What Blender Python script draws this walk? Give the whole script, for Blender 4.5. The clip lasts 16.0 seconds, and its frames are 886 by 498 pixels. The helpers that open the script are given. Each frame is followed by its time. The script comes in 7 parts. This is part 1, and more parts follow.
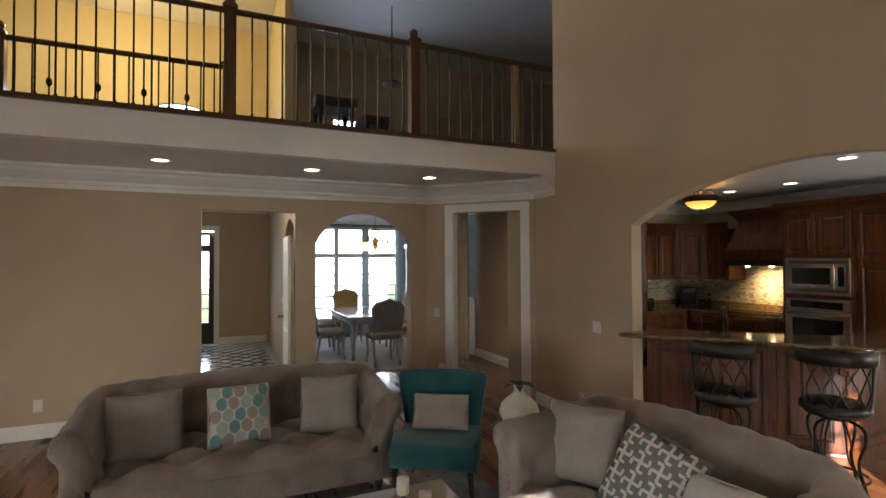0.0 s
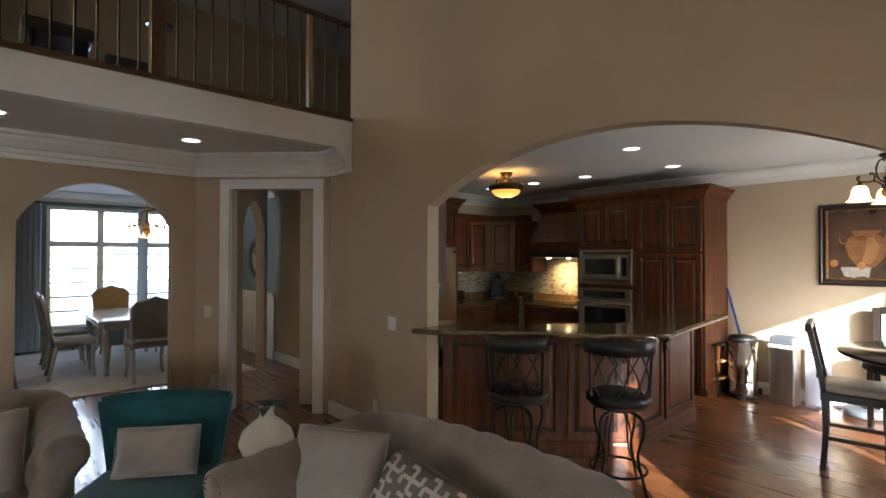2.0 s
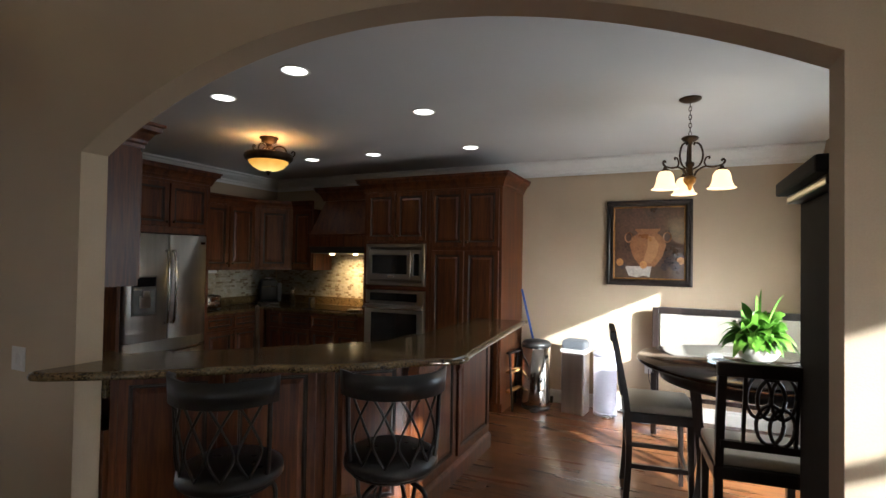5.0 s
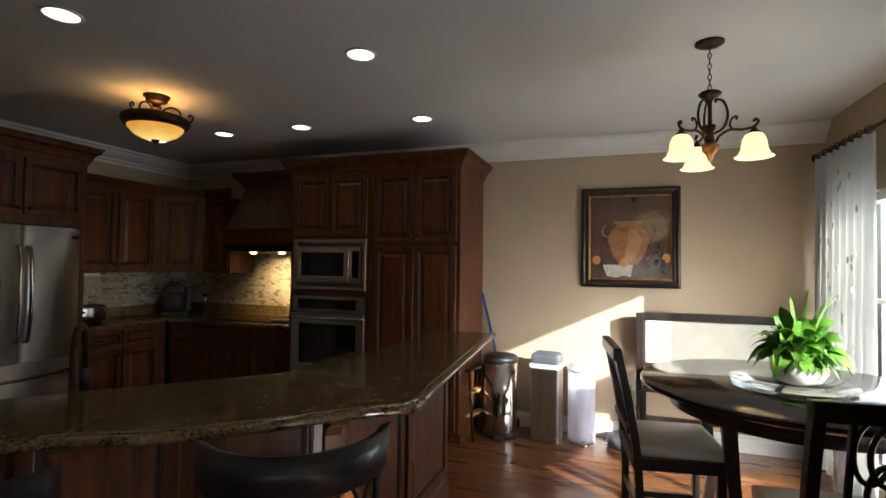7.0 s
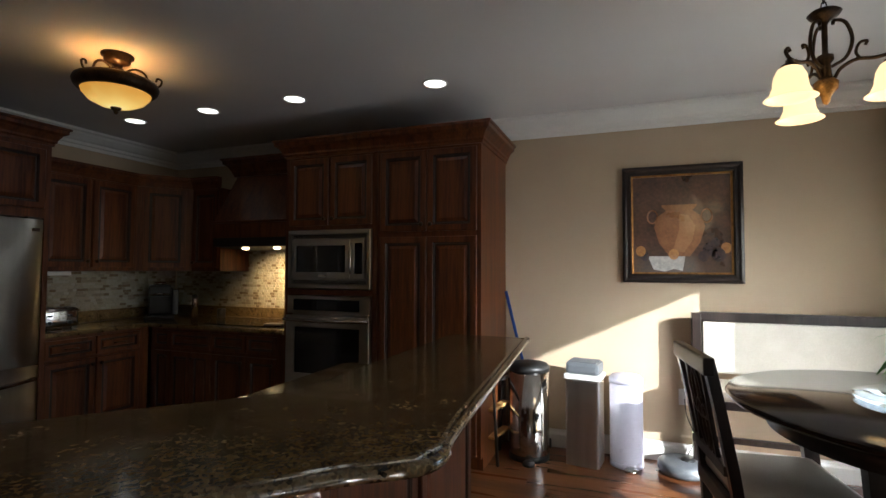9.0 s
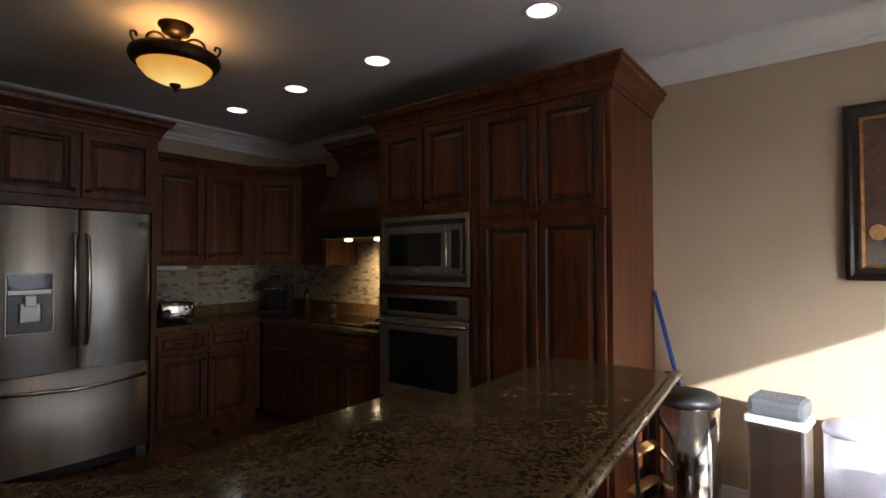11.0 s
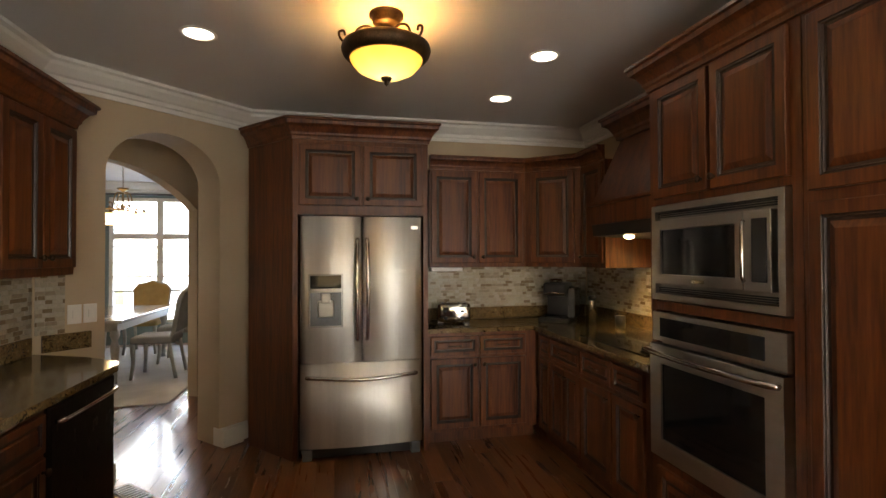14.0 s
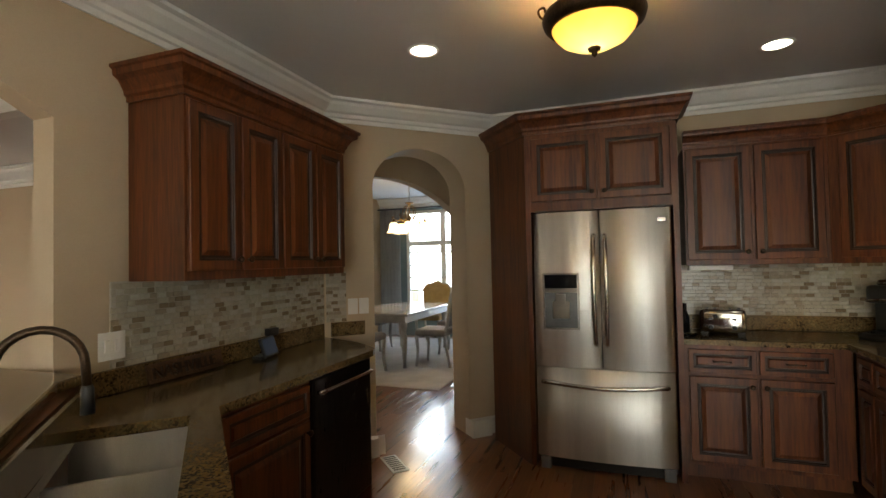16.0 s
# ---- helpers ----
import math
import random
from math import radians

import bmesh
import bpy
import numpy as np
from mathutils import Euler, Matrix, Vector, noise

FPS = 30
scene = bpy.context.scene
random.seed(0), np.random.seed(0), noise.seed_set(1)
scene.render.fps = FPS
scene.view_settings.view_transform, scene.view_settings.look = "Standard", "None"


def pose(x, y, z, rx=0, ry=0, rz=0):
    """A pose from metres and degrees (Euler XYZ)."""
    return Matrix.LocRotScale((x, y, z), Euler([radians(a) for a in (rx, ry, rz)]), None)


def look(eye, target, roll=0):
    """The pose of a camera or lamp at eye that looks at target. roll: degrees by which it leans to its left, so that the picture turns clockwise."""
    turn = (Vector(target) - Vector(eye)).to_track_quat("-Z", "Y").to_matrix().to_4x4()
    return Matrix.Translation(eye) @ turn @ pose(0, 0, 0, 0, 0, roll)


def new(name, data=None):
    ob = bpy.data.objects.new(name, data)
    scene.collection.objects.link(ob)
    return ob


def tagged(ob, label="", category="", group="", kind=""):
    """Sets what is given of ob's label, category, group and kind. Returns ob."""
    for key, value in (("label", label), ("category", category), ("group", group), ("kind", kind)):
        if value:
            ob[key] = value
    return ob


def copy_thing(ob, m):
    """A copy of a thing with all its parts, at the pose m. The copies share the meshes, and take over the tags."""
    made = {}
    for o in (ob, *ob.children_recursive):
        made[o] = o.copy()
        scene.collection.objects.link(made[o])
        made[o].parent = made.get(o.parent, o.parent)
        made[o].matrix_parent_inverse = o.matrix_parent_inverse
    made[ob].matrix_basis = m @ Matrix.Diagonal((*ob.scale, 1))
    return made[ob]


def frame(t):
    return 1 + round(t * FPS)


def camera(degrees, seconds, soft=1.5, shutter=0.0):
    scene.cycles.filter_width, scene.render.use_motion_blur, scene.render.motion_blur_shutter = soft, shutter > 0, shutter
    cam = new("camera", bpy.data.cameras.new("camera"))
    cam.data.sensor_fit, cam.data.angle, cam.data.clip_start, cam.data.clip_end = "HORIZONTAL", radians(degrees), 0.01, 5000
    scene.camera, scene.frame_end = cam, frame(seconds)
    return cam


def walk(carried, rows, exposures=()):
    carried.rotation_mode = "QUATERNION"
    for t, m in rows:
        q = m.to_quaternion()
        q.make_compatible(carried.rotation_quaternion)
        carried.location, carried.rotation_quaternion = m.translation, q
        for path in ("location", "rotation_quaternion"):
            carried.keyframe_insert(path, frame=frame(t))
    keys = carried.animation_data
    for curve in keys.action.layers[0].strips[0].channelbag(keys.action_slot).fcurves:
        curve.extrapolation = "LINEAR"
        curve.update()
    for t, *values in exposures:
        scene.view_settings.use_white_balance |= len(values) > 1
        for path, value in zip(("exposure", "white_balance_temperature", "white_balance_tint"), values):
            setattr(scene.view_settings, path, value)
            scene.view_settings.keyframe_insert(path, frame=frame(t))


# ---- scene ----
cam = camera(83.9, 16.0)
PATH = [
    (0, (0.906, -0.241, 1.731), (-0.925, 0.563, 1.775), -0.3),
    (0.5, (0.833, -0.087, 1.717), (-0.925, 0.866, 1.749), -0.2),
    (1, (0.709, 0.102, 1.688), (-0.959, 1.204, 1.72), -0.0),
    (1.5, (0.588, 0.315, 1.653), (-0.988, 1.547, 1.688), 0.0),
    (2, (0.458, 0.579, 1.635), (-1.014, 1.932, 1.664), 0.1),
    (2.5, (0.323, 0.86, 1.621), (-1.041, 2.322, 1.646), 0.2),
    (3, (0.25, 1.097, 1.609), (-1.016, 2.645, 1.635), 0.1),
    (3.5, (0.183, 1.299, 1.581), (-0.968, 2.934, 1.615), 0.0),
    (4, (0.127, 1.472, 1.598), (-0.917, 3.177, 1.625), 0.2),
    (4.5, (-0.001, 1.652, 1.58), (-0.936, 3.419, 1.613), 0.6),
    (5, (-0.081, 1.86, 1.575), (-0.936, 3.668, 1.613), 0.9),
    (7.5, (-0.562, 2.891, 1.488), (-1.2, 4.786, 1.555), 0.5),
    (8, (-0.645, 3.043, 1.465), (-1.276, 4.939, 1.537), 0.4),
    (10.5, (-0.759, 3.855, 1.399), (-1.821, 5.549, 1.468), 0.0),
    (11, (-0.815, 4.136, 1.429), (-2.047, 5.711, 1.476), -0.1),
    (11.5, (-0.892, 4.345, 1.478), (-2.282, 5.784, 1.493), -0.6),
    (12, (-0.96, 4.531, 1.489), (-2.5, 5.806, 1.501), -0.6),
    (12.5, (-1.002, 4.661, 1.474), (-2.672, 5.762, 1.496), -0.7),
    (13, (-1.036, 4.793, 1.48), (-2.817, 5.702, 1.504), -0.4),
    (13.5, (-1.062, 4.935, 1.488), (-2.946, 5.606, 1.509), -0.3),
    (14, (-1.098, 5.062, 1.482), (-3.053, 5.482, 1.511), -0.2),
    (14.5, (-1.179, 5.165, 1.469), (-3.173, 5.325, 1.502), -0.3),
    (15, (-1.276, 5.238, 1.451), (-3.272, 5.121, 1.498), -0.7),
    (15.5, (-1.345, 5.305, 1.474), (-3.306, 4.915, 1.513), -0.9),
    (16, (-1.303, 5.387, 1.445), (-3.182, 4.705, 1.5), -1.2),
]
walk(cam, [(t, look(eye, target, roll)) for t, eye, target, roll in PATH],
     [(0, 2.2, 6200, 7), (2.5, 2.05, 5800, 6), (3.5, 1.85, 5700, 5), (5, 1.65, 5700, 6), (7.5, 1.25, 6000, 6), (8.2, 1.2, 5900, 6), (10.5, 1.1, 5600, 9),
      (11.4, 1.6, 6300, 13), (12.2, 2.75, 6900, 13), (14, 2.83, 7300, 10), (16, 2.75, 6900, 4)])

# ---- light ----
SUN_WAY = Vector((-0.78, 0.62, -0.37))          # the way the sunlight travels
world = bpy.data.worlds.new("sky")
scene.world = world
world.use_nodes = True
wn = world.node_tree.nodes
sky = wn.new("ShaderNodeTexSky")
sky.sky_type, sky.sun_disc = "NISHITA", False
sky.sun_elevation = math.atan2(-SUN_WAY.z, math.hypot(SUN_WAY.x, SUN_WAY.y))
sky.sun_rotation = math.atan2(-SUN_WAY.x, -SUN_WAY.y)
world.node_tree.links.new(sky.outputs[0], wn["Background"].inputs[0])
wn["Background"].inputs[1].default_value = 0.05
sun_data = bpy.data.lights.new("sun", "SUN")
sun_data.energy, sun_data.angle, sun_data.color = 5.0, radians(0.6), (1.0, 0.96, 0.91)
sun = new("sun", sun_data)
sun.matrix_world = look((8, -8, 8), Vector((8, -8, 8)) + SUN_WAY)


def lamp(name, kind, m, energy, color, size=0.1, size_y=None, spot=None):
    data = bpy.data.lights.new(name, kind)
    data.energy, data.color = energy, color
    if kind == "AREA":
        data.size = size
        if size_y:
            data.shape, data.size_y = "RECTANGLE", size_y
    else:
        data.shadow_soft_size = size
    if spot:
        data.spot_size, data.spot_blend = radians(spot), 0.8
    ob = new(name, data)
    ob.matrix_world = m
    return ob


# ---- materials ----
def material(name):
    m = bpy.data.materials.new(name)
    m.use_nodes = True
    return m, m.node_tree.nodes, m.node_tree.links, m.node_tree.nodes["Principled BSDF"]


def ramp_of(nodes, stops):
    r = nodes.new("ShaderNodeValToRGB")
    el = r.color_ramp.elements
    while len(el) < len(stops):
        el.new(0.5)
    for e, (p, c) in zip(el, stops):
        e.position, e.color = p, (*c, 1)
    return r


def surface(name, dark, light, rough=0.5, metal=0.0, scale=8.0, fine=120.0, bump=0.05, stretch=(1, 1, 1),
            rough_var=0.1, spec=0.5, coat=0.0, sheen=0.0, per_piece=0.0):
    """A surface with a broad and a fine variation of colour, roughness and relief, in metres of the object."""
    m, n, l, b = material(name)
    co = n.new("ShaderNodeTexCoord")
    mp = n.new("ShaderNodeMapping")
    mp.inputs["Scale"].default_value = stretch
    l.new(co.outputs["Object"], mp.inputs[0])
    broad, grain = n.new("ShaderNodeTexNoise"), n.new("ShaderNodeTexNoise")
    for t, s, d in ((broad, scale, 3), (grain, fine, 4)):
        t.inputs["Scale"].default_value, t.inputs["Detail"].default_value = s, d
        l.new(mp.outputs[0], t.inputs["Vector"])
    mix = n.new("ShaderNodeMath")
    mix.operation = "MULTIPLY_ADD"
    mix.inputs[1].default_value = 0.55
    l.new(broad.outputs[0], mix.inputs[0])
    half = n.new("ShaderNodeMath")
    half.operation = "MULTIPLY"
    half.inputs[1].default_value = 0.45
    l.new(grain.outputs[0], half.inputs[0])
    l.new(half.outputs[0], mix.inputs[2])
    r = ramp_of(n, [(0.36, dark), (0.64, light)])
    src = mix.outputs[0]
    if per_piece:
        whole, isle, luck, spot = (n.new(k) for k in ("ShaderNodeObjectInfo", "ShaderNodeNewGeometry", "ShaderNodeMath", "ShaderNodeVectorMath"))
        l.new(whole.outputs["Random"], luck.inputs[0])
        l.new(isle.outputs["Random Per Island"], luck.inputs[1])
        info = n.new("ShaderNodeMath")
        info.operation = "FRACT"
        l.new(luck.outputs[0], info.inputs[0])
        spot.operation = "SCALE"
        spot.inputs[0].default_value = (17.0, 31.0, 23.0)
        l.new(info.outputs[0], spot.inputs["Scale"])
        l.new(spot.outputs[0], mp.inputs["Location"])
        add = n.new("ShaderNodeMath")
        add.operation = "MULTIPLY_ADD"
        add.inputs[1].default_value = per_piece
        l.new(info.outputs[0], add.inputs[0])
        off = n.new("ShaderNodeMath")
        off.operation = "SUBTRACT"
        off.inputs[1].default_value = per_piece / 2
        l.new(src, off.inputs[0])
        l.new(off.outputs[0], add.inputs[2])
        src = add.outputs[0]
    l.new(src, r.inputs[0])
    l.new(r.outputs[0], b.inputs["Base Color"])
    rr = n.new("ShaderNodeMapRange")
    rr.inputs[3].default_value, rr.inputs[4].default_value = max(0.02, rough - rough_var), min(1, rough + rough_var)
    l.new(broad.outputs[0], rr.inputs[0])
    l.new(rr.outputs[0], b.inputs["Roughness"])
    b.inputs["Metallic"].default_value = metal
    b.inputs["Specular IOR Level"].default_value = spec
    b.inputs["Coat Weight"].default_value = coat
    b.inputs["Coat Roughness"].default_value = 0.12
    b.inputs["Sheen Weight"].default_value = sheen
    if "brushed" in name:
        b.inputs["Anisotropic"].default_value = 0.95
        way = n.new("ShaderNodeCombineXYZ")
        way.inputs[2].default_value = 1.0
        l.new(way.outputs[0], b.inputs["Tangent"])
    if bump:
        bp = n.new("ShaderNodeBump")
        bp.inputs["Strength"].default_value, bp.inputs["Distance"].default_value = bump, 0.004
        l.new(grain.outputs[0], bp.inputs["Height"])
        l.new(bp.outputs[0], b.inputs["Normal"])
    return m


def glow(name, color, strength):
    m, n, l, b = material(name)
    b.inputs["Base Color"].default_value = (*color, 1)
    b.inputs["Emission Color"].default_value = (*color, 1)
    b.inputs["Emission Strength"].default_value = strength
    return m


def glass(name, color=(1, 1, 1), rough=0.0, alpha=None):
    m, n, l, b = material(name)
    b.inputs["Base Color"].default_value = (*color, 1)
    b.inputs["Roughness"].default_value = rough
    b.inputs["Transmission Weight"].default_value = 1.0
    b.inputs["IOR"].default_value = 1.45
    return m


def speckle(name, colors, scale, rough, coat=0.3, per_island=False):
    """Polished stone: crystals of several colours with larger clouds."""
    m, n, l, b = material(name)
    co = n.new("ShaderNodeTexCoord")
    v = n.new("ShaderNodeTexVoronoi")
    v.inputs["Scale"].default_value = scale
    l.new(co.outputs["Object"], v.inputs["Vector"])
    cloud = n.new("ShaderNodeTexNoise")
    cloud.inputs["Scale"].default_value, cloud.inputs["Detail"].default_value = scale / 9, 6
    l.new(co.outputs["Object"], cloud.inputs["Vector"])
    sep = n.new("ShaderNodeSeparateColor")
    l.new(v.outputs["Color"], sep.inputs[0])
    add = n.new("ShaderNodeMath")
    add.operation = "MULTIPLY_ADD"
    add.inputs[1].default_value = 0.6
    l.new(sep.outputs[0], add.inputs[0])
    sc = n.new("ShaderNodeMath")
    sc.operation = "MULTIPLY_ADD"
    sc.inputs[1].default_value, sc.inputs[2].default_value = 1.2, -0.4
    l.new(cloud.outputs[0], sc.inputs[0])
    l.new(sc.outputs[0], add.inputs[2])
    r = ramp_of(n, [(i / (len(colors) - 1), c) for i, c in enumerate(colors)])
    l.new(add.outputs[0], r.inputs[0])
    l.new(r.outputs[0], b.inputs["Base Color"])
    b.inputs["Roughness"].default_value = rough
    b.inputs["Coat Weight"].default_value = coat
    b.inputs["Coat Roughness"].default_value = 0.05
    return m


def island_colors(name, colors, rough):
    """Small glazed tiles, each with a colour of its own."""
    m, n, l, b = material(name)
    g = n.new("ShaderNodeNewGeometry")
    r = ramp_of(n, [(i / len(colors), c) for i, c in enumerate(colors)])
    r.color_ramp.interpolation = "CONSTANT"
    l.new(g.outputs["Random Per Island"], r.inputs[0])
    co = n.new("ShaderNodeTexCoord")
    t = n.new("ShaderNodeTexNoise")
    t.inputs["Scale"].default_value, t.inputs["Detail"].default_value = 60, 4
    l.new(co.outputs["Object"], t.inputs["Vector"])
    mx = n.new("ShaderNodeMix")
    mx.data_type, mx.blend_type = "RGBA", "MULTIPLY"
    mx.inputs[0].default_value = 0.35
    l.new(r.outputs[0], mx.inputs["A"])
    l.new(t.outputs[0], mx.inputs["B"])
    l.new(mx.outputs["Result"], b.inputs["Base Color"])
    b.inputs["Roughness"].default_value = rough
    return m


def wood(name, dark, light, rough, along=2, coat=0.2, per_piece=0.0, bump=0.06):
    s = [14.0, 14.0, 14.0]
    s[along] = 1.0
    return surface(name, dark, light, rough, scale=1.2, fine=6.0, bump=bump, stretch=s, coat=coat, per_piece=per_piece, rough_var=0.03)


PAINT = surface("wall_paint", (0.46, 0.36, 0.245), (0.50, 0.395, 0.27), 0.75, scale=1.5, fine=220, bump=0.12, spec=0.25)
BLUE_PAINT = surface("blue_grey_paint", (0.17, 0.23, 0.25), (0.20, 0.26, 0.28), 0.75, scale=1.5, fine=220, bump=0.1, spec=0.25)
WHITE = surface("white_trim_paint", (0.74, 0.72, 0.67), (0.80, 0.78, 0.73), 0.4, scale=3, fine=90, bump=0.02)
CEIL = surface("ceiling_paint", (0.68, 0.66, 0.63), (0.74, 0.72, 0.69), 0.85, scale=1.2, fine=160, bump=0.15, spec=0.2)
CABINET = wood("stained_cherry", (0.046, 0.0110, 0.0030), (0.150, 0.044, 0.0105), 0.40, 2, 0.10)
CABINET.node_tree.nodes["Principled BSDF"].inputs["Specular IOR Level"].default_value = 0.35
CABINET.node_tree.nodes["Principled BSDF"].inputs["Coat Roughness"].default_value = 0.28
CABINET_DARK = wood("glazed_recess", (0.018, 0.007, 0.004), (0.036, 0.014, 0.007), 0.45, 2, 0.1)
OAK = wood("oak_floor", (0.128, 0.045, 0.015), (0.235, 0.088, 0.029), 0.28, 0, 0.5, per_piece=0.30, bump=0.008)
OAK_JOINT = surface("floor_joint", (0.035, 0.012, 0.006), (0.05, 0.018, 0.008), 0.6)
ESPRESSO = wood("espresso_wood", (0.010, 0.007, 0.006), (0.028, 0.018, 0.014), 0.3, 2, 0.3)
RAIL_WOOD = wood("brown_rail_wood", (0.05, 0.022, 0.010), (0.13, 0.06, 0.025), 0.35, 2)
PINE = wood("yellow_pine", (0.40, 0.22, 0.07), (0.55, 0.33, 0.12), 0.4, 2)
GRANITE = speckle("brown_granite", [(0.014, 0.010, 0.006), (0.065, 0.042, 0.02), (0.19, 0.125, 0.052), (0.11, 0.085, 0.04), (0.32, 0.23, 0.115)], 130, 0.14)
STEEL = surface("brushed_steel", (0.70, 0.685, 0.645), (0.84, 0.825, 0.78), 0.43, 1.0, scale=2, fine=90, bump=0.0, stretch=(9, 9, 0.5), rough_var=0.03)
STEEL_H = surface("brushed_steel_flat", (0.45, 0.43, 0.40), (0.53, 0.51, 0.48), 0.30, 1.0, scale=2, fine=40, bump=0.0, stretch=(3, 3, 14), rough_var=0.02)
CHROME = surface("polished_metal", (0.50, 0.48, 0.46), (0.58, 0.56, 0.54), 0.12, 1.0, bump=0)
BLACK_GLASS = surface("black_glass", (0.006, 0.006, 0.007), (0.010, 0.010, 0.011), 0.06, bump=0, rough_var=0.02)
BLACK = surface("black_plastic", (0.010, 0.010, 0.010), (0.022, 0.021, 0.020), 0.4, bump=0.03)
BRONZE = surface("dark_bronze", (0.030, 0.018, 0.010), (0.085, 0.050, 0.025), 0.42, 0.7, scale=20, fine=160, bump=0.2)
GILT = surface("rubbed_gilt", (0.16, 0.075, 0.022), (0.42, 0.22, 0.06), 0.4, 0.7, scale=30, fine=160, bump=0.25)
BRASS = surface("aged_brass", (0.20, 0.13, 0.06), (0.34, 0.24, 0.12), 0.35, 0.9, scale=20)
IRON = surface("black_iron", (0.012, 0.011, 0.010), (0.035, 0.03, 0.026), 0.4, 0.5, scale=30, fine=200, bump=0.1)
LEATHER_B = surface("black_leather", (0.008, 0.008, 0.008), (0.02, 0.019, 0.018), 0.3, scale=6, fine=150, bump=0.15)
LEATHER_C = surface("cream_leather", (0.50, 0.46, 0.38), (0.60, 0.56, 0.48), 0.38, scale=6, fine=150, bump=0.12)
VELVET = surface("taupe_velvet", (0.165, 0.132, 0.106), (0.275, 0.228, 0.188), 0.85, scale=5, fine=240, bump=0.25, sheen=0.25, spec=0.2)
VELVET_P = surface("taupe_pillow_fabric", (0.25, 0.22, 0.195), (0.34, 0.30, 0.27), 0.9, scale=7, fine=280, bump=0.3, sheen=0.2, spec=0.2)
TEAL = surface("teal_velvet", (0.010, 0.060, 0.070), (0.022, 0.115, 0.125), 0.8, scale=5, fine=240, bump=0.25, sheen=0.25, spec=0.2)
CREAM_LINEN = surface("cream_linen", (0.50, 0.48, 0.44), (0.64, 0.61, 0.56), 0.9, scale=8, fine=300, bump=0.3)
GREY_PRINT = surface("grey_print", (0.13, 0.12, 0.11), (0.19, 0.18, 0.165), 0.9, scale=8, fine=300, bump=0.3)
PATCH_TEAL = surface("pale_teal_print", (0.12, 0.25, 0.26), (0.20, 0.34, 0.34), 0.9)
PATCH_TAUPE = surface("pale_taupe_print", (0.30, 0.24, 0.20), (0.38, 0.31, 0.27), 0.9)
PATCH_MINT = surface("pale_mint_print", (0.30, 0.40, 0.35), (0.40, 0.48, 0.43), 0.9)
CERAMIC = surface("cream_ceramic", (0.62, 0.58, 0.48), (0.70, 0.66, 0.56), 0.35, scale=10)
PLASTIC_W = surface("white_plastic", (0.66, 0.65, 0.62), (0.72, 0.71, 0.68), 0.4, bump=0)
LILAC = surface("pale_lilac_enamel", (0.50, 0.49, 0.58), (0.56, 0.55, 0.64), 0.3, bump=0)
BLUE = surface("blue_plastic", (0.012, 0.045, 0.28), (0.02, 0.07, 0.38), 0.4, bump=0)
GREY = surface("grey_plastic", (0.09, 0.10, 0.11), (0.13, 0.14, 0.15), 0.45, bump=0.05)
TILE_W = surface("pale_foyer_tile", (0.52, 0.50, 0.48), (0.64, 0.62, 0.60), 0.16, scale=4, fine=60, bump=0.02)
TILE_D = surface("dark_foyer_tile", (0.05, 0.035, 0.025), (0.09, 0.06, 0.045), 0.2, scale=8, bump=0.02)
RUG = surface("pale_rug", (0.44, 0.41, 0.37), (0.60, 0.57, 0.52), 0.95, scale=3, fine=180, bump=0.6)
RUG_G = surface("grey_blue_rug", (0.10, 0.115, 0.125), (0.24, 0.255, 0.26), 0.95, scale=6, fine=180, bump=0.6)
LEAF = surface("green_leaf", (0.06, 0.19, 0.014), (0.17, 0.36, 0.04), 0.4, scale=12)
LEAF_D = surface("dark_leaf", (0.010, 0.020, 0.012), (0.03, 0.05, 0.03), 0.5, scale=12)
SOIL = surface("soil", (0.02, 0.013, 0.008), (0.06, 0.04, 0.025), 0.95, scale=60, bump=0.6)
SHEER = surface("cream_sheer", (0.60, 0.59, 0.55), (0.70, 0.69, 0.65), 0.9, scale=10, fine=300)
sheer_nodes, sheer_links = SHEER.node_tree.nodes, SHEER.node_tree.links
thin, both = sheer_nodes.new("ShaderNodeBsdfTranslucent"), sheer_nodes.new("ShaderNodeMixShader")
thin.inputs[0].default_value = (0.80, 0.79, 0.75, 1)
both.inputs[0].default_value = 0.6
sheer_links.new(sheer_nodes["Principled BSDF"].outputs[0], both.inputs[1])
sheer_links.new(thin.outputs[0], both.inputs[2])
sheer_links.new(both.outputs[0], sheer_nodes["Material Output"].inputs[0])
# wall beige made lighter and yellower: the loft's warm lamplight put into the colour
LOFT_LAMPLIT = surface("lamplit_loft_paint", (0.60, 0.50, 0.30), (0.66, 0.55, 0.34), 0.8, scale=2)
PRINT = SHEER.copy()
PRINT.name = "grey_leaf_print"
for node in PRINT.node_tree.nodes:
    if node.type == "BSDF_TRANSLUCENT":
        node.inputs[0].default_value = (0.46, 0.46, 0.43, 1)
DRAPE = surface("dark_drape", (0.008, 0.008, 0.009), (0.016, 0.016, 0.018), 0.9, scale=10, fine=300)
GROUT = surface("grout", (0.36, 0.33, 0.27), (0.44, 0.40, 0.33), 0.9)
MOSAIC = island_colors("mosaic_tile", [(0.44, 0.40, 0.31), (0.52, 0.48, 0.40), (0.47, 0.43, 0.33), (0.25, 0.19, 0.12), (0.50, 0.46, 0.37), (0.36, 0.31, 0.23), (0.46, 0.41, 0.31)], 0.22)
PANE = glass("window_glass")
CLEAR = glass("clear_glass", (0.92, 0.97, 0.96))
AMBER = glow("amber_glass_lit", (1.0, 0.55, 0.12), 0.42)
an, al = AMBER.node_tree.nodes, AMBER.node_tree.links
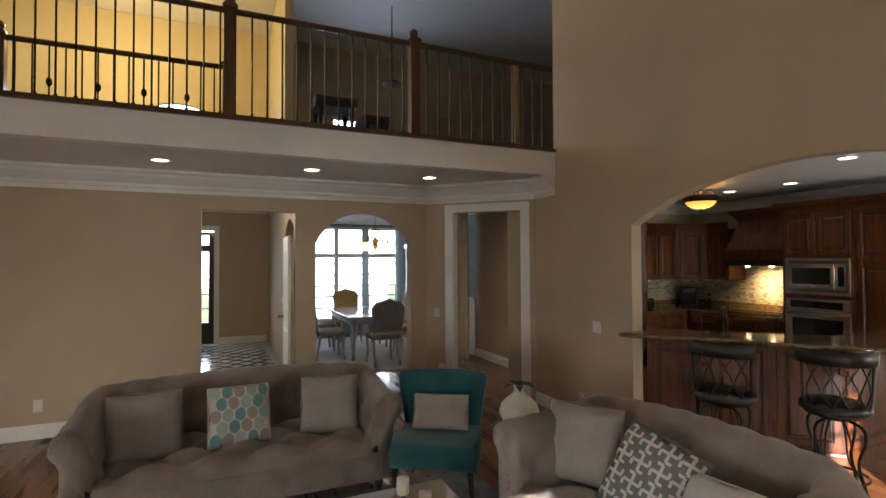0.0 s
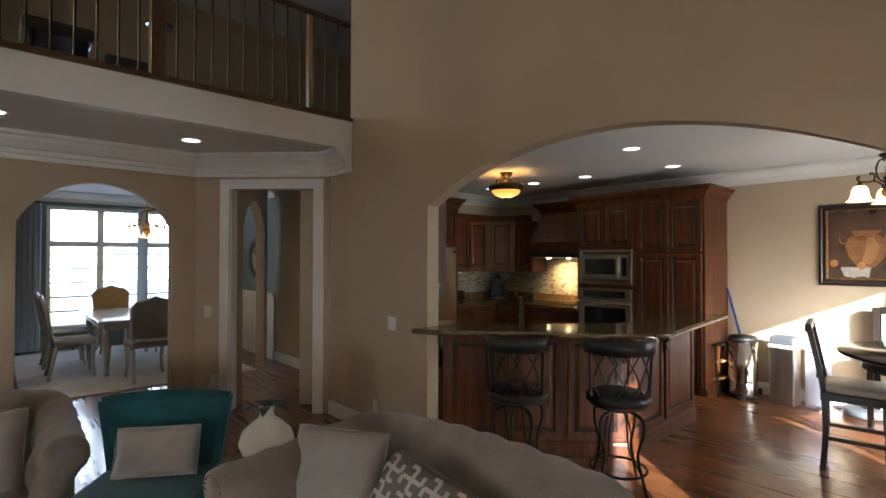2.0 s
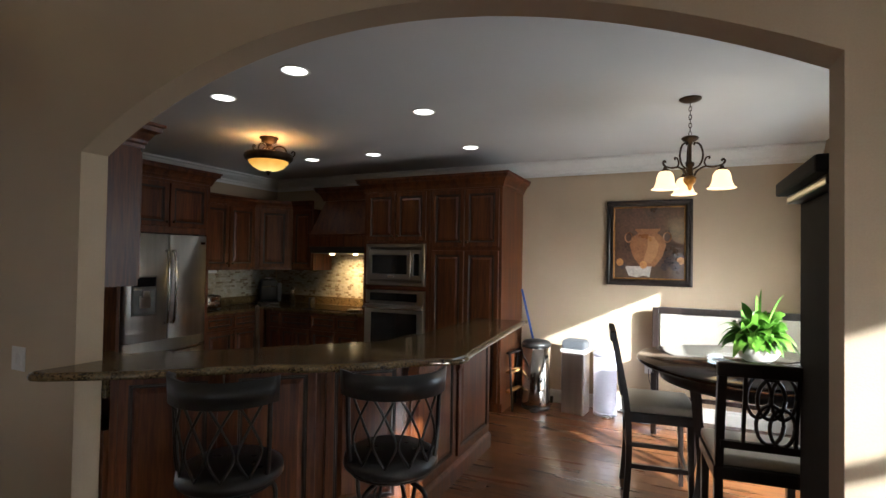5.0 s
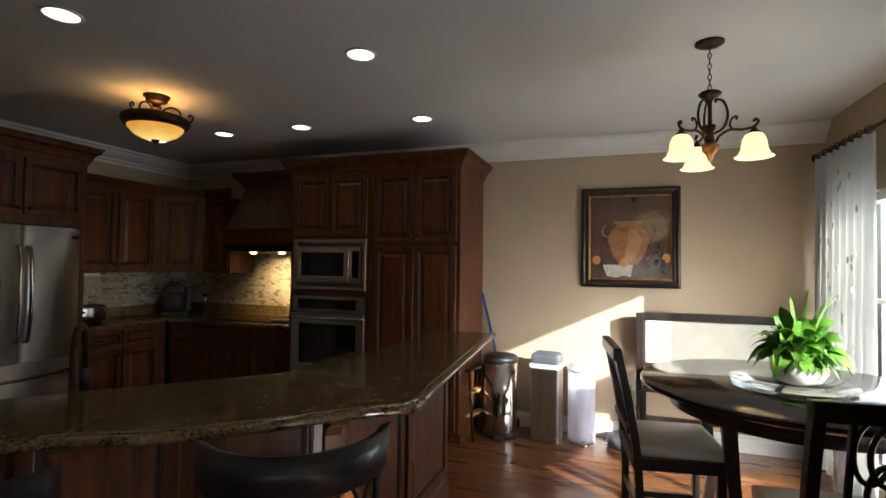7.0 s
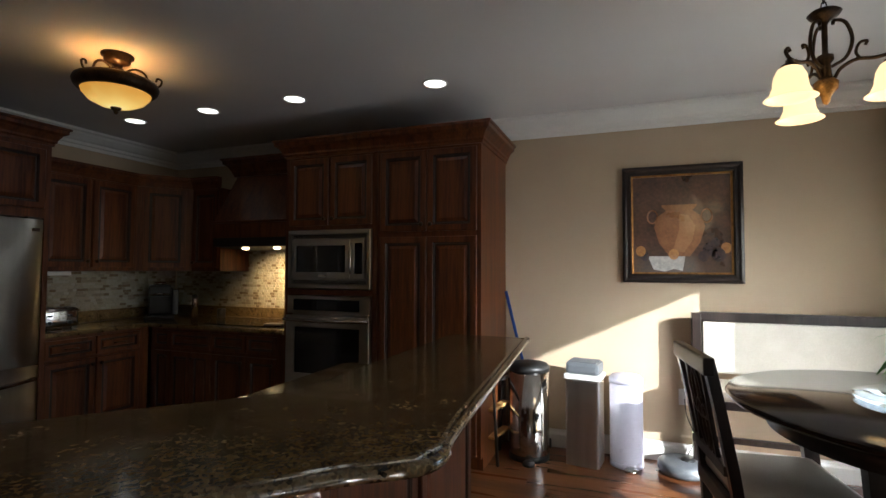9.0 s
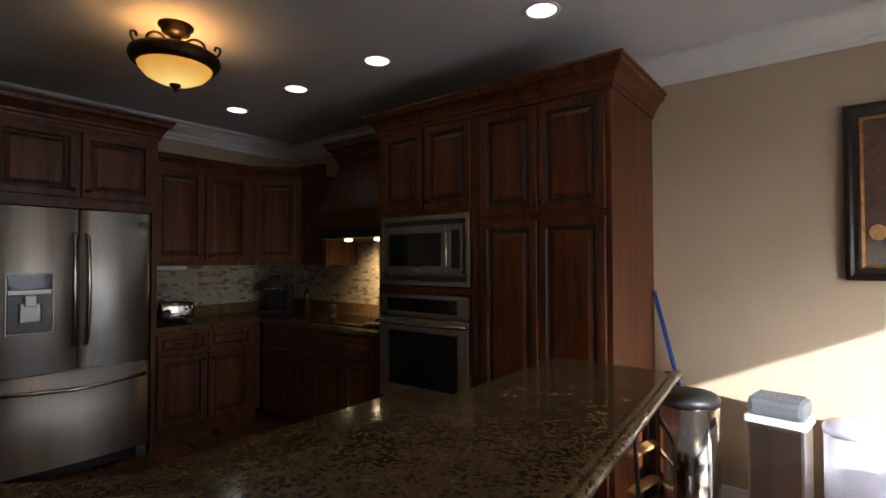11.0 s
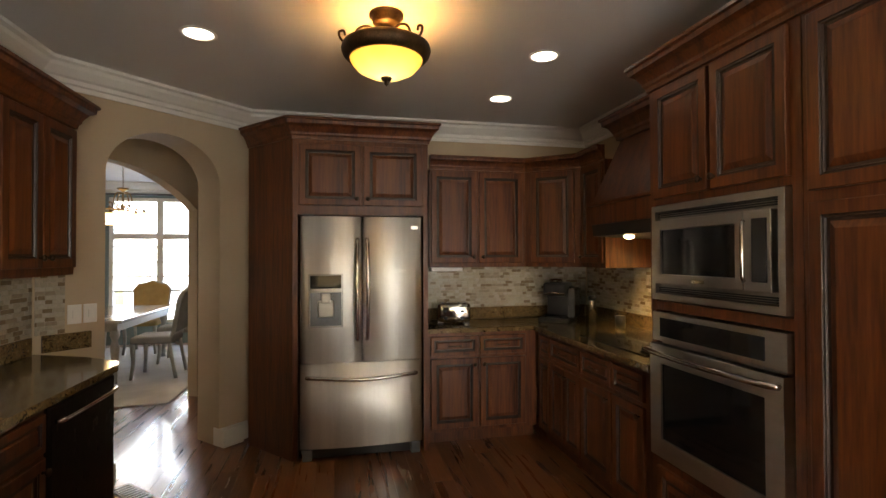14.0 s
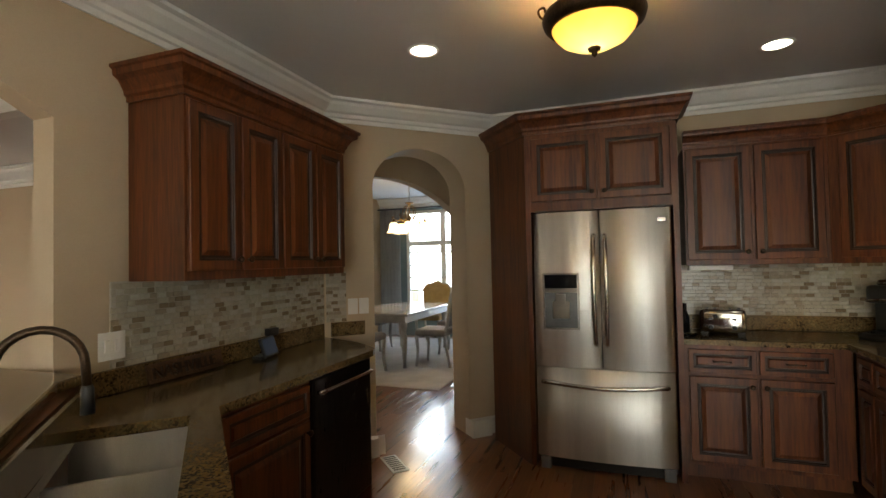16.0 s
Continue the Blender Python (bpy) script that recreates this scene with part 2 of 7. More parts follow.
a_co, a_map, a_len, a_noise = (an.new(k) for k in ("ShaderNodeTexCoord", "ShaderNodeMapping", "ShaderNodeVectorMath", "ShaderNodeTexNoise"))
a_map.inputs["Scale"].default_value = (1, 1, 0)
a_len.operation = "LENGTH"
al.new(a_co.outputs["Object"], a_map.inputs[0])
al.new(a_map.outputs[0], a_len.inputs[0])
a_noise.inputs["Scale"].default_value = 14
al.new(a_co.outputs["Object"], a_noise.inputs["Vector"])
a_mix = an.new("ShaderNodeMath")
a_mix.operation = "MULTIPLY_ADD"
a_mix.inputs[1].default_value = 0.05
al.new(a_noise.outputs[0], a_mix.inputs[0])
al.new(a_len.outputs["Value"], a_mix.inputs[2])
a_hot = ramp_of(an, [(0.02, (1.0, 0.86, 0.42)), (0.09, (1.0, 0.66, 0.17)), (0.20, (0.62, 0.27, 0.035))])
al.new(a_mix.outputs[0], a_hot.inputs[0])
al.new(a_hot.outputs[0], an["Principled BSDF"].inputs["Emission Color"])
SHADE = glow("frosted_shade_lit", (1.0, 0.72, 0.34), 0.6)
CAN_GLOW = glow("downlight_lens", (1.0, 0.93, 0.82), 1.5)
HOOD_GLOW = glow("hood_bulb", (1.0, 0.72, 0.36), 5.0)
DISPLAY = glow("display", (0.02, 0.035, 0.06), 0.05)
MIRROR = surface("mirror", (0.85, 0.85, 0.85), (0.88, 0.88, 0.88), 0.02, 1.0, bump=0)
SILVER = surface("silver_painted_wood", (0.34, 0.32, 0.29), (0.46, 0.44, 0.40), 0.35, 0.2, scale=14)
CUSHION = surface("grey_upholstery", (0.20, 0.19, 0.18), (0.28, 0.265, 0.25), 0.9, scale=8, fine=260, bump=0.3)
GOLD_CLOTH = surface("gold_upholstery", (0.30, 0.20, 0.07), (0.42, 0.29, 0.11), 0.8, scale=14, fine=200, bump=0.3)


# ---- tools ----
def block(bm, x0, y0, z0, x1, y1, z1, bevel=0.0):
    """A box; with bevel its edges are rounded off."""
    made = bmesh.ops.create_cube(bm, size=1)["verts"]
    bmesh.ops.scale(bm, vec=(abs(x1 - x0), abs(y1 - y0), abs(z1 - z0)), verts=made)
    bmesh.ops.translate(bm, vec=((x0 + x1) / 2, (y0 + y1) / 2, (z0 + z1) / 2), verts=made)
    if bevel:
        edges = list({e for v in made for e in v.link_edges})
        bmesh.ops.bevel(bm, geom=edges, offset=bevel, segments=2, affect="EDGES", profile=0.6)
    return bm


def prism(bm, outline, z0, z1, bevel=0.0):
    """An upright solid over an outline in x, y."""
    low = [bm.verts.new((x, y, z0)) for x, y in outline]
    high = [bm.verts.new((x, y, z1)) for x, y in outline]
    n = len(outline)
    faces = [bm.faces.new(low[::-1]), bm.faces.new(high)]
    faces += [bm.faces.new((low[i], low[(i + 1) % n], high[(i + 1) % n], high[i])) for i in range(n)]
    bmesh.ops.recalc_face_normals(bm, faces=faces)
    if bevel:
        rim = [e for e in faces[1].edges] + [e for e in faces[0].edges]
        bmesh.ops.bevel(bm, geom=rim, offset=bevel, segments=2, affect="EDGES", profile=0.6)
    return bm


def lathe(bm, profile, n=24, at=(0, 0, 0), squash=(1, 1)):
    """A turned solid from (radius, z) pairs."""
    rings = []
    for r, z in profile:
        if r < 1e-5:
            rings.append([bm.verts.new((at[0], at[1], at[2] + z))])
        else:
            rings.append([bm.verts.new((at[0] + r * squash[0] * math.cos(2 * math.pi * k / n), at[1] + r * squash[1] * math.sin(2 * math.pi * k / n), at[2] + z)) for k in range(n)])
    faces = []
    for a, b in zip(rings, rings[1:]):
        for k in range(n):
            q = [a[k % len(a)], a[(k + 1) % len(a)], b[(k + 1) % len(b)], b[k % len(b)]]
            q = [v for i, v in enumerate(q) if v not in q[:i]]
            if len(q) > 2:
                faces.append(bm.faces.new(q))
    bmesh.ops.recalc_face_normals(bm, faces=faces)
    return bm


def tube(bm, points, r, n=8, flat=1.0, taper=None):
    """A round bar along points; taper: the radius at the far end."""
    pts = [Vector(p) for p in points]
    rings, up = [], None
    for i, p in enumerate(pts):
        way = (pts[min(i + 1, len(pts) - 1)] - pts[max(i - 1, 0)]).normalized()
        if up is None:
            up = way.orthogonal().normalized()
        side = way.cross(up)
        side = side.normalized() if side.length > 1e-6 else way.orthogonal().normalized()
        up = side.cross(way).normalized()
        rr = r if taper is None else r + (taper - r) * i / (len(pts) - 1)
        rings.append([bm.verts.new(p + side * rr * math.cos(2 * math.pi * k / n) + up * rr * flat * math.sin(2 * math.pi * k / n)) for k in range(n)])
    faces = [bm.faces.new(rings[0][::-1]), bm.faces.new(rings[-1])]
    for a, b in zip(rings, rings[1:]):
        faces += [bm.faces.new((a[k], a[(k + 1) % n], b[(k + 1) % n], b[k])) for k in range(n)]
    bmesh.ops.recalc_face_normals(bm, faces=faces)
    return bm


def arc(cx, cy, r, a0, a1, n=12):
    return [(cx + r * math.cos(radians(a0 + (a1 - a0) * i / n)), cy + r * math.sin(radians(a0 + (a1 - a0) * i / n))) for i in range(n + 1)]


def curl(points, n=6):
    """A smooth run through a few points (Catmull-Rom)."""
    p = [Vector(q) for q in points]
    p = [2 * p[0] - p[1]] + p + [2 * p[-1] - p[-2]]
    out = []
    for i in range(1, len(p) - 2):
        for k in range(n):
            t = k / n
            out.append(0.5 * (2 * p[i] + (p[i + 1] - p[i - 1]) * t + (2 * p[i - 1] - 5 * p[i] + 4 * p[i + 1] - p[i + 2]) * t * t + (3 * p[i] - p[i - 1] - 3 * p[i + 1] + p[i + 2]) * t ** 3))
    return out + [p[-2]]


def part(name, bm, mat, parent=None, label="", smooth=False, m=None):
    """Links a bmesh as one mesh object under a thing or a part."""
    me = bpy.data.meshes.new(name)
    bm.to_mesh(me)
    bm.free()
    me.materials.append(mat)
    if smooth:
        me.polygons.foreach_set("use_smooth", [True] * len(me.polygons))
    ob = new(name, me)
    if parent is not None:
        ob.parent = parent
    if m is not None:
        ob.matrix_basis = m
    if label:
        tagged(ob, label)
    return ob


def thing(name, m, label, category, group="", kind=""):
    """An empty at the base of a thing, to parent its parts."""
    ob = new(name)
    ob.empty_display_size = 0.1
    ob.matrix_basis = m
    return tagged(ob, label, category, group, kind)


def piece(name, data, mat_parent, m):
    ob = new(name, data)
    ob.parent = mat_parent
    ob.matrix_basis = m
    return ob


def setting(name, bm, mat, label="", smooth=False):
    return tagged(part(name, bm, mat, smooth=smooth), label, "", "", "structure")


def B():
    return bmesh.new()


def sweep(bm, path, profile, closed=False):
    """A moulding: a profile of (out, z) pairs along a level path of (x, y); out is to the right of the way."""
    n = len(path)
    rows = []
    for i, (x, y) in enumerate(path):
        a = path[i - 1] if i or closed else None
        b = path[(i + 1) % n] if i < n - 1 or closed else None
        d1 = Vector((x - a[0], y - a[1])).normalized() if a else None
        d2 = Vector((b[0] - x, b[1] - y)).normalized() if b else None
        d1, d2 = d1 or d2, d2 or d1
        n1, n2 = Vector((d1.y, -d1.x)), Vector((d2.y, -d2.x))
        k = (n1 + n2) / max(0.2, 1 + n1.dot(n2))
        rows.append([bm.verts.new((x + k.x * o, y + k.y * o, z)) for o, z in profile])
    faces = []
    m = len(profile)
    for i in range(n if closed else n - 1):
        a, b = rows[i], rows[(i + 1) % n]
        faces += [bm.faces.new((a[k], a[(k + 1) % m], b[(k + 1) % m], b[k])) for k in range(m)]
    if not closed:
        faces += [bm.faces.new(rows[0]), bm.faces.new(rows[-1][::-1])]
    bmesh.ops.recalc_face_normals(bm, faces=faces)
    return bm


def crown_profile(z, size=0.13):
    s = size / 0.13
    return [(0, z), (0.13 * s, z), (0.13 * s, z - 0.02 * s), (0.105 * s, z - 0.03 * s), (0.095 * s, z - 0.05 * s), (0.055 * s, z - 0.09 * s), (0.035 * s, z - 0.10 * s), (0.03 * s, z - 0.125 * s), (0.012 * s, z - 0.13 * s), (0.012 * s, z - 0.16 * s), (0, z - 0.16 * s)]


BASE_PROFILE = [(0, 0), (0.018, 0), (0.018, 0.10), (0.012, 0.115), (0.012, 0.128), (0.004, 0.14), (0, 0.14)]


def wall(name, p0, p1, z0, z1, thick, openings=(), mat=None, label=""):
    """A wall from p0 to p1 whose face is the line and whose body lies to the left of the way, with openings
    (from, to, bottom, top, rise): rise is the height of an arched head above top. Built as one solid."""
    p0, p1 = Vector(p0), Vector(p1)
    length = (p1 - p0).length
    d = (p1 - p0) / length
    nrm = Vector((-d.y, d.x))
    bm = B()

    def solid(outline):
        a = [bm.verts.new((*(p0 + d * s), z)) for s, z in outline]
        b = [bm.verts.new((*(p0 + d * s + nrm * thick), z)) for s, z in outline]
        f = [bm.faces.new(a), bm.faces.new(b[::-1])]
        k = len(outline)
        f += [bm.faces.new((a[i], b[i], b[(i + 1) % k], a[(i + 1) % k])) for i in range(k)]
        bmesh.ops.recalc_face_normals(bm, faces=f)

    s = 0.0
    for a, b, lo, hi, rise in sorted(openings):
        if a > s:
            solid([(s, z0), (a, z0), (a, z1), (s, z1)])
        if lo > z0:
            solid([(a, z0), (b, z0), (b, lo), (a, lo)])
        if rise:
            half = (b - a) / 2
            if rise < half * 0.75:
                rad = (half * half + rise * rise) / (2 * rise)
                top = [(a + half + half * (2 * i / 32 - 1), hi + rise - rad + math.sqrt(max(0, rad * rad - (half * (2 * i / 32 - 1)) ** 2))) for i in range(33)]
            else:
                top = [(a + half - half * math.cos(math.pi * i / 32), hi + rise * math.sin(math.pi * i / 32)) for i in range(33)]
            for q, r in zip(top, top[1:]):
                solid([q, r, (r[0], z1), (q[0], z1)])
        elif hi < z1:
            solid([(a, hi), (b, hi), (b, z1), (a, z1)])
        s = b
    if s < length:
        solid([(s, z0), (length, z0), (length, z1), (s, z1)])
    bmesh.ops.remove_doubles(bm, verts=bm.verts, dist=1e-5)
    return setting(name, bm, mat or PAINT, label)


# ---- the setting ----
ZC = 2.675          # kitchen ceiling
ZS = 2.69          # soffit under the loft
ZT = 5.6           # living room ceiling
FAR_X = -10.4       # outside wall of dining room and foyer
YA, YK = 3.20, 3.32        # arch wall: living face, kitchen face
XR = 1.12          # kitchen window wall
YB = 7.39          # kitchen back wall
XF = -5.42         # wall behind the refrigerator
XD = -5.15         # living room wall towards the dining room

# floors
bm = B()
block(bm, -10.6, -5.5, -0.12, 2.35, 8.2, -0.012)
floor = setting("floor", bm, OAK_JOINT, "dark joints and subfloor beneath the polished oak planks")
bm = B()
block(bm, FAR_X, -2.4, -0.012, XD - 0.16, 0.585, 0.002)
foyer_floor = setting("foyer_floor", bm, TILE_W, "pale polished foyer tiles with a dark lattice")

# ground outside the front windows
bm = B()
block(bm, -60, -40, -0.4, -10.7, 40, -0.3)
setting("ground", bm, surface("lawn", (0.10, 0.13, 0.05), (0.20, 0.22, 0.10), 0.95, scale=0.6, fine=20), "pale winter lawn outside the front windows")

# arch wall between living room and kitchen (its body lies to the north)
wall("wall_arch", (-3.75, YA), (2.35, YA), 0, ZT, YK - YA, [(1.17, 4.0, 0, 2.045, 0.35)], PAINT, "beige painted wall with a wide shallow arch to the kitchen")
wall("wall_arch_left", (-4.13, YA), (-3.752, YA), 0, 2.82, YK - YA, [], PAINT, "beige painted wall beside the hall doorway")
# diagonal wall with the cased hall doorway
wall("wall_hall_doorway", (XD, 2.18), (-4.13, YA), 0, ZS, 0.14, [(0.37, 1.27, 0, 2.34, 0)], PAINT, "beige painted diagonal wall with a white cased doorway")
wall("wall_dining", (XD, -5.5), (XD, 2.18), 0, ZS, 0.16, [(5.003, 6.005, 0, 2.305, 0), (6.242, 7.46, 0, 1.93, 0.395)], PAINT, "beige painted wall with a cased opening and an arch")
# kitchen: diagonal doorway, refrigerator wall, back wall, window wall
wall("wall_kitchen_doorway", (-5.42, 4.34), (-4.42, YK), 0, ZC, -0.30, [(0.25, 1.05, 0, 2.04, 0.325)], PAINT, "beige diagonal kitchen wall with an arched doorway")
wall("wall_refrigerator", (XF, YB + 0.15), (XF, 4.34), 0, ZC, -0.14, [], PAINT, "beige painted kitchen wall")
wall("wall_back", (XR, YB), (XF, YB), 0, ZC, -0.15, [], PAINT, "beige painted kitchen wall lit by a patch of sun")
wall("wall_window", (XR, YK), (XR, YB + 0.15), 0, ZC, -0.16, [(1.32, 3.78, 0.12, 2.02, 0)], PAINT, "beige kitchen wall with a large window")
# closing walls, seen by no one but needed for light
wall("wall_living_side", (2.2, -5.5), (2.2, YA), 0, ZT, -0.15, [(3.5, 4.1, 1.2, 2.25, 0), (6.68, 7.29, 0.1, 2.455, 0)], PAINT, "beige living room wall with tall windows")
wall("wall_living_rear", (XD, -5.5), (2.35, -5.5), 0, ZT, -0.15, [(4.9, 6.9, 0.3, 1.9, 0)], PAINT, "beige living room wall with windows")
# dining room, hall and foyer
wall("wall_front_foyer", (FAR_X, -2.4), (FAR_X, 0.63), 0, 2.75, 0.16, [(1.22, 1.92, 0, 2.36, 0)], PAINT, "beige foyer wall round the front door")
wall("wall_front", (FAR_X, 0.63), (FAR_X, 4.05), 0, 2.75, 0.16, [(0.66, 2.94, 0.35, 2.5, 0)], BLUE_PAINT, "blue-grey wall with the front window")
wall("wall_foyer_dining", (XD - 0.16, 0.59), (FAR_X, 0.59), 0, 2.75, -0.14, [(0.5, 1.9, 0, 2.0, 0.33)], PAINT, "beige wall between foyer and dining room with an arch")
wall("wall_foyer_side", (FAR_X, -2.4), (XD, -2.4), 0, 2.75, -0.14, [], PAINT, "beige foyer wall")
wall("wall_hall_back", (-7.05, 3.9), (-5.75, 3.9), 0, 2.75, 0.14, [], PAINT, "beige hall wall with a white baseboard")
wall("wall_dining_north", (FAR_X, 3.9), (-7.05, 3.9), 0, 2.75, 0.14, [], BLUE_PAINT, "blue-grey dining room wall above white wainscot")
wall("wall_hall_arch", (-5.037, 2.633), (-7.12, 3.79), 0, 2.745, 0.12, [(0.001, 2.0, 0, 1.98, 0.36)], PAINT, "beige hall wall with an arch to the dining room")
wall("wall_hall_side", (-4.132, YK), (-4.42, YK), 0, ZC, 0.14, [], PAINT, "beige hall wall beside the doorway")

# ceilings
for name, outline, z, label in (
        ("ceiling_kitchen", [(XR, YK), (XR, YB), (XF, YB), (XF, 4.34), (-4.42, YK)], ZC, "white kitchen ceiling with recessed lights"),
        ("ceiling_soffit", [(-3.842, -5.5), (-3.842, YA - 0.002), (-4.13, YA - 0.002), (XD, 2.18), (XD, -5.5)], ZS, "white soffit under the loft"),
        ("ceiling_dining", [(-3.8, -2.4), (-3.8, 4.5), (FAR_X, 4.5), (FAR_X, -2.4)], 2.75, "white dining room ceiling"),
        ("ceiling_living", [(-9, -5.6), (2.4, -5.6), (2.4, YA), (-9, YA)], ZT, "white living room ceiling high above")):
    bm = B()
    prism(bm, outline, z, z + (0.2 if "living" in name else 0.05))
    setting(name, bm, CEIL, label)

# loft: fascia, floor, back walls
bm = B()
block(bm, -3.84, -5.5, ZS - 0.006, -3.72, YA - 0.003, 2.955)
setting("loft_fascia", bm, WHITE, "white fascia board of the loft")
bm = B()
block(bm, -3.90, -5.5, 2.955, -3.69, YA - 0.003, 2.985, 0.006)
setting("loft_edge_trim", bm, RAIL_WOOD, "dark wooden edge trim along the loft")
bm = B()
block(bm, -8.9, -5.5, 2.82, -3.845, 8.0, 2.93)
setting("loft_floor", bm, OAK_JOINT, "loft floor behind the railing")
wall("wall_loft_end", (-8.9, 6.5), (-3.5, 6.5), 2.94, ZT, 0.1, [], PAINT, "shaded beige wall of the loft room")
# back wall and pier carry the painted-in lamplight, the loft room plain beige
wall("wall_loft_back", (-8.0, -5.5), (-8.0, 0.42), 2.94, ZT, 0.1, [(4.10, 4.97, 3.44, 4.15, 0.12)], LOFT_LAMPLIT, "wall behind the loft railing with warm yellow lamplight in its colour")
wall("wall_loft_room", (-8.0, 0.42), (-8.0, 6.5), 2.94, ZT, 0.1, [(1.10, 1.64, 3.6, 4.28, 0)], PAINT, "shaded beige wall of the loft room with a small window")
wall("wall_loft_pier", (-7.99, 0.42), (-5.5, 0.42), 2.94, ZT, 0.10, [], LOFT_LAMPLIT, "pale wall end beside the loft room with warm lamplight in its colour")
wall("wall_loft_side", (-3.63, 6.5), (-3.63, YK + 0.002), 2.94, ZT, 0.12, [], PAINT, "beige wall of the loft room")
bm = B()
block(bm, -9, YA, ZT, -3.4, 6.7, ZT + 0.2)
setting("ceiling_loft", bm, CEIL, "loft ceiling")

# mouldings
bm = B()
sweep(bm, [(XR, YK + 0.003), (-4.418, YK + 0.003), (-5.418, 4.342), (XF + 0.003, YB - 0.003), (XR, YB - 0.003)][::1], [(o, z) for o, z in crown_profile(ZC - 0.002, 0.13)])
setting("crown_kitchen", bm, WHITE, "white crown moulding of the kitchen")
bm = B()
sweep(bm, [(XD + 0.003, -5.5), (XD + 0.003, 2.178), (-4.131, YA - 0.003), (-3.724, YA - 0.003)], crown_profile(ZS - 0.002, 0.18))
setting("crown_living", bm, WHITE, "white stepped crown moulding under the loft")

bm = B()
sweep(bm, [(FAR_X + 0.003, 0.66), (FAR_X + 0.003, 3.89), (-7.06, 3.89)], crown_profile(2.748, 0.15))
setting("crown_dining", bm, WHITE, "white crown moulding of the dining room")


def baseboard(*runs):
    for run in runs:
        bm = B()
        sweep(bm, run, BASE_PROFILE)
        setting("baseboard", bm, WHITE, "white baseboard")


d45 = math.sqrt(0.5)
dA, dB = Vector((XD, 2.18)), Vector((-4.13, YA))
dd = (dB - dA).normalized()
e0, e1 = dA + dd * 0.27, dA + dd * 1.37
baseboard([(XD + 0.003, -5.5), (XD + 0.003, -0.505)], [(XD + 0.003, 0.51), (XD + 0.003, 0.735)], [(XD + 0.003, 1.965), (XD + 0.003, 2.175), tuple(e0 + Vector((dd.y, -dd.x)) * 0.003)],
          [(-4.125, YA - 0.003), (-2.59, YA - 0.003)], [(0.255, YA - 0.003), (2.2, YA - 0.003)],
          [(-1.66, YB - 0.003), (XR, YB - 0.003)],
          [(-4.72, 3.639), (-4.42, 3.342)][::-1], [(-5.418, 4.337), (-5.25, 4.17)][::-1], [(-7.04, 3.897), (-5.76, 3.897)], [(FAR_X + 0.003, -0.38), (FAR_X + 0.003, 0.55)])

# white casing of the hall doorway
def casing(p, q, top, w=0.10, out=0.022):
    """Trim round a square opening from p to q (level points on the wall face), standing out to the right of the way."""
    p, q = Vector(p), Vector(q)
    d = (q - p).normalized()
    n = Vector((d.y, -d.x))
    bm = B()
    for a, b, z0, z1 in ((-w, 0, 0, top + w), (0, (q - p).length, top, top + w), ((q - p).length, (q - p).length + w, 0, top + w)):
        c = [p + d * a, p + d * b, p + d * b + n * out, p + d * a + n * out]
        prism(bm, [tuple(v) for v in c], z0, z1)
    return bm


n45 = Vector((dd.y, -dd.x))
setting("door_casing", casing(tuple(dA + dd * 0.37), tuple(dA + dd * 1.27), 2.34), WHITE, "white painted casing round the hall doorway")
bm = B()
for s in (0.37, 1.27 - 0.014):
    c = dA + dd * s
    prism(bm, [tuple(c), tuple(c + dd * 0.014), tuple(c + dd * 0.014 - n45 * 0.14), tuple(c - n45 * 0.14)], 0, 2.34)
setting("door_jamb", bm, WHITE, "white jamb of the hall doorway")

# plinths of the kitchen doorway
for s in (-4.665, -5.255):
    y = -1.08 - s
    bm = B()
    block(bm, -0.09, -0.09, 0, 0.09, 0.05, 0.14, 0.006)
    ob = setting("doorway_plinth", bm, WHITE, "white plinth at the foot of the arched doorway")
    ob.matrix_basis = pose(s + (0.05 if s > -5 else -0.05) - 0.02, y - (0.05 if s > -5 else -0.05) - 0.02, 0, 0, 0, 135)


# ---- kitchen cabinets ----
def front_mesh(bm, x, z, w, h, frame_w=0.058, t=0.02, y=0.0):
    """A raised-panel door or drawer front, facing -y, with glazed recesses."""
    f = min(frame_w, w * 0.24, h * 0.24)
    steps = [(0, 0, 0), (0, t - 0.004, 0), (0.004, t, 0), (f * 0.78, t, 0), (f * 0.84, t - 0.004, 1), (f * 0.94, t - 0.003, 1), (f, t - 0.011, 1), (f + 0.010, t - 0.012, 1), (f + 0.034 if min(w, h) > 0.24 else f + 0.016, t - 0.002, 0)]
    rings = []
    for i, out, k in steps:
        rings.append([bm.verts.new((x + i, y - out, z + i)), bm.verts.new((x + w - i, y - out, z + i)), bm.verts.new((x + w - i, y - out, z + h - i)), bm.verts.new((x + i, y - out, z + h - i))])
    faces = []
    for (a, b, s) in zip(rings, rings[1:], steps[1:]):
        for k in range(4):
            fc = bm.faces.new((a[k], a[(k + 1) % 4], b[(k + 1) % 4], b[k]))
            fc.material_index = s[2]
            faces.append(fc)
    faces.append(bm.faces.new(rings[-1]))
    faces.append(bm.faces.new(rings[0][::-1]))
    bmesh.ops.recalc_face_normals(bm, faces=faces)
    return bm


def knob(parent, x, z, y=-0.02):
    bm = B()
    lathe(bm, [(0, 0), (0.007, 0.001), (0.006, 0.012), (0.015, 0.018), (0.016, 0.026), (0.009, 0.032), (0, 0.033)], 12)
    part("knob", bm, BRONZE, parent, "dark bronze knob", True, pose(x, y, z, 90, 0, 0))


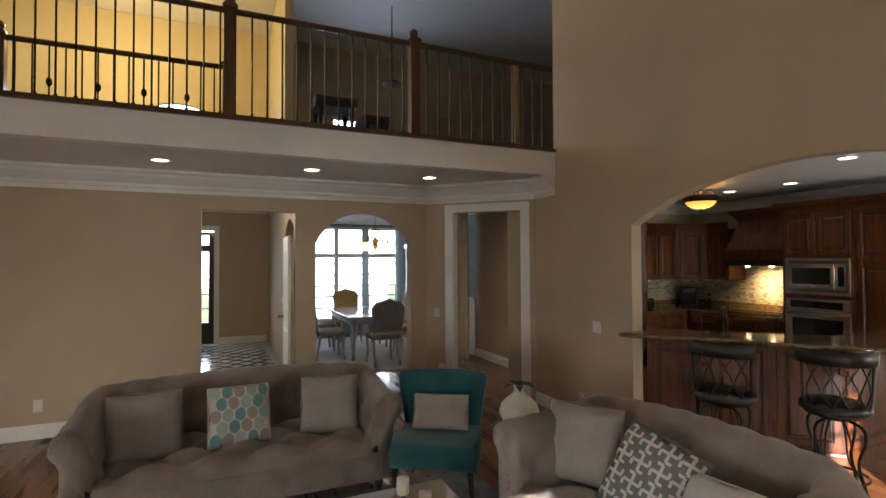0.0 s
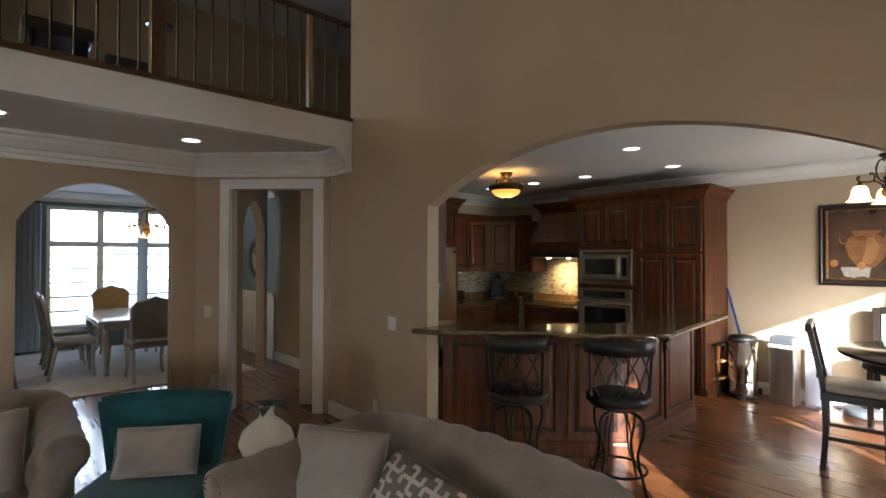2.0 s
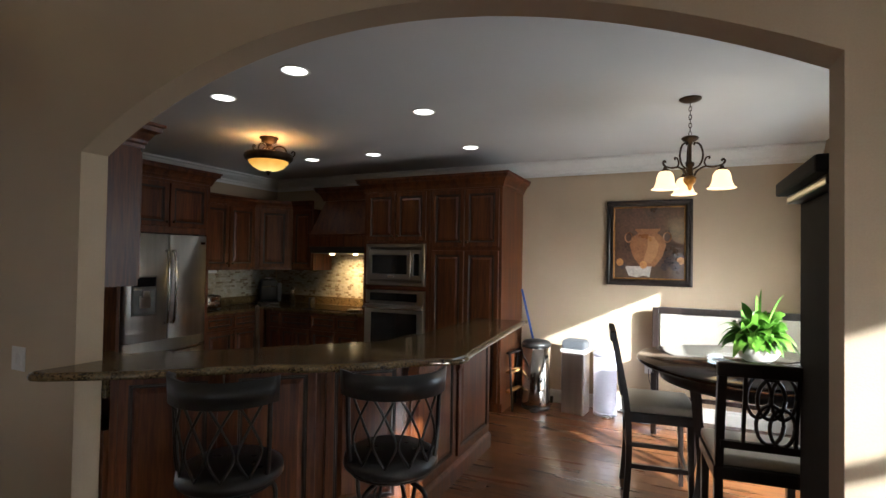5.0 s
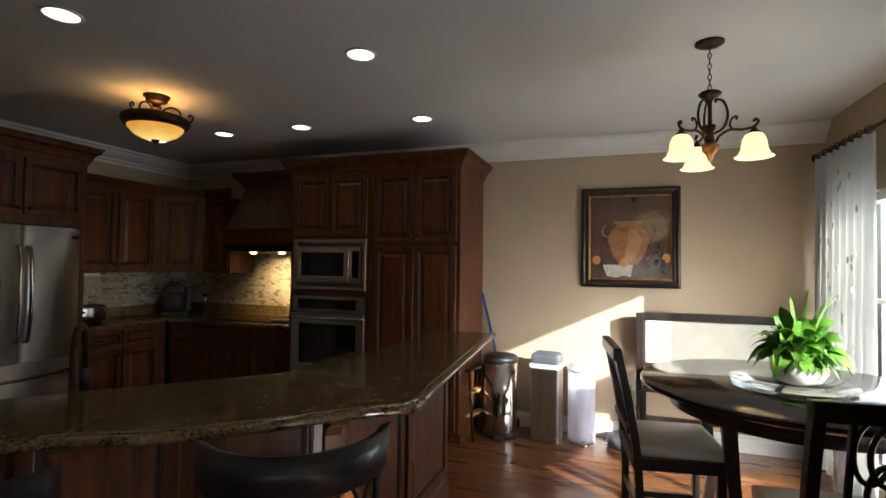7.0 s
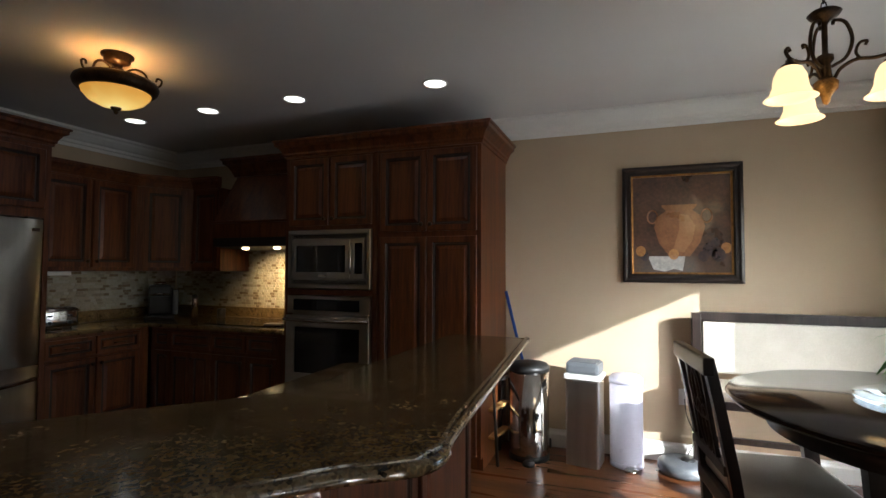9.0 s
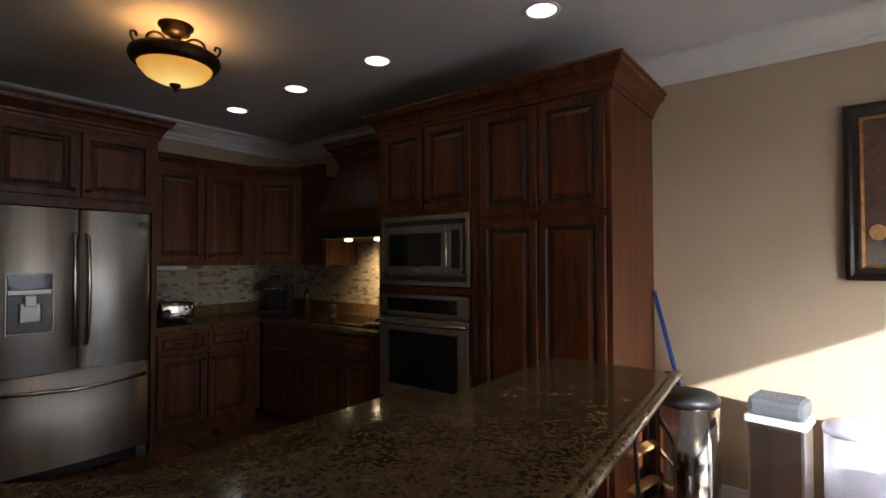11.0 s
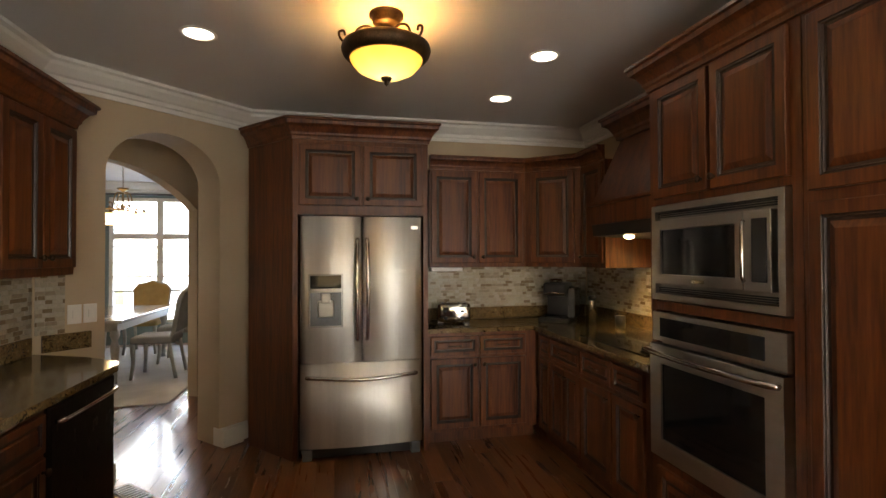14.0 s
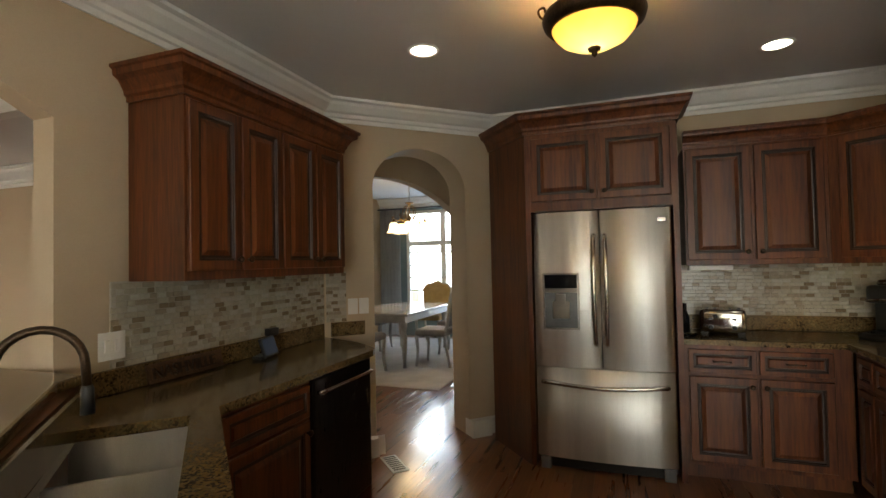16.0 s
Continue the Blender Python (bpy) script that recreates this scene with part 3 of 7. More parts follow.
def pull(parent, x, z, y=-0.02, w=0.10):
    bm = B()
    tube(bm, curl([(-w / 2, 0, 0), (-w / 2 + 0.008, -0.022, 0), (0, -0.028, 0.003), (w / 2 - 0.008, -0.022, 0), (w / 2, 0, 0)], 4), 0.005, 8)
    part("handle", bm, BRONZE, parent, "dark bronze pull", True, pose(x, y, z))


def door(parent, x, z, w, h, knob_at=None, name="door", handle=False, y=0.0):
    bm = B()
    front_mesh(bm, 0, 0, w, h)
    ob = part(name, bm, CABINET, parent, "", False, pose(x, y, z))
    ob.data.materials.append(CABINET_DARK)
    if knob_at:
        kx = 0.03 if "l" in knob_at else w - 0.03
        kz = 0.05 if "b" in knob_at else h - 0.05
        knob(ob, kx, kz)
    if handle:
        pull(ob, w / 2, h / 2)
    return ob


def carcass(parent, w, d, z0, z1, toe=0.0, name="body"):
    bm = B()
    block(bm, 0, 0, z0 + toe, w, d, z1, 0.002)
    if toe:
        block(bm, 0.005, 0.07, z0, w - 0.005, d, z0 + toe)
    return part(name, bm, CABINET, parent)


CROWN = [(0, 0), (0.012, 0), (0.014, 0.02), (0.024, 0.03), (0.026, 0.045), (0.05, 0.085), (0.075, 0.10), (0.078, 0.125), (0.09, 0.13), (0.09, 0.145), (0, 0.145)]


def crown(parent, path, z, k=1.0):
    bm = B()
    sweep(bm, path, [(o * k, z + h * k) for o, h in CROWN])
    ob = part("crown", bm, CABINET, parent, "stepped dark crown moulding")
    return ob


def at_wall(x, y, facing):
    return pose(x, y, 0, 0, 0, {"south": 0, "east": 90, "north": 180}[facing])


# tall pantry and oven cabinet on the back wall
YO = 6.64
pantry = thing("pantry_cabinet", at_wall(-2.50, YO, "south"), "tall dark cherry pantry cabinet with four raised-panel doors", "cabinet")
carcass(pantry, 0.82, YB - YO - 0.003, 0, 2.34, 0.1)
door(pantry, 0.03, 1.70, 0.375, 0.60, "rb")
door(pantry, 0.415, 1.70, 0.375, 0.60, "lb")
door(pantry, 0.03, 0.12, 0.375, 1.54, "rb")
door(pantry, 0.415, 0.12, 0.375, 1.54, "lb")
crown(pantry, [(-0.002, 0), (0.82, 0), (0.82, YB - YO - 0.005)], 2.32)

oven_cab = thing("oven_cabinet", at_wall(-3.352, YO, "south") @ Matrix.Diagonal((0.946, 1, 1, 1)), "tall dark cherry oven cabinet with two upper doors", "cabinet")
for name, a in (("side_panel", (0, 0, 0.1, 0.045, 0.72, 2.34)), ("side_panel", (0.855, 0, 0.1, 0.898, 0.72, 2.34)), ("upper_box", (0.045, 0.001, 1.732, 0.855, 0.72, 2.34)), ("drawer_box", (0.045, 0.001, 0.1, 0.855, 0.72, 0.47)),
                ("back_panel", (0.045, 0.5, 0.47, 0.855, 0.72, 1.732)), ("shelf", (0.045, 0.001, 1.21, 0.855, 0.5, 1.255)), ("toe_kick", (0.005, 0.07, 0, 0.893, 0.72, 0.1))):
    bm = B()
    block(bm, *a)
    part(name, bm, CABINET, oven_cab)
door(oven_cab, 0.05, 1.765, 0.39, 0.54, "rb")
door(oven_cab, 0.46, 1.765, 0.39, 0.54, "lb")
door(oven_cab, 0.06, 0.14, 0.78, 0.30, None, "drawer_front")
crown(oven_cab, [(0, 0.3), (0, 0), (0.902, 0)], 2.32)


def framed_box(bm, x, z, w, h, rim, depth, y0):
    """A frame round an opening, facing -y."""
    c = min(0.002, rim / 4)
    loops = []
    for ins, yy in ((0, y0 + depth), (0, y0 + c), (c, y0), (rim - c, y0), (rim, y0 + c), (rim, y0 + depth)):
        loops.append([bm.verts.new(v) for v in ((x + ins, yy, z + ins), (x + w - ins, yy, z + ins), (x + w - ins, yy, z + h - ins), (x + ins, yy, z + h - ins))])
    fs = [bm.faces.new((a[k], a[(k + 1) % 4], b[(k + 1) % 4], b[k])) for a, b in zip(loops, loops[1:] + loops[:1]) for k in range(4)]
    bmesh.ops.recalc_face_normals(bm, faces=fs)


micro = thing("microwave_oven", Matrix.Translation((0, 0, 0.02)) @ at_wall(-3.303, YO, "south") @ Matrix.Diagonal((0.9, 1, 1, 1)), "built-in stainless steel microwave oven with a black window", "microwave")
bm = B()
framed_box(bm, 0.0, 1.245, 0.84, 0.46, 0.032, 0.05, -0.03)
part("trim_frame", bm, STEEL_H, micro)
bm = B()
block(bm, 0.034, 0.0, 1.279, 0.806, 0.4, 1.671)
part("body", bm, STEEL_H, micro)
for z in (1.285, 1.645):
    bm = B()
    for k in range(3):
        block(bm, 0.05, -0.022, z + k * 0.009, 0.79, -0.005, z + 0.004 + k * 0.009)
    part("vent_grille", bm, BLACK, micro)
bm = B()
framed_box(bm, 0.05, 1.325, 0.60, 0.305, 0.045, 0.03, -0.045)
part("door", bm, STEEL_H, micro)
bm = B()
block(bm, 0.097, -0.035, 1.372, 0.603, -0.02, 1.583)
part("window", bm, BLACK_GLASS, micro, "black glass window")
bm = B()
block(bm, 0.655, -0.045, 1.325, 0.79, -0.01, 1.63, 0.003)
panel = part("control_panel", bm, STEEL_H, micro)
bm = B()
block(bm, 0.70, -0.05, 1.36, 0.775, -0.0455, 1.60, 0.002)
part("keypad", bm, BLACK_GLASS, panel, "black keypad")
bm = B()
tube(bm, [(0.672, -0.06, 1.36), (0.672, -0.068, 1.38), (0.672, -0.068, 1.575), (0.672, -0.06, 1.595)], 0.008)
part("handle", bm, CHROME, micro, "", True)
bm = B()
block(bm, 0.34, -0.049, 1.338, 0.42, -0.0455, 1.352)
part("badge", bm, CHROME, micro)

oven = thing("wall_oven", Matrix.Translation((0, 0, 0.018)) @ at_wall(-3.303, YO, "south") @ Matrix.Diagonal((0.9, 1, 1, 1)), "built-in stainless steel wall oven with a long bar handle", "oven")
bm = B()
block(bm, 0.035, 0.0, 0.48, 0.805, 0.45, 1.18)
part("body", bm, STEEL_H, oven)
bm = B()
block(bm, 0, -0.028, 1.045, 0.84, -0.001, 1.185, 0.004)
part("fascia", bm, STEEL_H, oven)
bm = B()
block(bm, 0.07, -0.034, 1.07, 0.74, -0.0285, 1.16, 0.002)
part("control_panel", bm, BLACK_GLASS, oven, "black glass control panel")
bm = B()
framed_box(bm, 0.0, 0.485, 0.84, 0.545, 0.09, 0.045, -0.045)
odoor = part("door", bm, STEEL_H, oven)
bm = B()
block(bm, 0.09, -0.034, 0.575, 0.75, -0.01, 0.94)
part("window", bm, BLACK_GLASS, odoor, "dark glass oven window")
bm = B()
tube(bm, curl([(0.02, -0.045, 1.0), (0.03, -0.085, 1.0), (0.42, -0.095, 0.995), (0.81, -0.085, 1.0), (0.82, -0.045, 1.0)], 5), 0.013, 10)
part("handle", bm, CHROME, odoor, "polished bar handle", True)
bm = B()
block(bm, 0.0, -0.02, 0.47, 0.84, 0.0, 0.48)
part("lower_trim", bm, STEEL_H, oven)

# base run under the cooktop and beside the refrigerator
base_range = thing("base_cabinet", at_wall(-4.86, YO + 0.02, "south"), "dark cherry base cabinet with drawers under the cooktop", "cabinet")
carcass(base_range, 1.505, YB - YO - 0.025, 0, 0.875, 0.1)
x = 0.06
for w in (0.20, 0.48, 0.38, 0.32):
    door(base_range, x, 0.70, w - 0.015, 0.15, None, "drawer", w > 0.3)
    if w > 0.45:
        door(base_range, x, 0.13, w / 2 - 0.012, 0.54, "rt")
        door(base_range, x + w / 2 - 0.002, 0.13, w / 2 - 0.012, 0.54, "lt")
    else:
        door(base_range, x, 0.13, w - 0.015, 0.54, "rt")
    x += w
base_fr = thing("base_cabinet", at_wall(-4.90, 5.745, "east"), "dark cherry base cabinet with two drawers and two doors", "cabinet")
carcass(base_fr, 0.915, 0.515, 0, 0.875, 0.1)
for x, k in ((0.03, "rt"), (0.43, "lt")):
    door(base_fr, x, 0.70, 0.385, 0.15, None, "drawer", True)
    door(base_fr, x, 0.13, 0.385, 0.545, k)

# granite counters along the two walls, with upstands
counter = thing("countertop", pose(0, 0, 0), "polished brown granite countertop along the refrigerator and cooktop walls", "countertop")
bm = B()
prism(bm, [(XF + 0.003, 5.735), (-4.865, 5.735), (-4.865, YO - 0.02), (-3.357, YO - 0.02), (-3.357, YB - 0.003), (XF + 0.003, YB - 0.003)], 0.878, 0.915, 0.008)
part("slab", bm, GRANITE, counter)
bm = B()
block(bm, XF + 0.004, 5.735, 0.917, XF + 0.024, YB - 0.03, 1.02, 0.003)
block(bm, XF + 0.025, YB - 0.026, 0.917, -3.357, YB - 0.004, 1.02, 0.003)
part("upstand", bm, GRANITE, counter)


def mosaic(parent_label, m, w, z0, z1, name="backsplash"):
    """A sheet of small staggered tiles, facing -y, with grout behind."""
    rnd = random.Random(5)
    base = thing(name, m, parent_label, "backsplash", "", "structure")
    bm = B()
    block(bm, 0, 0.002, z0, w, 0.006, z1)
    part("grout", bm, GROUT, base)
    verts, faces = [], []
    th, gap, z, row = 0.0235, 0.0025, z0, 0
    while z + th <= z1 + 0.001:
        x = -rnd.choice((0, 0.012, 0.025, 0.037))
        while x < w:
            tw = rnd.choice((0.035, 0.048, 0.048, 0.06))
            a, b = max(0, x), min(w, x + tw)
            if b - a > 0.006:
                o = -0.001 - rnd.random() * 0.002
                i = len(verts)
                e = 0.0012
                verts += [(a, 0.002, z), (b, 0.002, z), (b, 0.002, z + th), (a, 0.002, z + th), (a + e, o, z + e), (b - e, o, z + e), (b - e, o, z + th - e), (a + e, o, z + th - e)]
                faces += [(i + 4, i + 5, i + 6, i + 7), (i, i + 1, i + 5, i + 4), (i + 1, i + 2, i + 6, i + 5), (i + 2, i + 3, i + 7, i + 6), (i + 3, i, i + 4, i + 7)]
            x += tw + gap
        z += th + gap
        row += 1
    me = bpy.data.meshes.new("tiles")
    me.from_pydata(verts, [], faces)
    me.materials.append(MOSAIC)
    ob = new("tiles", me)
    ob.parent = base
    tagged(ob, "small staggered cream, tan and brown mosaic tiles", "", "", "stuff")
    return base


mosaic("mosaic backsplash of small cream and tan tiles", pose(XF + 0.008, 5.735, 0, 0, 0, 90), YB - 5.745, 1.022, 1.392)
mosaic("mosaic backsplash lit warm beneath the range hood", pose(XF + 0.03, YB - 0.008, 0), 2.03, 1.022, 1.72)

# wall cabinets: refrigerator wall, corner, beside the hood
up_fr = thing("wall_cabinet", at_wall(-5.06, 5.80, "east"), "dark cherry wall cabinet with two raised-panel doors", "cabinet")
carcass(up_fr, 0.83, 0.355, 1.39, 2.20)
door(up_fr, 0.012, 1.425, 0.385, 0.755, "rb")
door(up_fr, 0.418, 1.425, 0.385, 0.755, "lb")
crown(up_fr, [(0, 0), (0.83, 0)], 2.195, 0.75)
up_co = thing("corner_wall_cabinet", pose(-5.06, 6.632, 0), "dark cherry diagonal corner wall cabinet", "cabinet")
bm = B()
prism(bm, [(0, 0), (0.30, 0.36), (0.30, YB - 6.632 - 0.004), (-0.355, YB - 6.632 - 0.004), (-0.355, 0)], 1.39, 2.20)
part("body", bm, CABINET, up_co)
bm = B()
front_mesh(bm, 0, 0, 0.36, 0.755)
cd = part("door", bm, CABINET, up_co, "", False, Matrix.Translation((0.036, 0.043, 1.425)) @ Euler((0, 0, math.atan2(0.36, 0.30))).to_matrix().to_4x4())
cd.data.materials.append(CABINET_DARK)
crown(up_co, [(0, 0), (0.30, 0.36)], 2.195, 0.75)
up_sm = thing("wall_cabinet", at_wall(-4.757, 6.995, "south"), "narrow dark cherry wall cabinet beside the range hood", "cabinet")
carcass(up_sm, 0.36, YB - 7.0, 1.39, 2.20)
door(up_sm, 0.02, 1.425, 0.32, 0.755, "lb")
crown(up_sm, [(0, 0), (0.36, 0)], 2.195, 0.75)

hood = thing("range_hood", pose(-3.90, YB - 0.004, 0), "dark cherry tapered range hood with a lit steel insert", "range hood")
bm = B()
for (z0, z1, w0, w1, d0, d1) in ((1.86, 2.30, 0.45, 0.33, 0.52, 0.36),):
    lo = [bm.verts.new(c) for c in ((-w0, 0, z0), (w0, 0, z0), (w0, -d0, z0), (-w0, -d0, z0))]
    hi = [bm.verts.new(c) for c in ((-w1, 0, z1), (w1, 0, z1), (w1, -d1, z1), (-w1, -d1, z1))]
    fs = [bm.faces.new(lo[::-1]), bm.faces.new(hi)] + [bm.faces.new((lo[i], lo[(i + 1) % 4], hi[(i + 1) % 4], hi[i])) for i in range(4)]
    bmesh.ops.recalc_face_normals(bm, faces=fs)
part("mantle", bm, CABINET, hood)
bm = B()
block(bm, -0.46, -0.53, 1.70, 0.46, 0, 1.835, 0.004)
block(bm, -0.475, -0.545, 1.835, 0.475, 0, 1.86, 0.006)
part("band", bm, CABINET, hood)
bm = B()
sweep(bm, [(-0.34, 0), (-0.34, -0.37), (0.34, -0.37), (0.34, 0)], [(o * 1.15, 2.295 + h * 1.15) for o, h in CROWN])
block(bm, -0.34, -0.37, 2.295, 0.34, 0, 2.46)
part("crown", bm, CABINET, hood)
bm = B()
lo = [bm.verts.new(c) for c in ((-0.44, -0.02, 1.60), (0.44, -0.02, 1.60), (0.44, -0.52, 1.62), (-0.44, -0.52, 1.62))]
hi = [bm.verts.new(c) for c in ((-0.45, 0, 1.70), (0.45, 0, 1.70), (0.45, -0.525, 1.70), (-0.45, -0.525, 1.70))]
fs = [bm.faces.new(lo[::-1]), bm.faces.new(hi)] + [bm.faces.new((lo[i], lo[(i + 1) % 4], hi[(i + 1) % 4], hi[i])) for i in range(4)]
bmesh.ops.recalc_face_normals(bm, faces=fs)
part("insert", bm, BLACK, hood, "black metal hood insert")
for x in (-0.18, 0.18):
    bm = B()
    lathe(bm, [(0, -0.02), (0.022, -0.016), (0.032, -0.006), (0.034, 0), (0, 0)], 16, (x, -0.40, 1.612))
    part("bulb", bm, HOOD_GLOW, hood, "lit hood bulb", True)
side = thing("panel_beside_hood", pose(-3.365, YB - 0.004, 0), "dark cherry side panel between hood and oven cabinet", "panel")
bm = B()
block(bm, -0.02, -0.38, 1.39, 0.01, 0, 2.30)
part("panel", bm, CABINET, side)
lamp("hood_lamp", "AREA", look((-3.90, YB - 0.30, 1.595), (-3.90, YB - 0.03, 1.15)), 3.0, (1.0, 0.66, 0.30), 0.4, 0.08).data.spread = radians(110)

cooktop = thing("cooktop", pose(-3.95, 7.0, 0.9155), "black glass cooktop set into the granite", "cooktop")
bm = B()
block(bm, -0.38, -0.25, 0, 0.38, 0.25, 0.006, 0.002)
part("glass", bm, BLACK_GLASS, cooktop)
for k in range(4):
    bm = B()
    lathe(bm, [(0, 0.006), (0.018, 0.006), (0.016, 0.022), (0, 0.024)], 14, (0.30, -0.17 + k * 0.06, 0))
    part("knob", bm, BLACK, cooktop, "", True)

# refrigerator and the cabinet round it
fr = thing("refrigerator", at_wall(-4.80, 4.795, "east") @ Matrix.Diagonal((1, 1, 1.012, 1)), "stainless steel french-door refrigerator with a water dispenser", "refrigerator")
bm = B()
block(bm, 0.005, 0.07, 0.03, 0.895, 0.60, 1.74, 0.004)
part("body", bm, surface("grey_case", (0.06, 0.06, 0.06), (0.09, 0.09, 0.09), 0.5), fr)


def bowed(bm, x0, x1, z0, z1, bow=0.02, t=0.065, n=8, bevel=0.012):
    """A door skin that bows out a little across its width, facing -y."""
    def y_at(x):
        u = (x - x0) / (x1 - x0) * 2 - 1
        edge = max(0, abs(u) - 0.94) / 0.06
        return -bow * (1 - u * u) + 0.012 * edge * edge
    xs = [x0 + (x1 - x0) * k / n for k in range(n + 1)]
    xs = sorted(set(xs + [x0 + 0.006, x0 + 0.015, x1 - 0.006, x1 - 0.015]))
    fa = [bm.verts.new((x, y_at(x), z0)) for x in xs]
    fb = [bm.verts.new((x, y_at(x), z1)) for x in xs]
    ba = [bm.verts.new((x, t, z0)) for x in xs]
    bb = [bm.verts.new((x, t, z1)) for x in xs]
    fs = []
    for i in range(len(xs) - 1):
        fs += [bm.faces.new((fa[i], fa[i + 1], fb[i + 1], fb[i])), bm.faces.new((ba[i + 1], ba[i], bb[i], bb[i + 1])),
               bm.faces.new((fb[i], fb[i + 1], bb[i + 1], bb[i])), bm.faces.new((fa[i + 1], fa[i], ba[i], ba[i + 1]))]
    fs += [bm.faces.new((fa[0], fb[0], bb[0], ba[0])), bm.faces.new((fa[-1], ba[-1], bb[-1], fb[-1]))]
    bmesh.ops.recalc_face_normals(bm, faces=fs)


def bar_handle(parent, pts, r=0.015):
    bm = B()
    tube(bm, curl(pts, 6), r, 10)
    part("handle", bm, CHROME, parent, "curved steel bar handle", True)


bm = B()
bowed(bm, 0.003, 0.446, 0.70, 1.755)
dl = part("left_door", bm, STEEL, fr, "", True)
bm = B()
bowed(bm, 0.452, 0.897, 0.70, 1.755)
dr = part("right_door", bm, STEEL, fr, "", True)
bm = B()
bowed(bm, 0.003, 0.897, 0.09, 0.69, 0.03)
dz = part("freezer_drawer", bm, STEEL, fr, "", True)
bar_handle(dl, [(0.415, -0.01, 0.86), (0.412, -0.05, 0.90), (0.408, -0.068, 1.23), (0.412, -0.05, 1.55), (0.415, -0.01, 1.59)])
bar_handle(dr, [(0.482, -0.01, 0.86), (0.485, -0.05, 0.90), (0.489, -0.068, 1.23), (0.485, -0.05, 1.55), (0.482, -0.01, 1.59)])
bar_handle(dz, [(0.06, -0.01, 0.60), (0.09, -0.06, 0.605), (0.45, -0.085, 0.585), (0.81, -0.06, 0.605), (0.84, -0.01, 0.60)])
bm = B()
framed_box(bm, 0.065, 0.955, 0.245, 0.385, 0.009, 0.03, -0.026)
disp = part("dispenser", bm, STEEL_H, dl, "water and ice dispenser")
bm = B()
block(bm, 0.078, -0.028, 1.235, 0.297, -0.005, 1.328, 0.002)
part("control_glass", bm, BLACK_GLASS, disp, "black dispenser controls")
bm = B()
block(bm, 0.078, -0.0225, 0.968, 0.297, -0.005, 1.205)
part("recess", bm, surface("grey_recess", (0.10, 0.10, 0.10), (0.15, 0.15, 0.145), 0.35, 0.6), disp, "grey dispenser recess")
bm = B()
block(bm, 0.078, -0.03, 1.206, 0.297, -0.012, 1.233, 0.003)
block(bm, 0.13, -0.036, 1.03, 0.245, -0.02, 1.15, 0.01)
block(bm, 0.155, -0.05, 1.13, 0.22, -0.02, 1.20, 0.008)
part("spout", bm, STEEL_H, disp)
bm = B()
block(bm, 0.79, -0.012, 1.665, 0.865, -0.004, 1.69)
part("badge", bm, CHROME, dr)
for x in (0.02, 0.81):
    bm = B()
    block(bm, x, 0.0, 0.0, x + 0.07, 0.09, 0.085, 0.008)
    part("foot", bm, GREY, fr)
bm = B()
block(bm, 0.09, 0.03, 0.012, 0.81, 0.06, 0.085)
part("kick_grille", bm, BLACK, fr)
for x in (0.06, 0.83):
    bm = B()
    block(bm, x - 0.04, 0.0, 1.757, x + 0.04, 0.1, 1.772, 0.004)
    part("hinge_cover", bm, BLACK, fr)

frc = thing("refrigerator_cabinet", at_wall(-4.83, 4.745, "east"), "dark cherry cabinet surrounding the refrigerator with an angled side panel", "cabinet")
for name, a in (("side_panel", (0, 0, 0, 0.036, 0.585, 2.36)), ("side_panel", (0.964, 0, 0, 1.0, 0.585, 2.36)), ("upper_box", (0.036, 0.001, 1.79, 0.964, 0.585, 2.36))):
    bm = B()
    block(bm, *a)
    part(name, bm, CABINET, frc)
bm = B()
prism(bm, [(0, 0), (-0.37, 0.42), (-0.345, 0.445), (0.0, 0.06)], 0, 2.36)
part("angled_panel", bm, CABINET, frc, "plain reddish angled side panel")
door(frc, 0.045, 1.86, 0.445, 0.45, "rb")
door(frc, 0.51, 1.86, 0.445, 0.45, "lb")
crown(frc, [(-0.37, 0.42), (0, 0), (1.0, 0), (1.0, 0.35)], 2.345)

# sink wall: wall cabinet, base cabinets, dishwasher
up_sk = thing("wall_cabinet", at_wall(-2.87, 3.67, "north"), "dark cherry wall cabinet with four narrow raised-panel doors", "cabinet")
carcass(up_sk, 1.25, 0.325, 1.39, 2.20)
for k in range(4):
    door(up_sk, 0.012 + k * 0.308, 1.43, 0.30, 0.735, "rb" if k % 2 == 0 else "lb")
crown(up_sk, [(0, 0.32), (0, 0), (1.25, 0), (1.25, 0.32)], 2.18)
base_sk = thing("base_cabinet", at_wall(-2.80, 3.90, "north"), "dark cherry base cabinet with a drawer beside the dishwasher", "cabinet")
carcass(base_sk, 0.60, 0.555, 0, 0.875, 0.1)
door(base_sk, 0.02, 0.70, 0.56, 0.155, None, "drawer", False)
door(base_sk, 0.02, 0.13, 0.56, 0.55, "rt")
dw = thing("dishwasher", at_wall(-3.405, 3.90, "north"), "dark steel dishwasher under the granite counter", "dishwasher")
bm = B()
block(bm, 0.005, 0.02, 0.1, 0.595, 0.555, 0.872)
block(bm, 0.005, 0.07, 0.0, 0.595, 0.5, 0.1)
part("body", bm, BLACK, dw)
bm = B()
block(bm, 0.005, -0.02, 0.11, 0.595, 0.02, 0.868, 0.01)
dwd = part("door", bm, surface("dark_steel", (0.05, 0.046, 0.043), (0.07, 0.065, 0.06), 0.28, 1.0, stretch=(6, 6, 1), bump=0.0, rough_var=0.02), dw)
bar_handle(dwd, [(0.04, -0.02, 0.80), (0.06, -0.05, 0.805), (0.30, -0.062, 0.81), (0.54, -0.05, 0.805), (0.56, -0.02, 0.80)], 0.010)
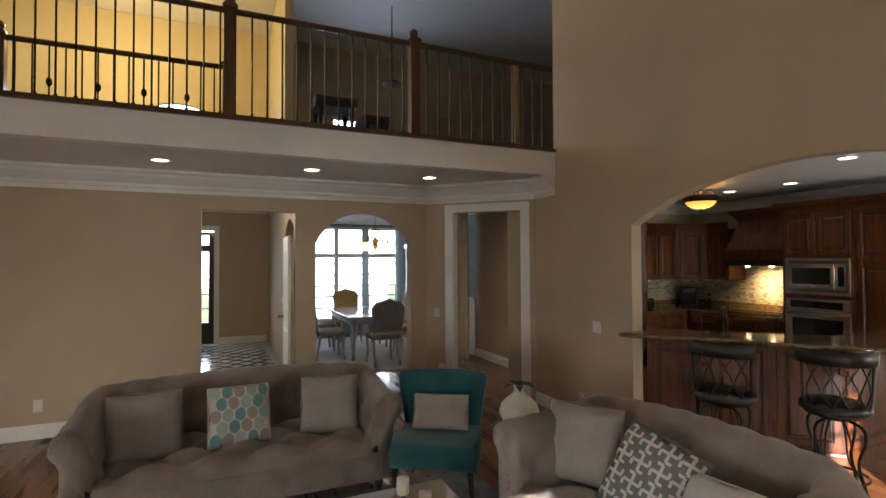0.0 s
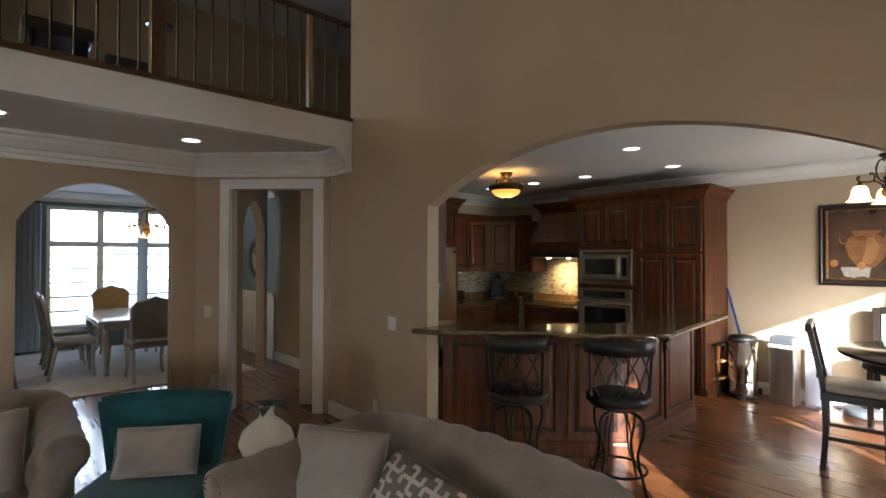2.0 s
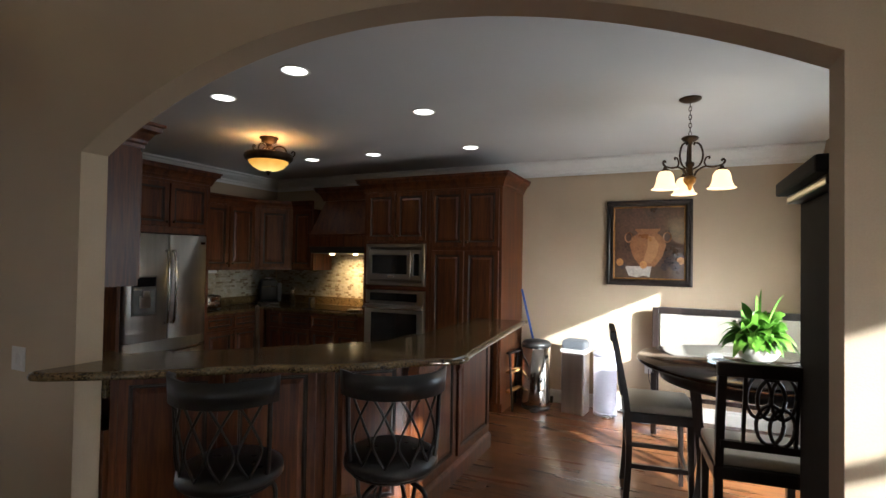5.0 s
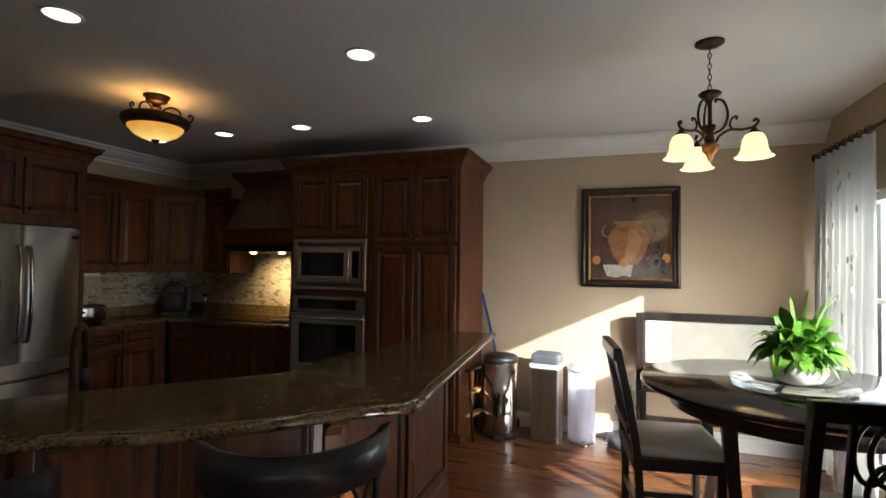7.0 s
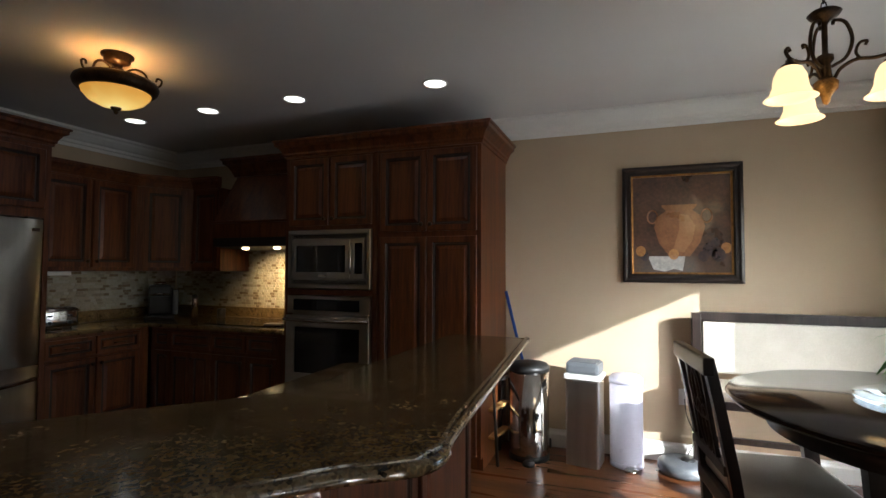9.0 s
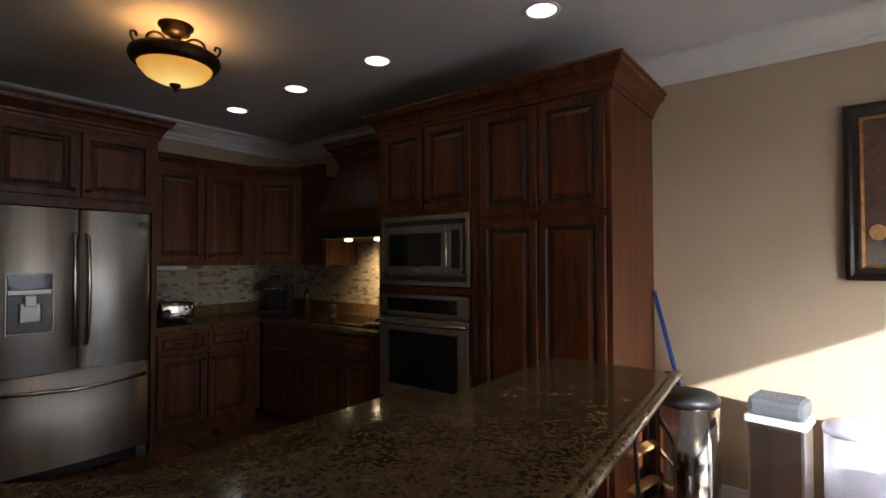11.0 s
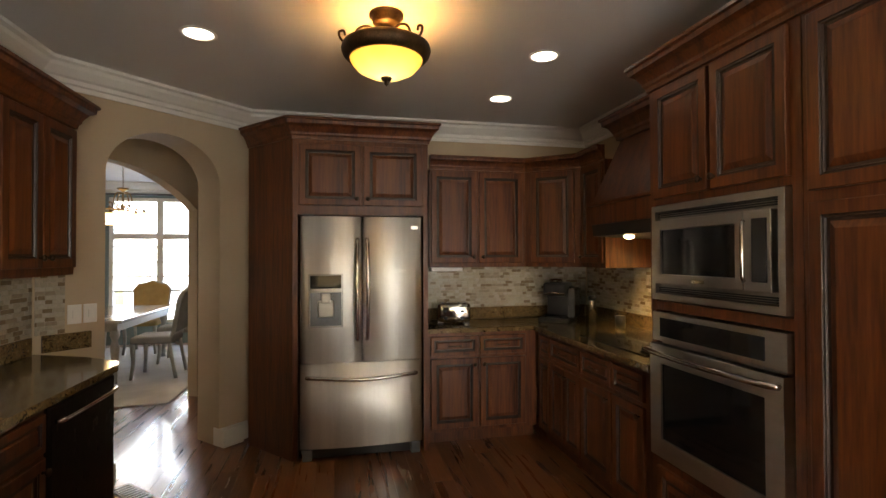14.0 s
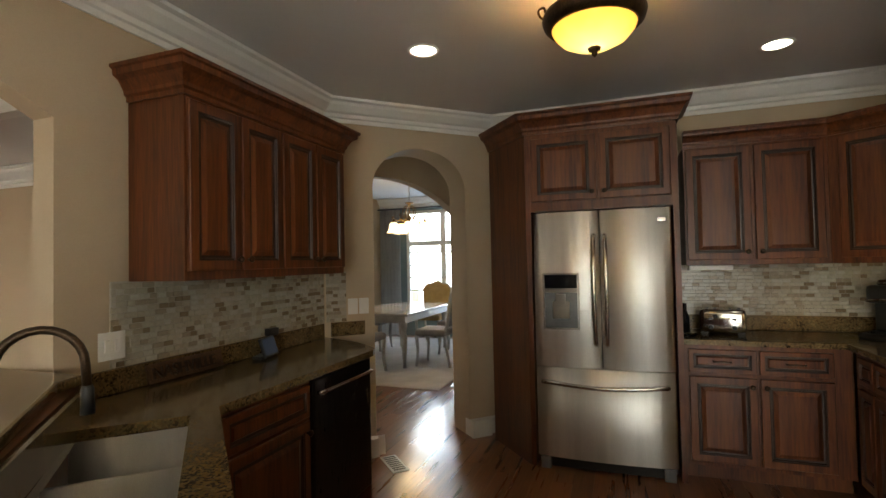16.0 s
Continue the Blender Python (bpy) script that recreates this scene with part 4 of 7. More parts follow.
end_sk = thing("end_panel", pose(-4.03, 3.90, 0), "dark cherry end panel beside the dishwasher", "panel")
bm = B()
block(bm, 0, -0.55, 0, 0.02, 0.0, 0.875)
part("panel", bm, CABINET, end_sk)

# peninsula
pen = thing("peninsula", pose(0, 0, 0), "dark cherry panelled peninsula with a raised bar wall", "kitchen island")
OUT = [(-2.545, YK + 0.03), (-1.50, 4.40), (-1.50, 5.80)]
bm = B()
prism(bm, [(-2.545, YK + 0.02), (-1.50, 4.40), (-1.50, 5.80), (-1.63, 5.80), (-1.63, 4.46), (-2.545, YK + 0.21)], 0, 1.03)
part("bar_wall", bm, CABINET, pen)
bm = B()
prism(bm, [(-2.10, 5.60), (-2.10, 4.60), (-2.77, 3.885), (-2.77, YK + 0.003), (-2.56, YK + 0.003), (-2.56, YK + 0.23), (-1.64, 4.47), (-1.64, 5.60)], 0.10, 0.72)
prism(bm, [(-2.10, 5.60), (-2.10, 4.60), (-2.13, 4.60), (-2.13, 5.60)], 0.72, 0.875)
prism(bm, [(-1.64, 5.58), (-2.10, 5.58), (-2.10, 5.60), (-1.64, 5.60)], 0.72, 0.875)
prism(bm, [(-2.10, 4.60), (-2.77, 3.885), (-2.785, 3.90), (-2.12, 4.61)], 0.72, 0.875)
prism(bm, [(-2.05, 5.56), (-2.05, 4.62), (-2.70, 3.90), (-2.70, YK + 0.003), (-2.56, YK + 0.003), (-1.7, 4.5), (-1.7, 5.56)], 0, 0.10)
part("base", bm, CABINET, pen)


def panels_along(parent, p, q, count, z0, z1, margin=0.05):
    """Raised panels set into the face from p to q, which looks to the right of the way."""
    p, q = Vector((*p, 0)), Vector((*q, 0))
    length = (q - p).length
    w = length / count
    ang = math.atan2((q - p).y, (q - p).x)
    for k in range(count):
        bm = B()
        front_mesh(bm, 0, 0, w - margin, z1 - z0, 0.06, 0.018)
        o = p + (q - p) * ((k * w + margin / 2) / length)
        ob = part("panel", bm, CABINET, parent, "", False, Matrix.Translation((o.x, o.y, z0)) @ Euler((0, 0, ang)).to_matrix().to_4x4())
        ob.data.materials.append(CABINET_DARK)


panels_along(pen, OUT[0], OUT[1], 3, 0.16, 0.98)
panels_along(pen, OUT[1], OUT[2], 2, 0.16, 0.98)
bm = B()
sweep(bm, [OUT[0], OUT[1], OUT[2], (-1.63, 5.80)], [(0, 0), (0.02, 0), (0.02, 0.10), (0.012, 0.12), (0, 0.13)])
part("plinth", bm, CABINET, pen)
for p in ((-2.22, 3.69), (-1.50, 4.39), (-1.50, 5.1)):
    bm = B()
    c = Vector((p[0], p[1], 0))
    outl = [(0, 0.78), (0.03, 0.77), (0.05, 0.81), (0.045, 0.86), (0.08, 0.90), (0.13, 0.92), (0.17, 0.98), (0.17, 1.03), (0, 1.03)]
    a = [bm.verts.new((x, -0.03, z)) for x, z in outl]
    b = [bm.verts.new((x, 0.03, z)) for x, z in outl]
    fs = [bm.faces.new(a), bm.faces.new(b[::-1])] + [bm.faces.new((a[i], b[i], b[(i + 1) % len(a)], a[(i + 1) % len(a)])) for i in range(len(a))]
    bmesh.ops.recalc_face_normals(bm, faces=fs)
    part("corbel", bm, CABINET, pen, "carved bracket under the bar", False, Matrix.Translation(c) @ Euler((0, 0, radians(-45 if p[1] < 4.4 else 0))).to_matrix().to_4x4())

bm = B()
prism(bm, [(-2.545, YK + 0.235), (-1.632, 4.468), (-1.645, 4.478), (-2.55, YK + 0.25)], 0.917, 1.03)
prism(bm, [(-1.632, 4.47), (-1.632, 5.62), (-1.645, 5.62), (-1.645, 4.478)], 0.917, 1.03)
part("upstand", bm, GRANITE, pen, "granite upstand behind the sink")
bar = thing("granite_counter", pose(0, 0, 0), "polished brown granite bar counter with a rounded edge on the peninsula", "countertop")
bm = B()
prism(bm, [(-2.535, YK + 0.10), (-2.535, 3.14), (-2.55, 3.02), (-2.46, 3.015), (-2.15, 3.24), (-1.92, 3.46), (-1.76, 3.60), (-1.60, 3.68), (-1.40, 3.86), (-1.20, 4.07), (-1.09, 4.16), (-1.07, 4.25), (-1.10, 4.42), (-1.215, 5.80), (-1.25, 5.85), (-1.60, 5.85), (-1.62, 5.82), (-1.62, 4.50), (-2.42, 3.60), (-2.535, YK + 0.24)], 1.032, 1.07, 0.010)
part("slab", bm, GRANITE, bar)
bm = B()
tube(bm, curl([(-2.548, 3.02, 1.051), (-2.46, 3.011, 1.051), (-2.15, 3.236, 1.051), (-1.92, 3.456, 1.051), (-1.76, 3.596, 1.051), (-1.60, 3.676, 1.051), (-1.40, 3.856, 1.051), (-1.20, 4.066, 1.051), (-1.086, 4.16, 1.051), (-1.066, 4.25, 1.051), (-1.096, 4.42, 1.051), (-1.211, 5.80, 1.051), (-1.25, 5.854, 1.051), (-1.60, 5.852, 1.051)], 4), 0.0155, 8)
part("rounded_edge", bm, GRANITE, bar, "rounded polished granite edge", True)

low = thing("countertop", pose(0, 0, 0), "polished brown granite sink counter with a cut-out for the sink", "countertop")
SK_C, SK_A = Vector((-2.28, 4.03)), radians(45)
def sk(u, v):
    return (SK_C.x + u * math.cos(SK_A) - v * math.sin(SK_A), SK_C.y + u * math.sin(SK_A) + v * math.cos(SK_A))
hole = [sk(-0.36, -0.19), sk(0.36, -0.19), sk(0.36, 0.19), sk(-0.36, 0.19)]
# slab in strips round the sink
bm = B()
outer = [(-2.15, 5.64), (-2.15, 4.60), (-2.79, 3.925), (-4.06, 3.925), (-4.30, 3.70), (-4.42, YK + 0.005), (-2.56, YK + 0.005), (-2.56, YK + 0.22), (-1.645, 4.50), (-1.645, 5.64)]
prism(bm, [(-2.15, 5.64), (-2.15, 4.60), hole[2], hole[1], (-1.645, 4.50), (-1.645, 5.64)], 0.878, 0.915)
prism(bm, [(-2.15, 4.60), (-2.79, 3.925), hole[3], hole[2]], 0.878, 0.915)
prism(bm, [hole[3], (-2.79, 3.925), (-2.79, YK + 0.005), (-2.56, YK + 0.005), (-2.56, YK + 0.22), hole[0]], 0.878, 0.915)
prism(bm, [hole[0], (-2.56, YK + 0.22), (-1.645, 4.50), hole[1]], 0.878, 0.915)
prism(bm, [(-2.79, 3.925), (-4.03, 3.925), (-4.10, 3.90), (-4.28, 3.66), (-4.42, YK + 0.02), (-4.42, YK + 0.005), (-2.79, YK + 0.005)], 0.878, 0.915)
bmesh.ops.remove_doubles(bm, verts=bm.verts, dist=1e-5)
part("slab", bm, GRANITE, low)
bm = B()
block(bm, -4.38, YK + 0.004, 0.917, -2.56, YK + 0.024, 1.02, 0.003)
part("upstand", bm, GRANITE, low)
mosaic("mosaic backsplash of small cream and tan tiles", pose(-2.80, YK + 0.008, 0, 0, 0, 180), 1.60, 1.022, 1.392)

# the upstand and tiles turn the corner on to the doorway wall
mosaic("narrow mosaic backsplash beside the arched doorway", pose(-4.424, YK + 0.012, 0, 0, 0, 135), 0.15, 1.022, 1.392)
corner_up = thing("granite_upstand", pose(-4.424, YK + 0.012, 0, 0, 0, 135), "brown granite upstand on the doorway wall", "upstand")
bm = B()
block(bm, 0.03, -0.022, 0.917, 0.285, 0.0, 1.02, 0.003)
part("strip", bm, GRANITE, corner_up)

sink = thing("kitchen_sink", pose(SK_C.x, SK_C.y, 0, 0, 0, 46), "undermounted double-bowl stainless steel sink", "sink")
for x0, x1 in ((-0.36, 0.02), (0.035, 0.36)):
    bm = B()
    v = {}
    for z, i in ((0.876, 0.0), (0.73, 0.02)):
        v[z] = [bm.verts.new(c) for c in ((x0 + i, -0.19 + i, z), (x1 - i, -0.19 + i, z), (x1 - i, 0.19 - i, z), (x0 + i, 0.19 - i, z))]
    fs = [bm.faces.new((v[0.876][k], v[0.876][(k + 1) % 4], v[0.73][(k + 1) % 4], v[0.73][k])) for k in range(4)] + [bm.faces.new(v[0.73])]
    bmesh.ops.solidify(bm, geom=bm.faces[:], thickness=0.003)
    part("bowl", bm, STEEL, sink)
faucet = thing("faucet", pose(*sk(-0.02, -0.255), 0.9155, 0, 0, 46), "dark bronze gooseneck kitchen faucet", "faucet")
bm = B()
lathe(bm, [(0, 0), (0.03, 0), (0.03, 0.01), (0.02, 0.03), (0.017, 0.09), (0.012, 0.10), (0, 0.10)], 16)
part("base", bm, BRONZE, faucet, "", True)
bm = B()
tube(bm, [(0, 0, 0.09)] + [(0, 0.10 - 0.10 * math.cos(radians(a)), 0.27 + 0.10 * math.sin(radians(a))) for a in range(0, 190, 15)] + [(0, 0.205, 0.20)], 0.012, 10)
part("neck", bm, BRONZE, faucet, "", True)
bm = B()
lathe(bm, [(0, 0), (0.018, 0.0), (0.016, 0.07), (0.012, 0.08), (0, 0.08)], 14, (0, 0.205, 0.13))
part("spray_head", bm, BLACK, faucet, "", True)
soap = thing("soap_dispenser", pose(*sk(0.17, -0.25), 0.9155), "small steel soap dispenser beside the faucet", "soap dispenser")
bm = B()
lathe(bm, [(0, 0), (0.02, 0), (0.02, 0.008), (0.011, 0.015), (0.011, 0.07), (0.016, 0.08), (0.016, 0.10), (0, 0.102)], 14)
tube(bm, [(0, 0, 0.092), (-0.03, 0.04, 0.10), (-0.04, 0.055, 0.09)], 0.006)
part("pump", bm, CHROME, soap, "", True)


# ---- windows, doors and daylight ----
def window_frame(name, p, q, z0, z1, cols, rows, label, outward, depth=0.16, heads=None):
    """A white window of several lights in the opening from p to q; outward: the way to the outside."""
    p, q = Vector(p), Vector(q)
    d = (q - p).normalized()
    w = (q - p).length
    ang = math.atan2(d.y, d.x)
    mid = p + Vector(outward) * depth * 0.5
    base = thing(name, Matrix.Translation((mid.x, mid.y, z0)) @ Euler((0, 0, ang)).to_matrix().to_4x4(), label, "window", "", "structure")
    h = z1 - z0
    bm = B()
    for a in ((0.002, -0.05, 0.002, 0.06, 0.05, h - 0.002), (w - 0.06, -0.05, 0.002, w - 0.002, 0.05, h - 0.002), (0.06, -0.05, 0.002, w - 0.06, 0.05, 0.06), (0.06, -0.05, h - 0.06, w - 0.06, 0.05, h - 0.002)):
        block(bm, *a)
    part("window_frame", bm, WHITE, base)
    for c in range(1, cols):
        x = 0.06 + (w - 0.12) * c / cols
        bm = B()
        block(bm, x - 0.05, -0.035, 0.06, x + 0.05, 0.035, h - 0.06)
        part("mullion", bm, WHITE, base)
    for z in rows:
        bm = B()
        t = 0.032 if len(rows) < 3 or z < max(rows) else 0.10
        block(bm, 0.06, -0.02, z - z0 - t / 2, w - 0.06, 0.02, z - z0 + t / 2)
        part("glazing_bar", bm, WHITE, base)
    bm = B()
    block(bm, 0.06, -0.004, 0.06, w - 0.06, 0.004, h - 0.06)
    ob = part("pane", bm, PANE, base)
    ob.visible_shadow = False
    return base


window_frame("window_1", (FAR_X, 1.29), (FAR_X, 3.57), 0.35, 2.5, 3, (0.65, 0.90, 1.15, 1.40, 1.66, 1.84), "white dining room window with many panes and bright daylight", (-1, 0))
window_frame("window_2", (XR, YK + 1.32), (XR, YK + 3.78), 0.12, 2.02, 1, (1.3,), "white kitchen window behind sheer curtains", (1, 0))
window_frame("window_3", (2.2, 1.18), (2.2, 1.79), 0.1, 2.455, 1, (2.08,), "tall narrow living room window", (1, 0), 0.15)
window_frame("window_5", (2.2, -2.0), (2.2, -1.4), 1.2, 2.25, 1, (1.75,), "small living room side window", (1, 0), 0.15)
window_frame("window_4", (XD + 4.9, -5.5), (XD + 6.9, -5.5), 0.3, 1.9, 3, (1.6,), "living room window", (0, -1), 0.15)
lamp("kitchen_daylight", "AREA", look((XR + 0.25, 6.2, 1.07), (-3, 6.0, 1.1)), 12.5, (0.90, 0.95, 1.0), 1.7, 1.85)
lamp("dining_daylight", "AREA", look((FAR_X - 0.3, 2.4, 1.4), (-5, 2.4, 1.0)), 12.0, (0.48, 0.66, 1.0), 2.0, 2.0)
lamp("living_daylight", "AREA", look((XD + 5.9, -5.7, 1.1), (XD + 3.7, 0, 1.6)), 9.0, (0.97, 0.97, 1.0), 1.9, 1.5)
lamp("foyer_daylight", "AREA", look((FAR_X - 0.2, -0.35, 1.5), (-5, -0.35, 0.6)), 19.76, (0.66, 0.80, 1.0), 0.8, 2.0)
backdrop = B()
block(backdrop, -40.2, -40, -2, -40, 40, 14)
setting("backdrop", backdrop, glow("pale_sky_backdrop", (0.86, 0.92, 1.0), 0.6), "pale bright sky and distance beyond the front windows")

# front door
fd = thing("front_door", pose(FAR_X - 0.08, -1.17, 0, 0, 0, 90), "dark wooden front door with glass panes and a transom", "door", "", "structure")
bm = B()
for a in ((0.0, 0, 0, 0.10, 0.05, 2.0), (0.59, 0, 0, 0.69, 0.05, 2.0), (0.10, 0, 0, 0.59, 0.05, 0.45), (0.10, 0, 1.93, 0.59, 0.05, 2.06), (0.0, 0, 2.0, 0.1, 0.05, 2.33), (0.59, 0, 2.0, 0.69, 0.05, 2.33), (0.1, 0, 2.27, 0.59, 0.05, 2.33)):
    block(bm, *a)
for k in range(1, 5):
    block(bm, 0.10, 0.01, 0.45 + k * 0.296 - 0.012, 0.59, 0.04, 0.45 + k * 0.296 + 0.012)
part("door_leaf", bm, ESPRESSO, fd)
bm = B()
lathe(bm, [(0, 0), (0.03, 0), (0.025, 0.05), (0, 0.06)], 12)
part("door_handle", bm, BRASS, fd, "", True, pose(0.05, 0, 1.0, 90, 0, 0))
setting("casing_front_door", casing((FAR_X + 0.004, -1.18), (FAR_X + 0.004, -0.48), 2.36, 0.1), WHITE, "white casing round the front door")

# dark lattice in the foyer floor
bm = B()
for k in range(-3, 22):
    for s in (1, -1):
        x0 = FAR_X + k * 0.34
        pts = [(x0 + i * 0.10, -2.4 + i * 0.10 if s > 0 else 0.54 - i * 0.10) for i in range(31)]
        pts = [p for p in pts if FAR_X + 0.02 < p[0] < XD - 0.2 and -2.38 < p[1] < 0.53]
        if len(pts) > 1:
            p, q = Vector(pts[0]), Vector(pts[-1])
            nn = Vector((-(q - p).y, (q - p).x)).normalized() * 0.028
            z = 0.0035 if s > 0 else 0.005
            bm.faces.new([bm.verts.new((*c, z)) for c in (p - nn, q - nn, q + nn, p + nn)])
bmesh.ops.recalc_face_normals(bm, faces=bm.faces[:])
inlay = part("inlay", bm, TILE_D, foyer_floor, "dark diagonal lattice inlay")

# ---- recessed lights ----
def downlight(x, y, z):
    base = thing("recessed_light", pose(x, y, z), "round white recessed ceiling light, lit", "ceiling light", "recessed ceiling lights")
    bm = B()
    lathe(bm, [(0.072, -0.001), (0.09, -0.001), (0.092, -0.004), (0.09, -0.008), (0.074, -0.006), (0.072, -0.001)], 28)
    part("trim_ring", bm, WHITE, base, "", True)
    bm = B()
    lathe(bm, [(0, -0.003), (0.073, -0.003), (0.073, -0.002), (0, -0.002)], 28)
    part("lens", bm, CAN_GLOW, base, "glowing lens")


for x, y in ((-2.13, 4.10), (-2.945, 4.29), (-1.80, 5.12), (-1.92, 6.35), (-3.01, 6.28), (-3.83, 6.27), (-4.64, 6.27), (-3.925, 4.34), (0.35, 4.3)):
    downlight(x, y, ZC)
for x, y in ((-4.40, 1.92), (-4.40, 0.58), (-4.42, -0.82)):
    downlight(x, y, ZS)
downlight(-6.3, -0.2, 2.75)
lamp("foyer_downlight", "POINT", Matrix.Translation((-6.3, -0.2, 2.66)), 6.84, (1.0, 0.86, 0.66), 0.06)
downlight(-0.9, 1.6, ZT)

# ---- semi-flush bowl lamp over the kitchen ----
bowl = thing("ceiling_lamp", pose(-3.52, 5.30, ZC), "bronze semi-flush ceiling lamp with a lit amber glass bowl", "ceiling lamp")
bm = B()
lathe(bm, [(0, 0), (0.085, 0), (0.085, -0.012), (0.070, -0.018), (0.068, -0.042), (0.050, -0.050), (0.030, -0.058), (0.024, -0.075), (0.034, -0.082), (0.030, -0.092), (0.012, -0.10), (0.012, -0.20), (0, -0.20)], 24)
part("canopy", bm, BRONZE, bowl, "", True)
bm = B()
lathe(bm, [(0.165, -0.150), (0.195, -0.148), (0.214, -0.160), (0.220, -0.180), (0.212, -0.205), (0.192, -0.225), (0.17, -0.225), (0.165, -0.150)], 36)
part("rim_band", bm, BRONZE, bowl, "broad bronze band", True)
bm = B()
lathe(bm, [(0.182, -0.215), (0.172, -0.240), (0.142, -0.275), (0.09, -0.302), (0.03, -0.314), (0, -0.315)], 32)
part("glass_bowl", bm, AMBER, bowl, "glowing amber glass bowl", True)
bm = B()
lathe(bm, [(0.0, -0.305), (0.030, -0.310), (0.025, -0.326), (0.011, -0.333), (0.014, -0.343), (0, -0.356)], 14)
part("finial", bm, BRONZE, bowl, "", True)
for k in range(3):
    a = radians(40 + 120 * k)
    c, s = math.cos(a), math.sin(a)
    bm = B()
    tube(bm, curl([(0.02 * c, 0.02 * s, -0.12), (0.06 * c, 0.06 * s, -0.085), (0.10 * c, 0.10 * s, -0.075), (0.145 * c, 0.145 * s, -0.10), (0.165 * c, 0.165 * s, -0.165)], 6), 0.007, 8)
    tube(bm, curl([(0.19 * c, 0.19 * s, -0.18), (0.225 * c, 0.225 * s, -0.155), (0.232 * c, 0.232 * s, -0.125), (0.21 * c, 0.21 * s, -0.115), (0.203 * c, 0.203 * s, -0.135)], 6), 0.006, 8)
    part("scroll_arm", bm, BRONZE, bowl, "", True)
lamp("bowl_lamp_light", "POINT", Matrix.Translation((-3.52, 5.30, ZC - 0.19)), 1.9, (1.0, 0.60, 0.24), 0.03)

# ---- three-light chandelier over the table ----
def shade_profile(k=1.0):
    return [(0.028 * k, 0.0), (0.045 * k, -0.012 * k), (0.058 * k, -0.04 * k), (0.064 * k, -0.085 * k), (0.078 * k, -0.12 * k), (0.096 * k, -0.132 * k), (0.092 * k, -0.135 * k), (0.07 * k, -0.12 * k), (0.055 * k, -0.06 * k), (0.02 * k, -0.01 * k)]


def chandelier(x, y, z, arms, drop, label, metal, gilt, k=1.0, turn=0.0):
    base = thing("chandelier", pose(x, y, z), label, "chandelier")
    bm = B()
    lathe(bm, [(0, 0), (0.07, 0), (0.07, -0.008), (0.055, -0.018), (0.02, -0.028), (0, -0.028)], 20)
    part("canopy", bm, metal, base, "", True)
    for i in range(max(3, int((drop - 0.02) / 0.028))):
        bm = B()
        zc = -0.03 - i * 0.028
        ring = [(0.009 * math.cos(radians(t)) if i % 2 else 0, 0 if i % 2 else 0.009 * math.cos(radians(t)), zc - 0.012 + 0.018 * math.sin(radians(t))) for t in range(0, 361, 45)]
        tube(bm, ring, 0.0025, 5)
        part("chain_link", bm, metal, base, "", True)
    z0 = -0.03 - max(3, int((drop - 0.02) / 0.028)) * 0.028
    bm = B()
    lathe(bm, [(0, z0), (0.05 * k, z0 - 0.005), (0.062 * k, z0 - 0.015), (0.05 * k, z0 - 0.03), (0.02 * k, z0 - 0.045), (0.011 * k, z0 - 0.06), (0.011 * k, z0 - 0.19 * k), (0.03 * k, z0 - 0.20 * k), (0.03 * k, z0 - 0.22 * k), (0.018 * k, z0 - 0.235 * k), (0.024 * k, z0 - 0.30 * k), (0, z0 - 0.30 * k)], 18)
    part("column", bm, metal, base, "", True)
    bm = B()
    lathe(bm, [(0, z0 - 0.295 * k), (0.03 * k, z0 - 0.30 * k), (0.045 * k, z0 - 0.315 * k), (0.042 * k, z0 - 0.345 * k), (0.02 * k, z0 - 0.37 * k), (0.012 * k, z0 - 0.40 * k), (0, z0 - 0.41 * k)], 18)
    part("urn", bm, gilt, base, "gilded urn-shaped finial", True)
    for i in range(arms):
        a = radians(turn + 360 / arms * i)
        c, s = math.cos(a), math.sin(a)
        def p(r, h):
            return (r * k * c, r * k * s, z0 + h * k)
        bm = B()
        tube(bm, curl([p(0.03, -0.30), p(0.05, -0.265), p(0.10, -0.24), p(0.16, -0.248), p(0.215, -0.24), p(0.235, -0.215), p(0.222, -0.20), p(0.212, -0.213)], 5), 0.0075 * k, 8)
        tube(bm, curl([p(0.115, -0.243), p(0.10, -0.21), p(0.112, -0.175), p(0.135, -0.172), p(0.13, -0.188)], 5), 0.006 * k, 8)
        tube(bm, curl([p(0.02, -0.25), p(0.07, -0.22), p(0.09, -0.15), p(0.07, -0.075), p(0.035, -0.055), p(0.028, -0.072)], 5), 0.007 * k, 8)
        part("scroll_arm", bm, metal, base, "", True)
        bm = B()
        lathe(bm, [(0, 0.028 * k), (0.014 * k, 0.025 * k), (0.016 * k, 0.012 * k), (0.032 * k, 0.002 * k), (0.032 * k, -0.006 * k), (0, -0.006 * k)], 14, p(0.215, -0.272))
        part("socket_cup", bm, metal, base, "", True)
        bm = B()
        lathe(bm, shade_profile(k), 22, p(0.215, -0.275))
        part("shade", bm, SHADE, base, "lit frosted bell-shaped glass shade", True)


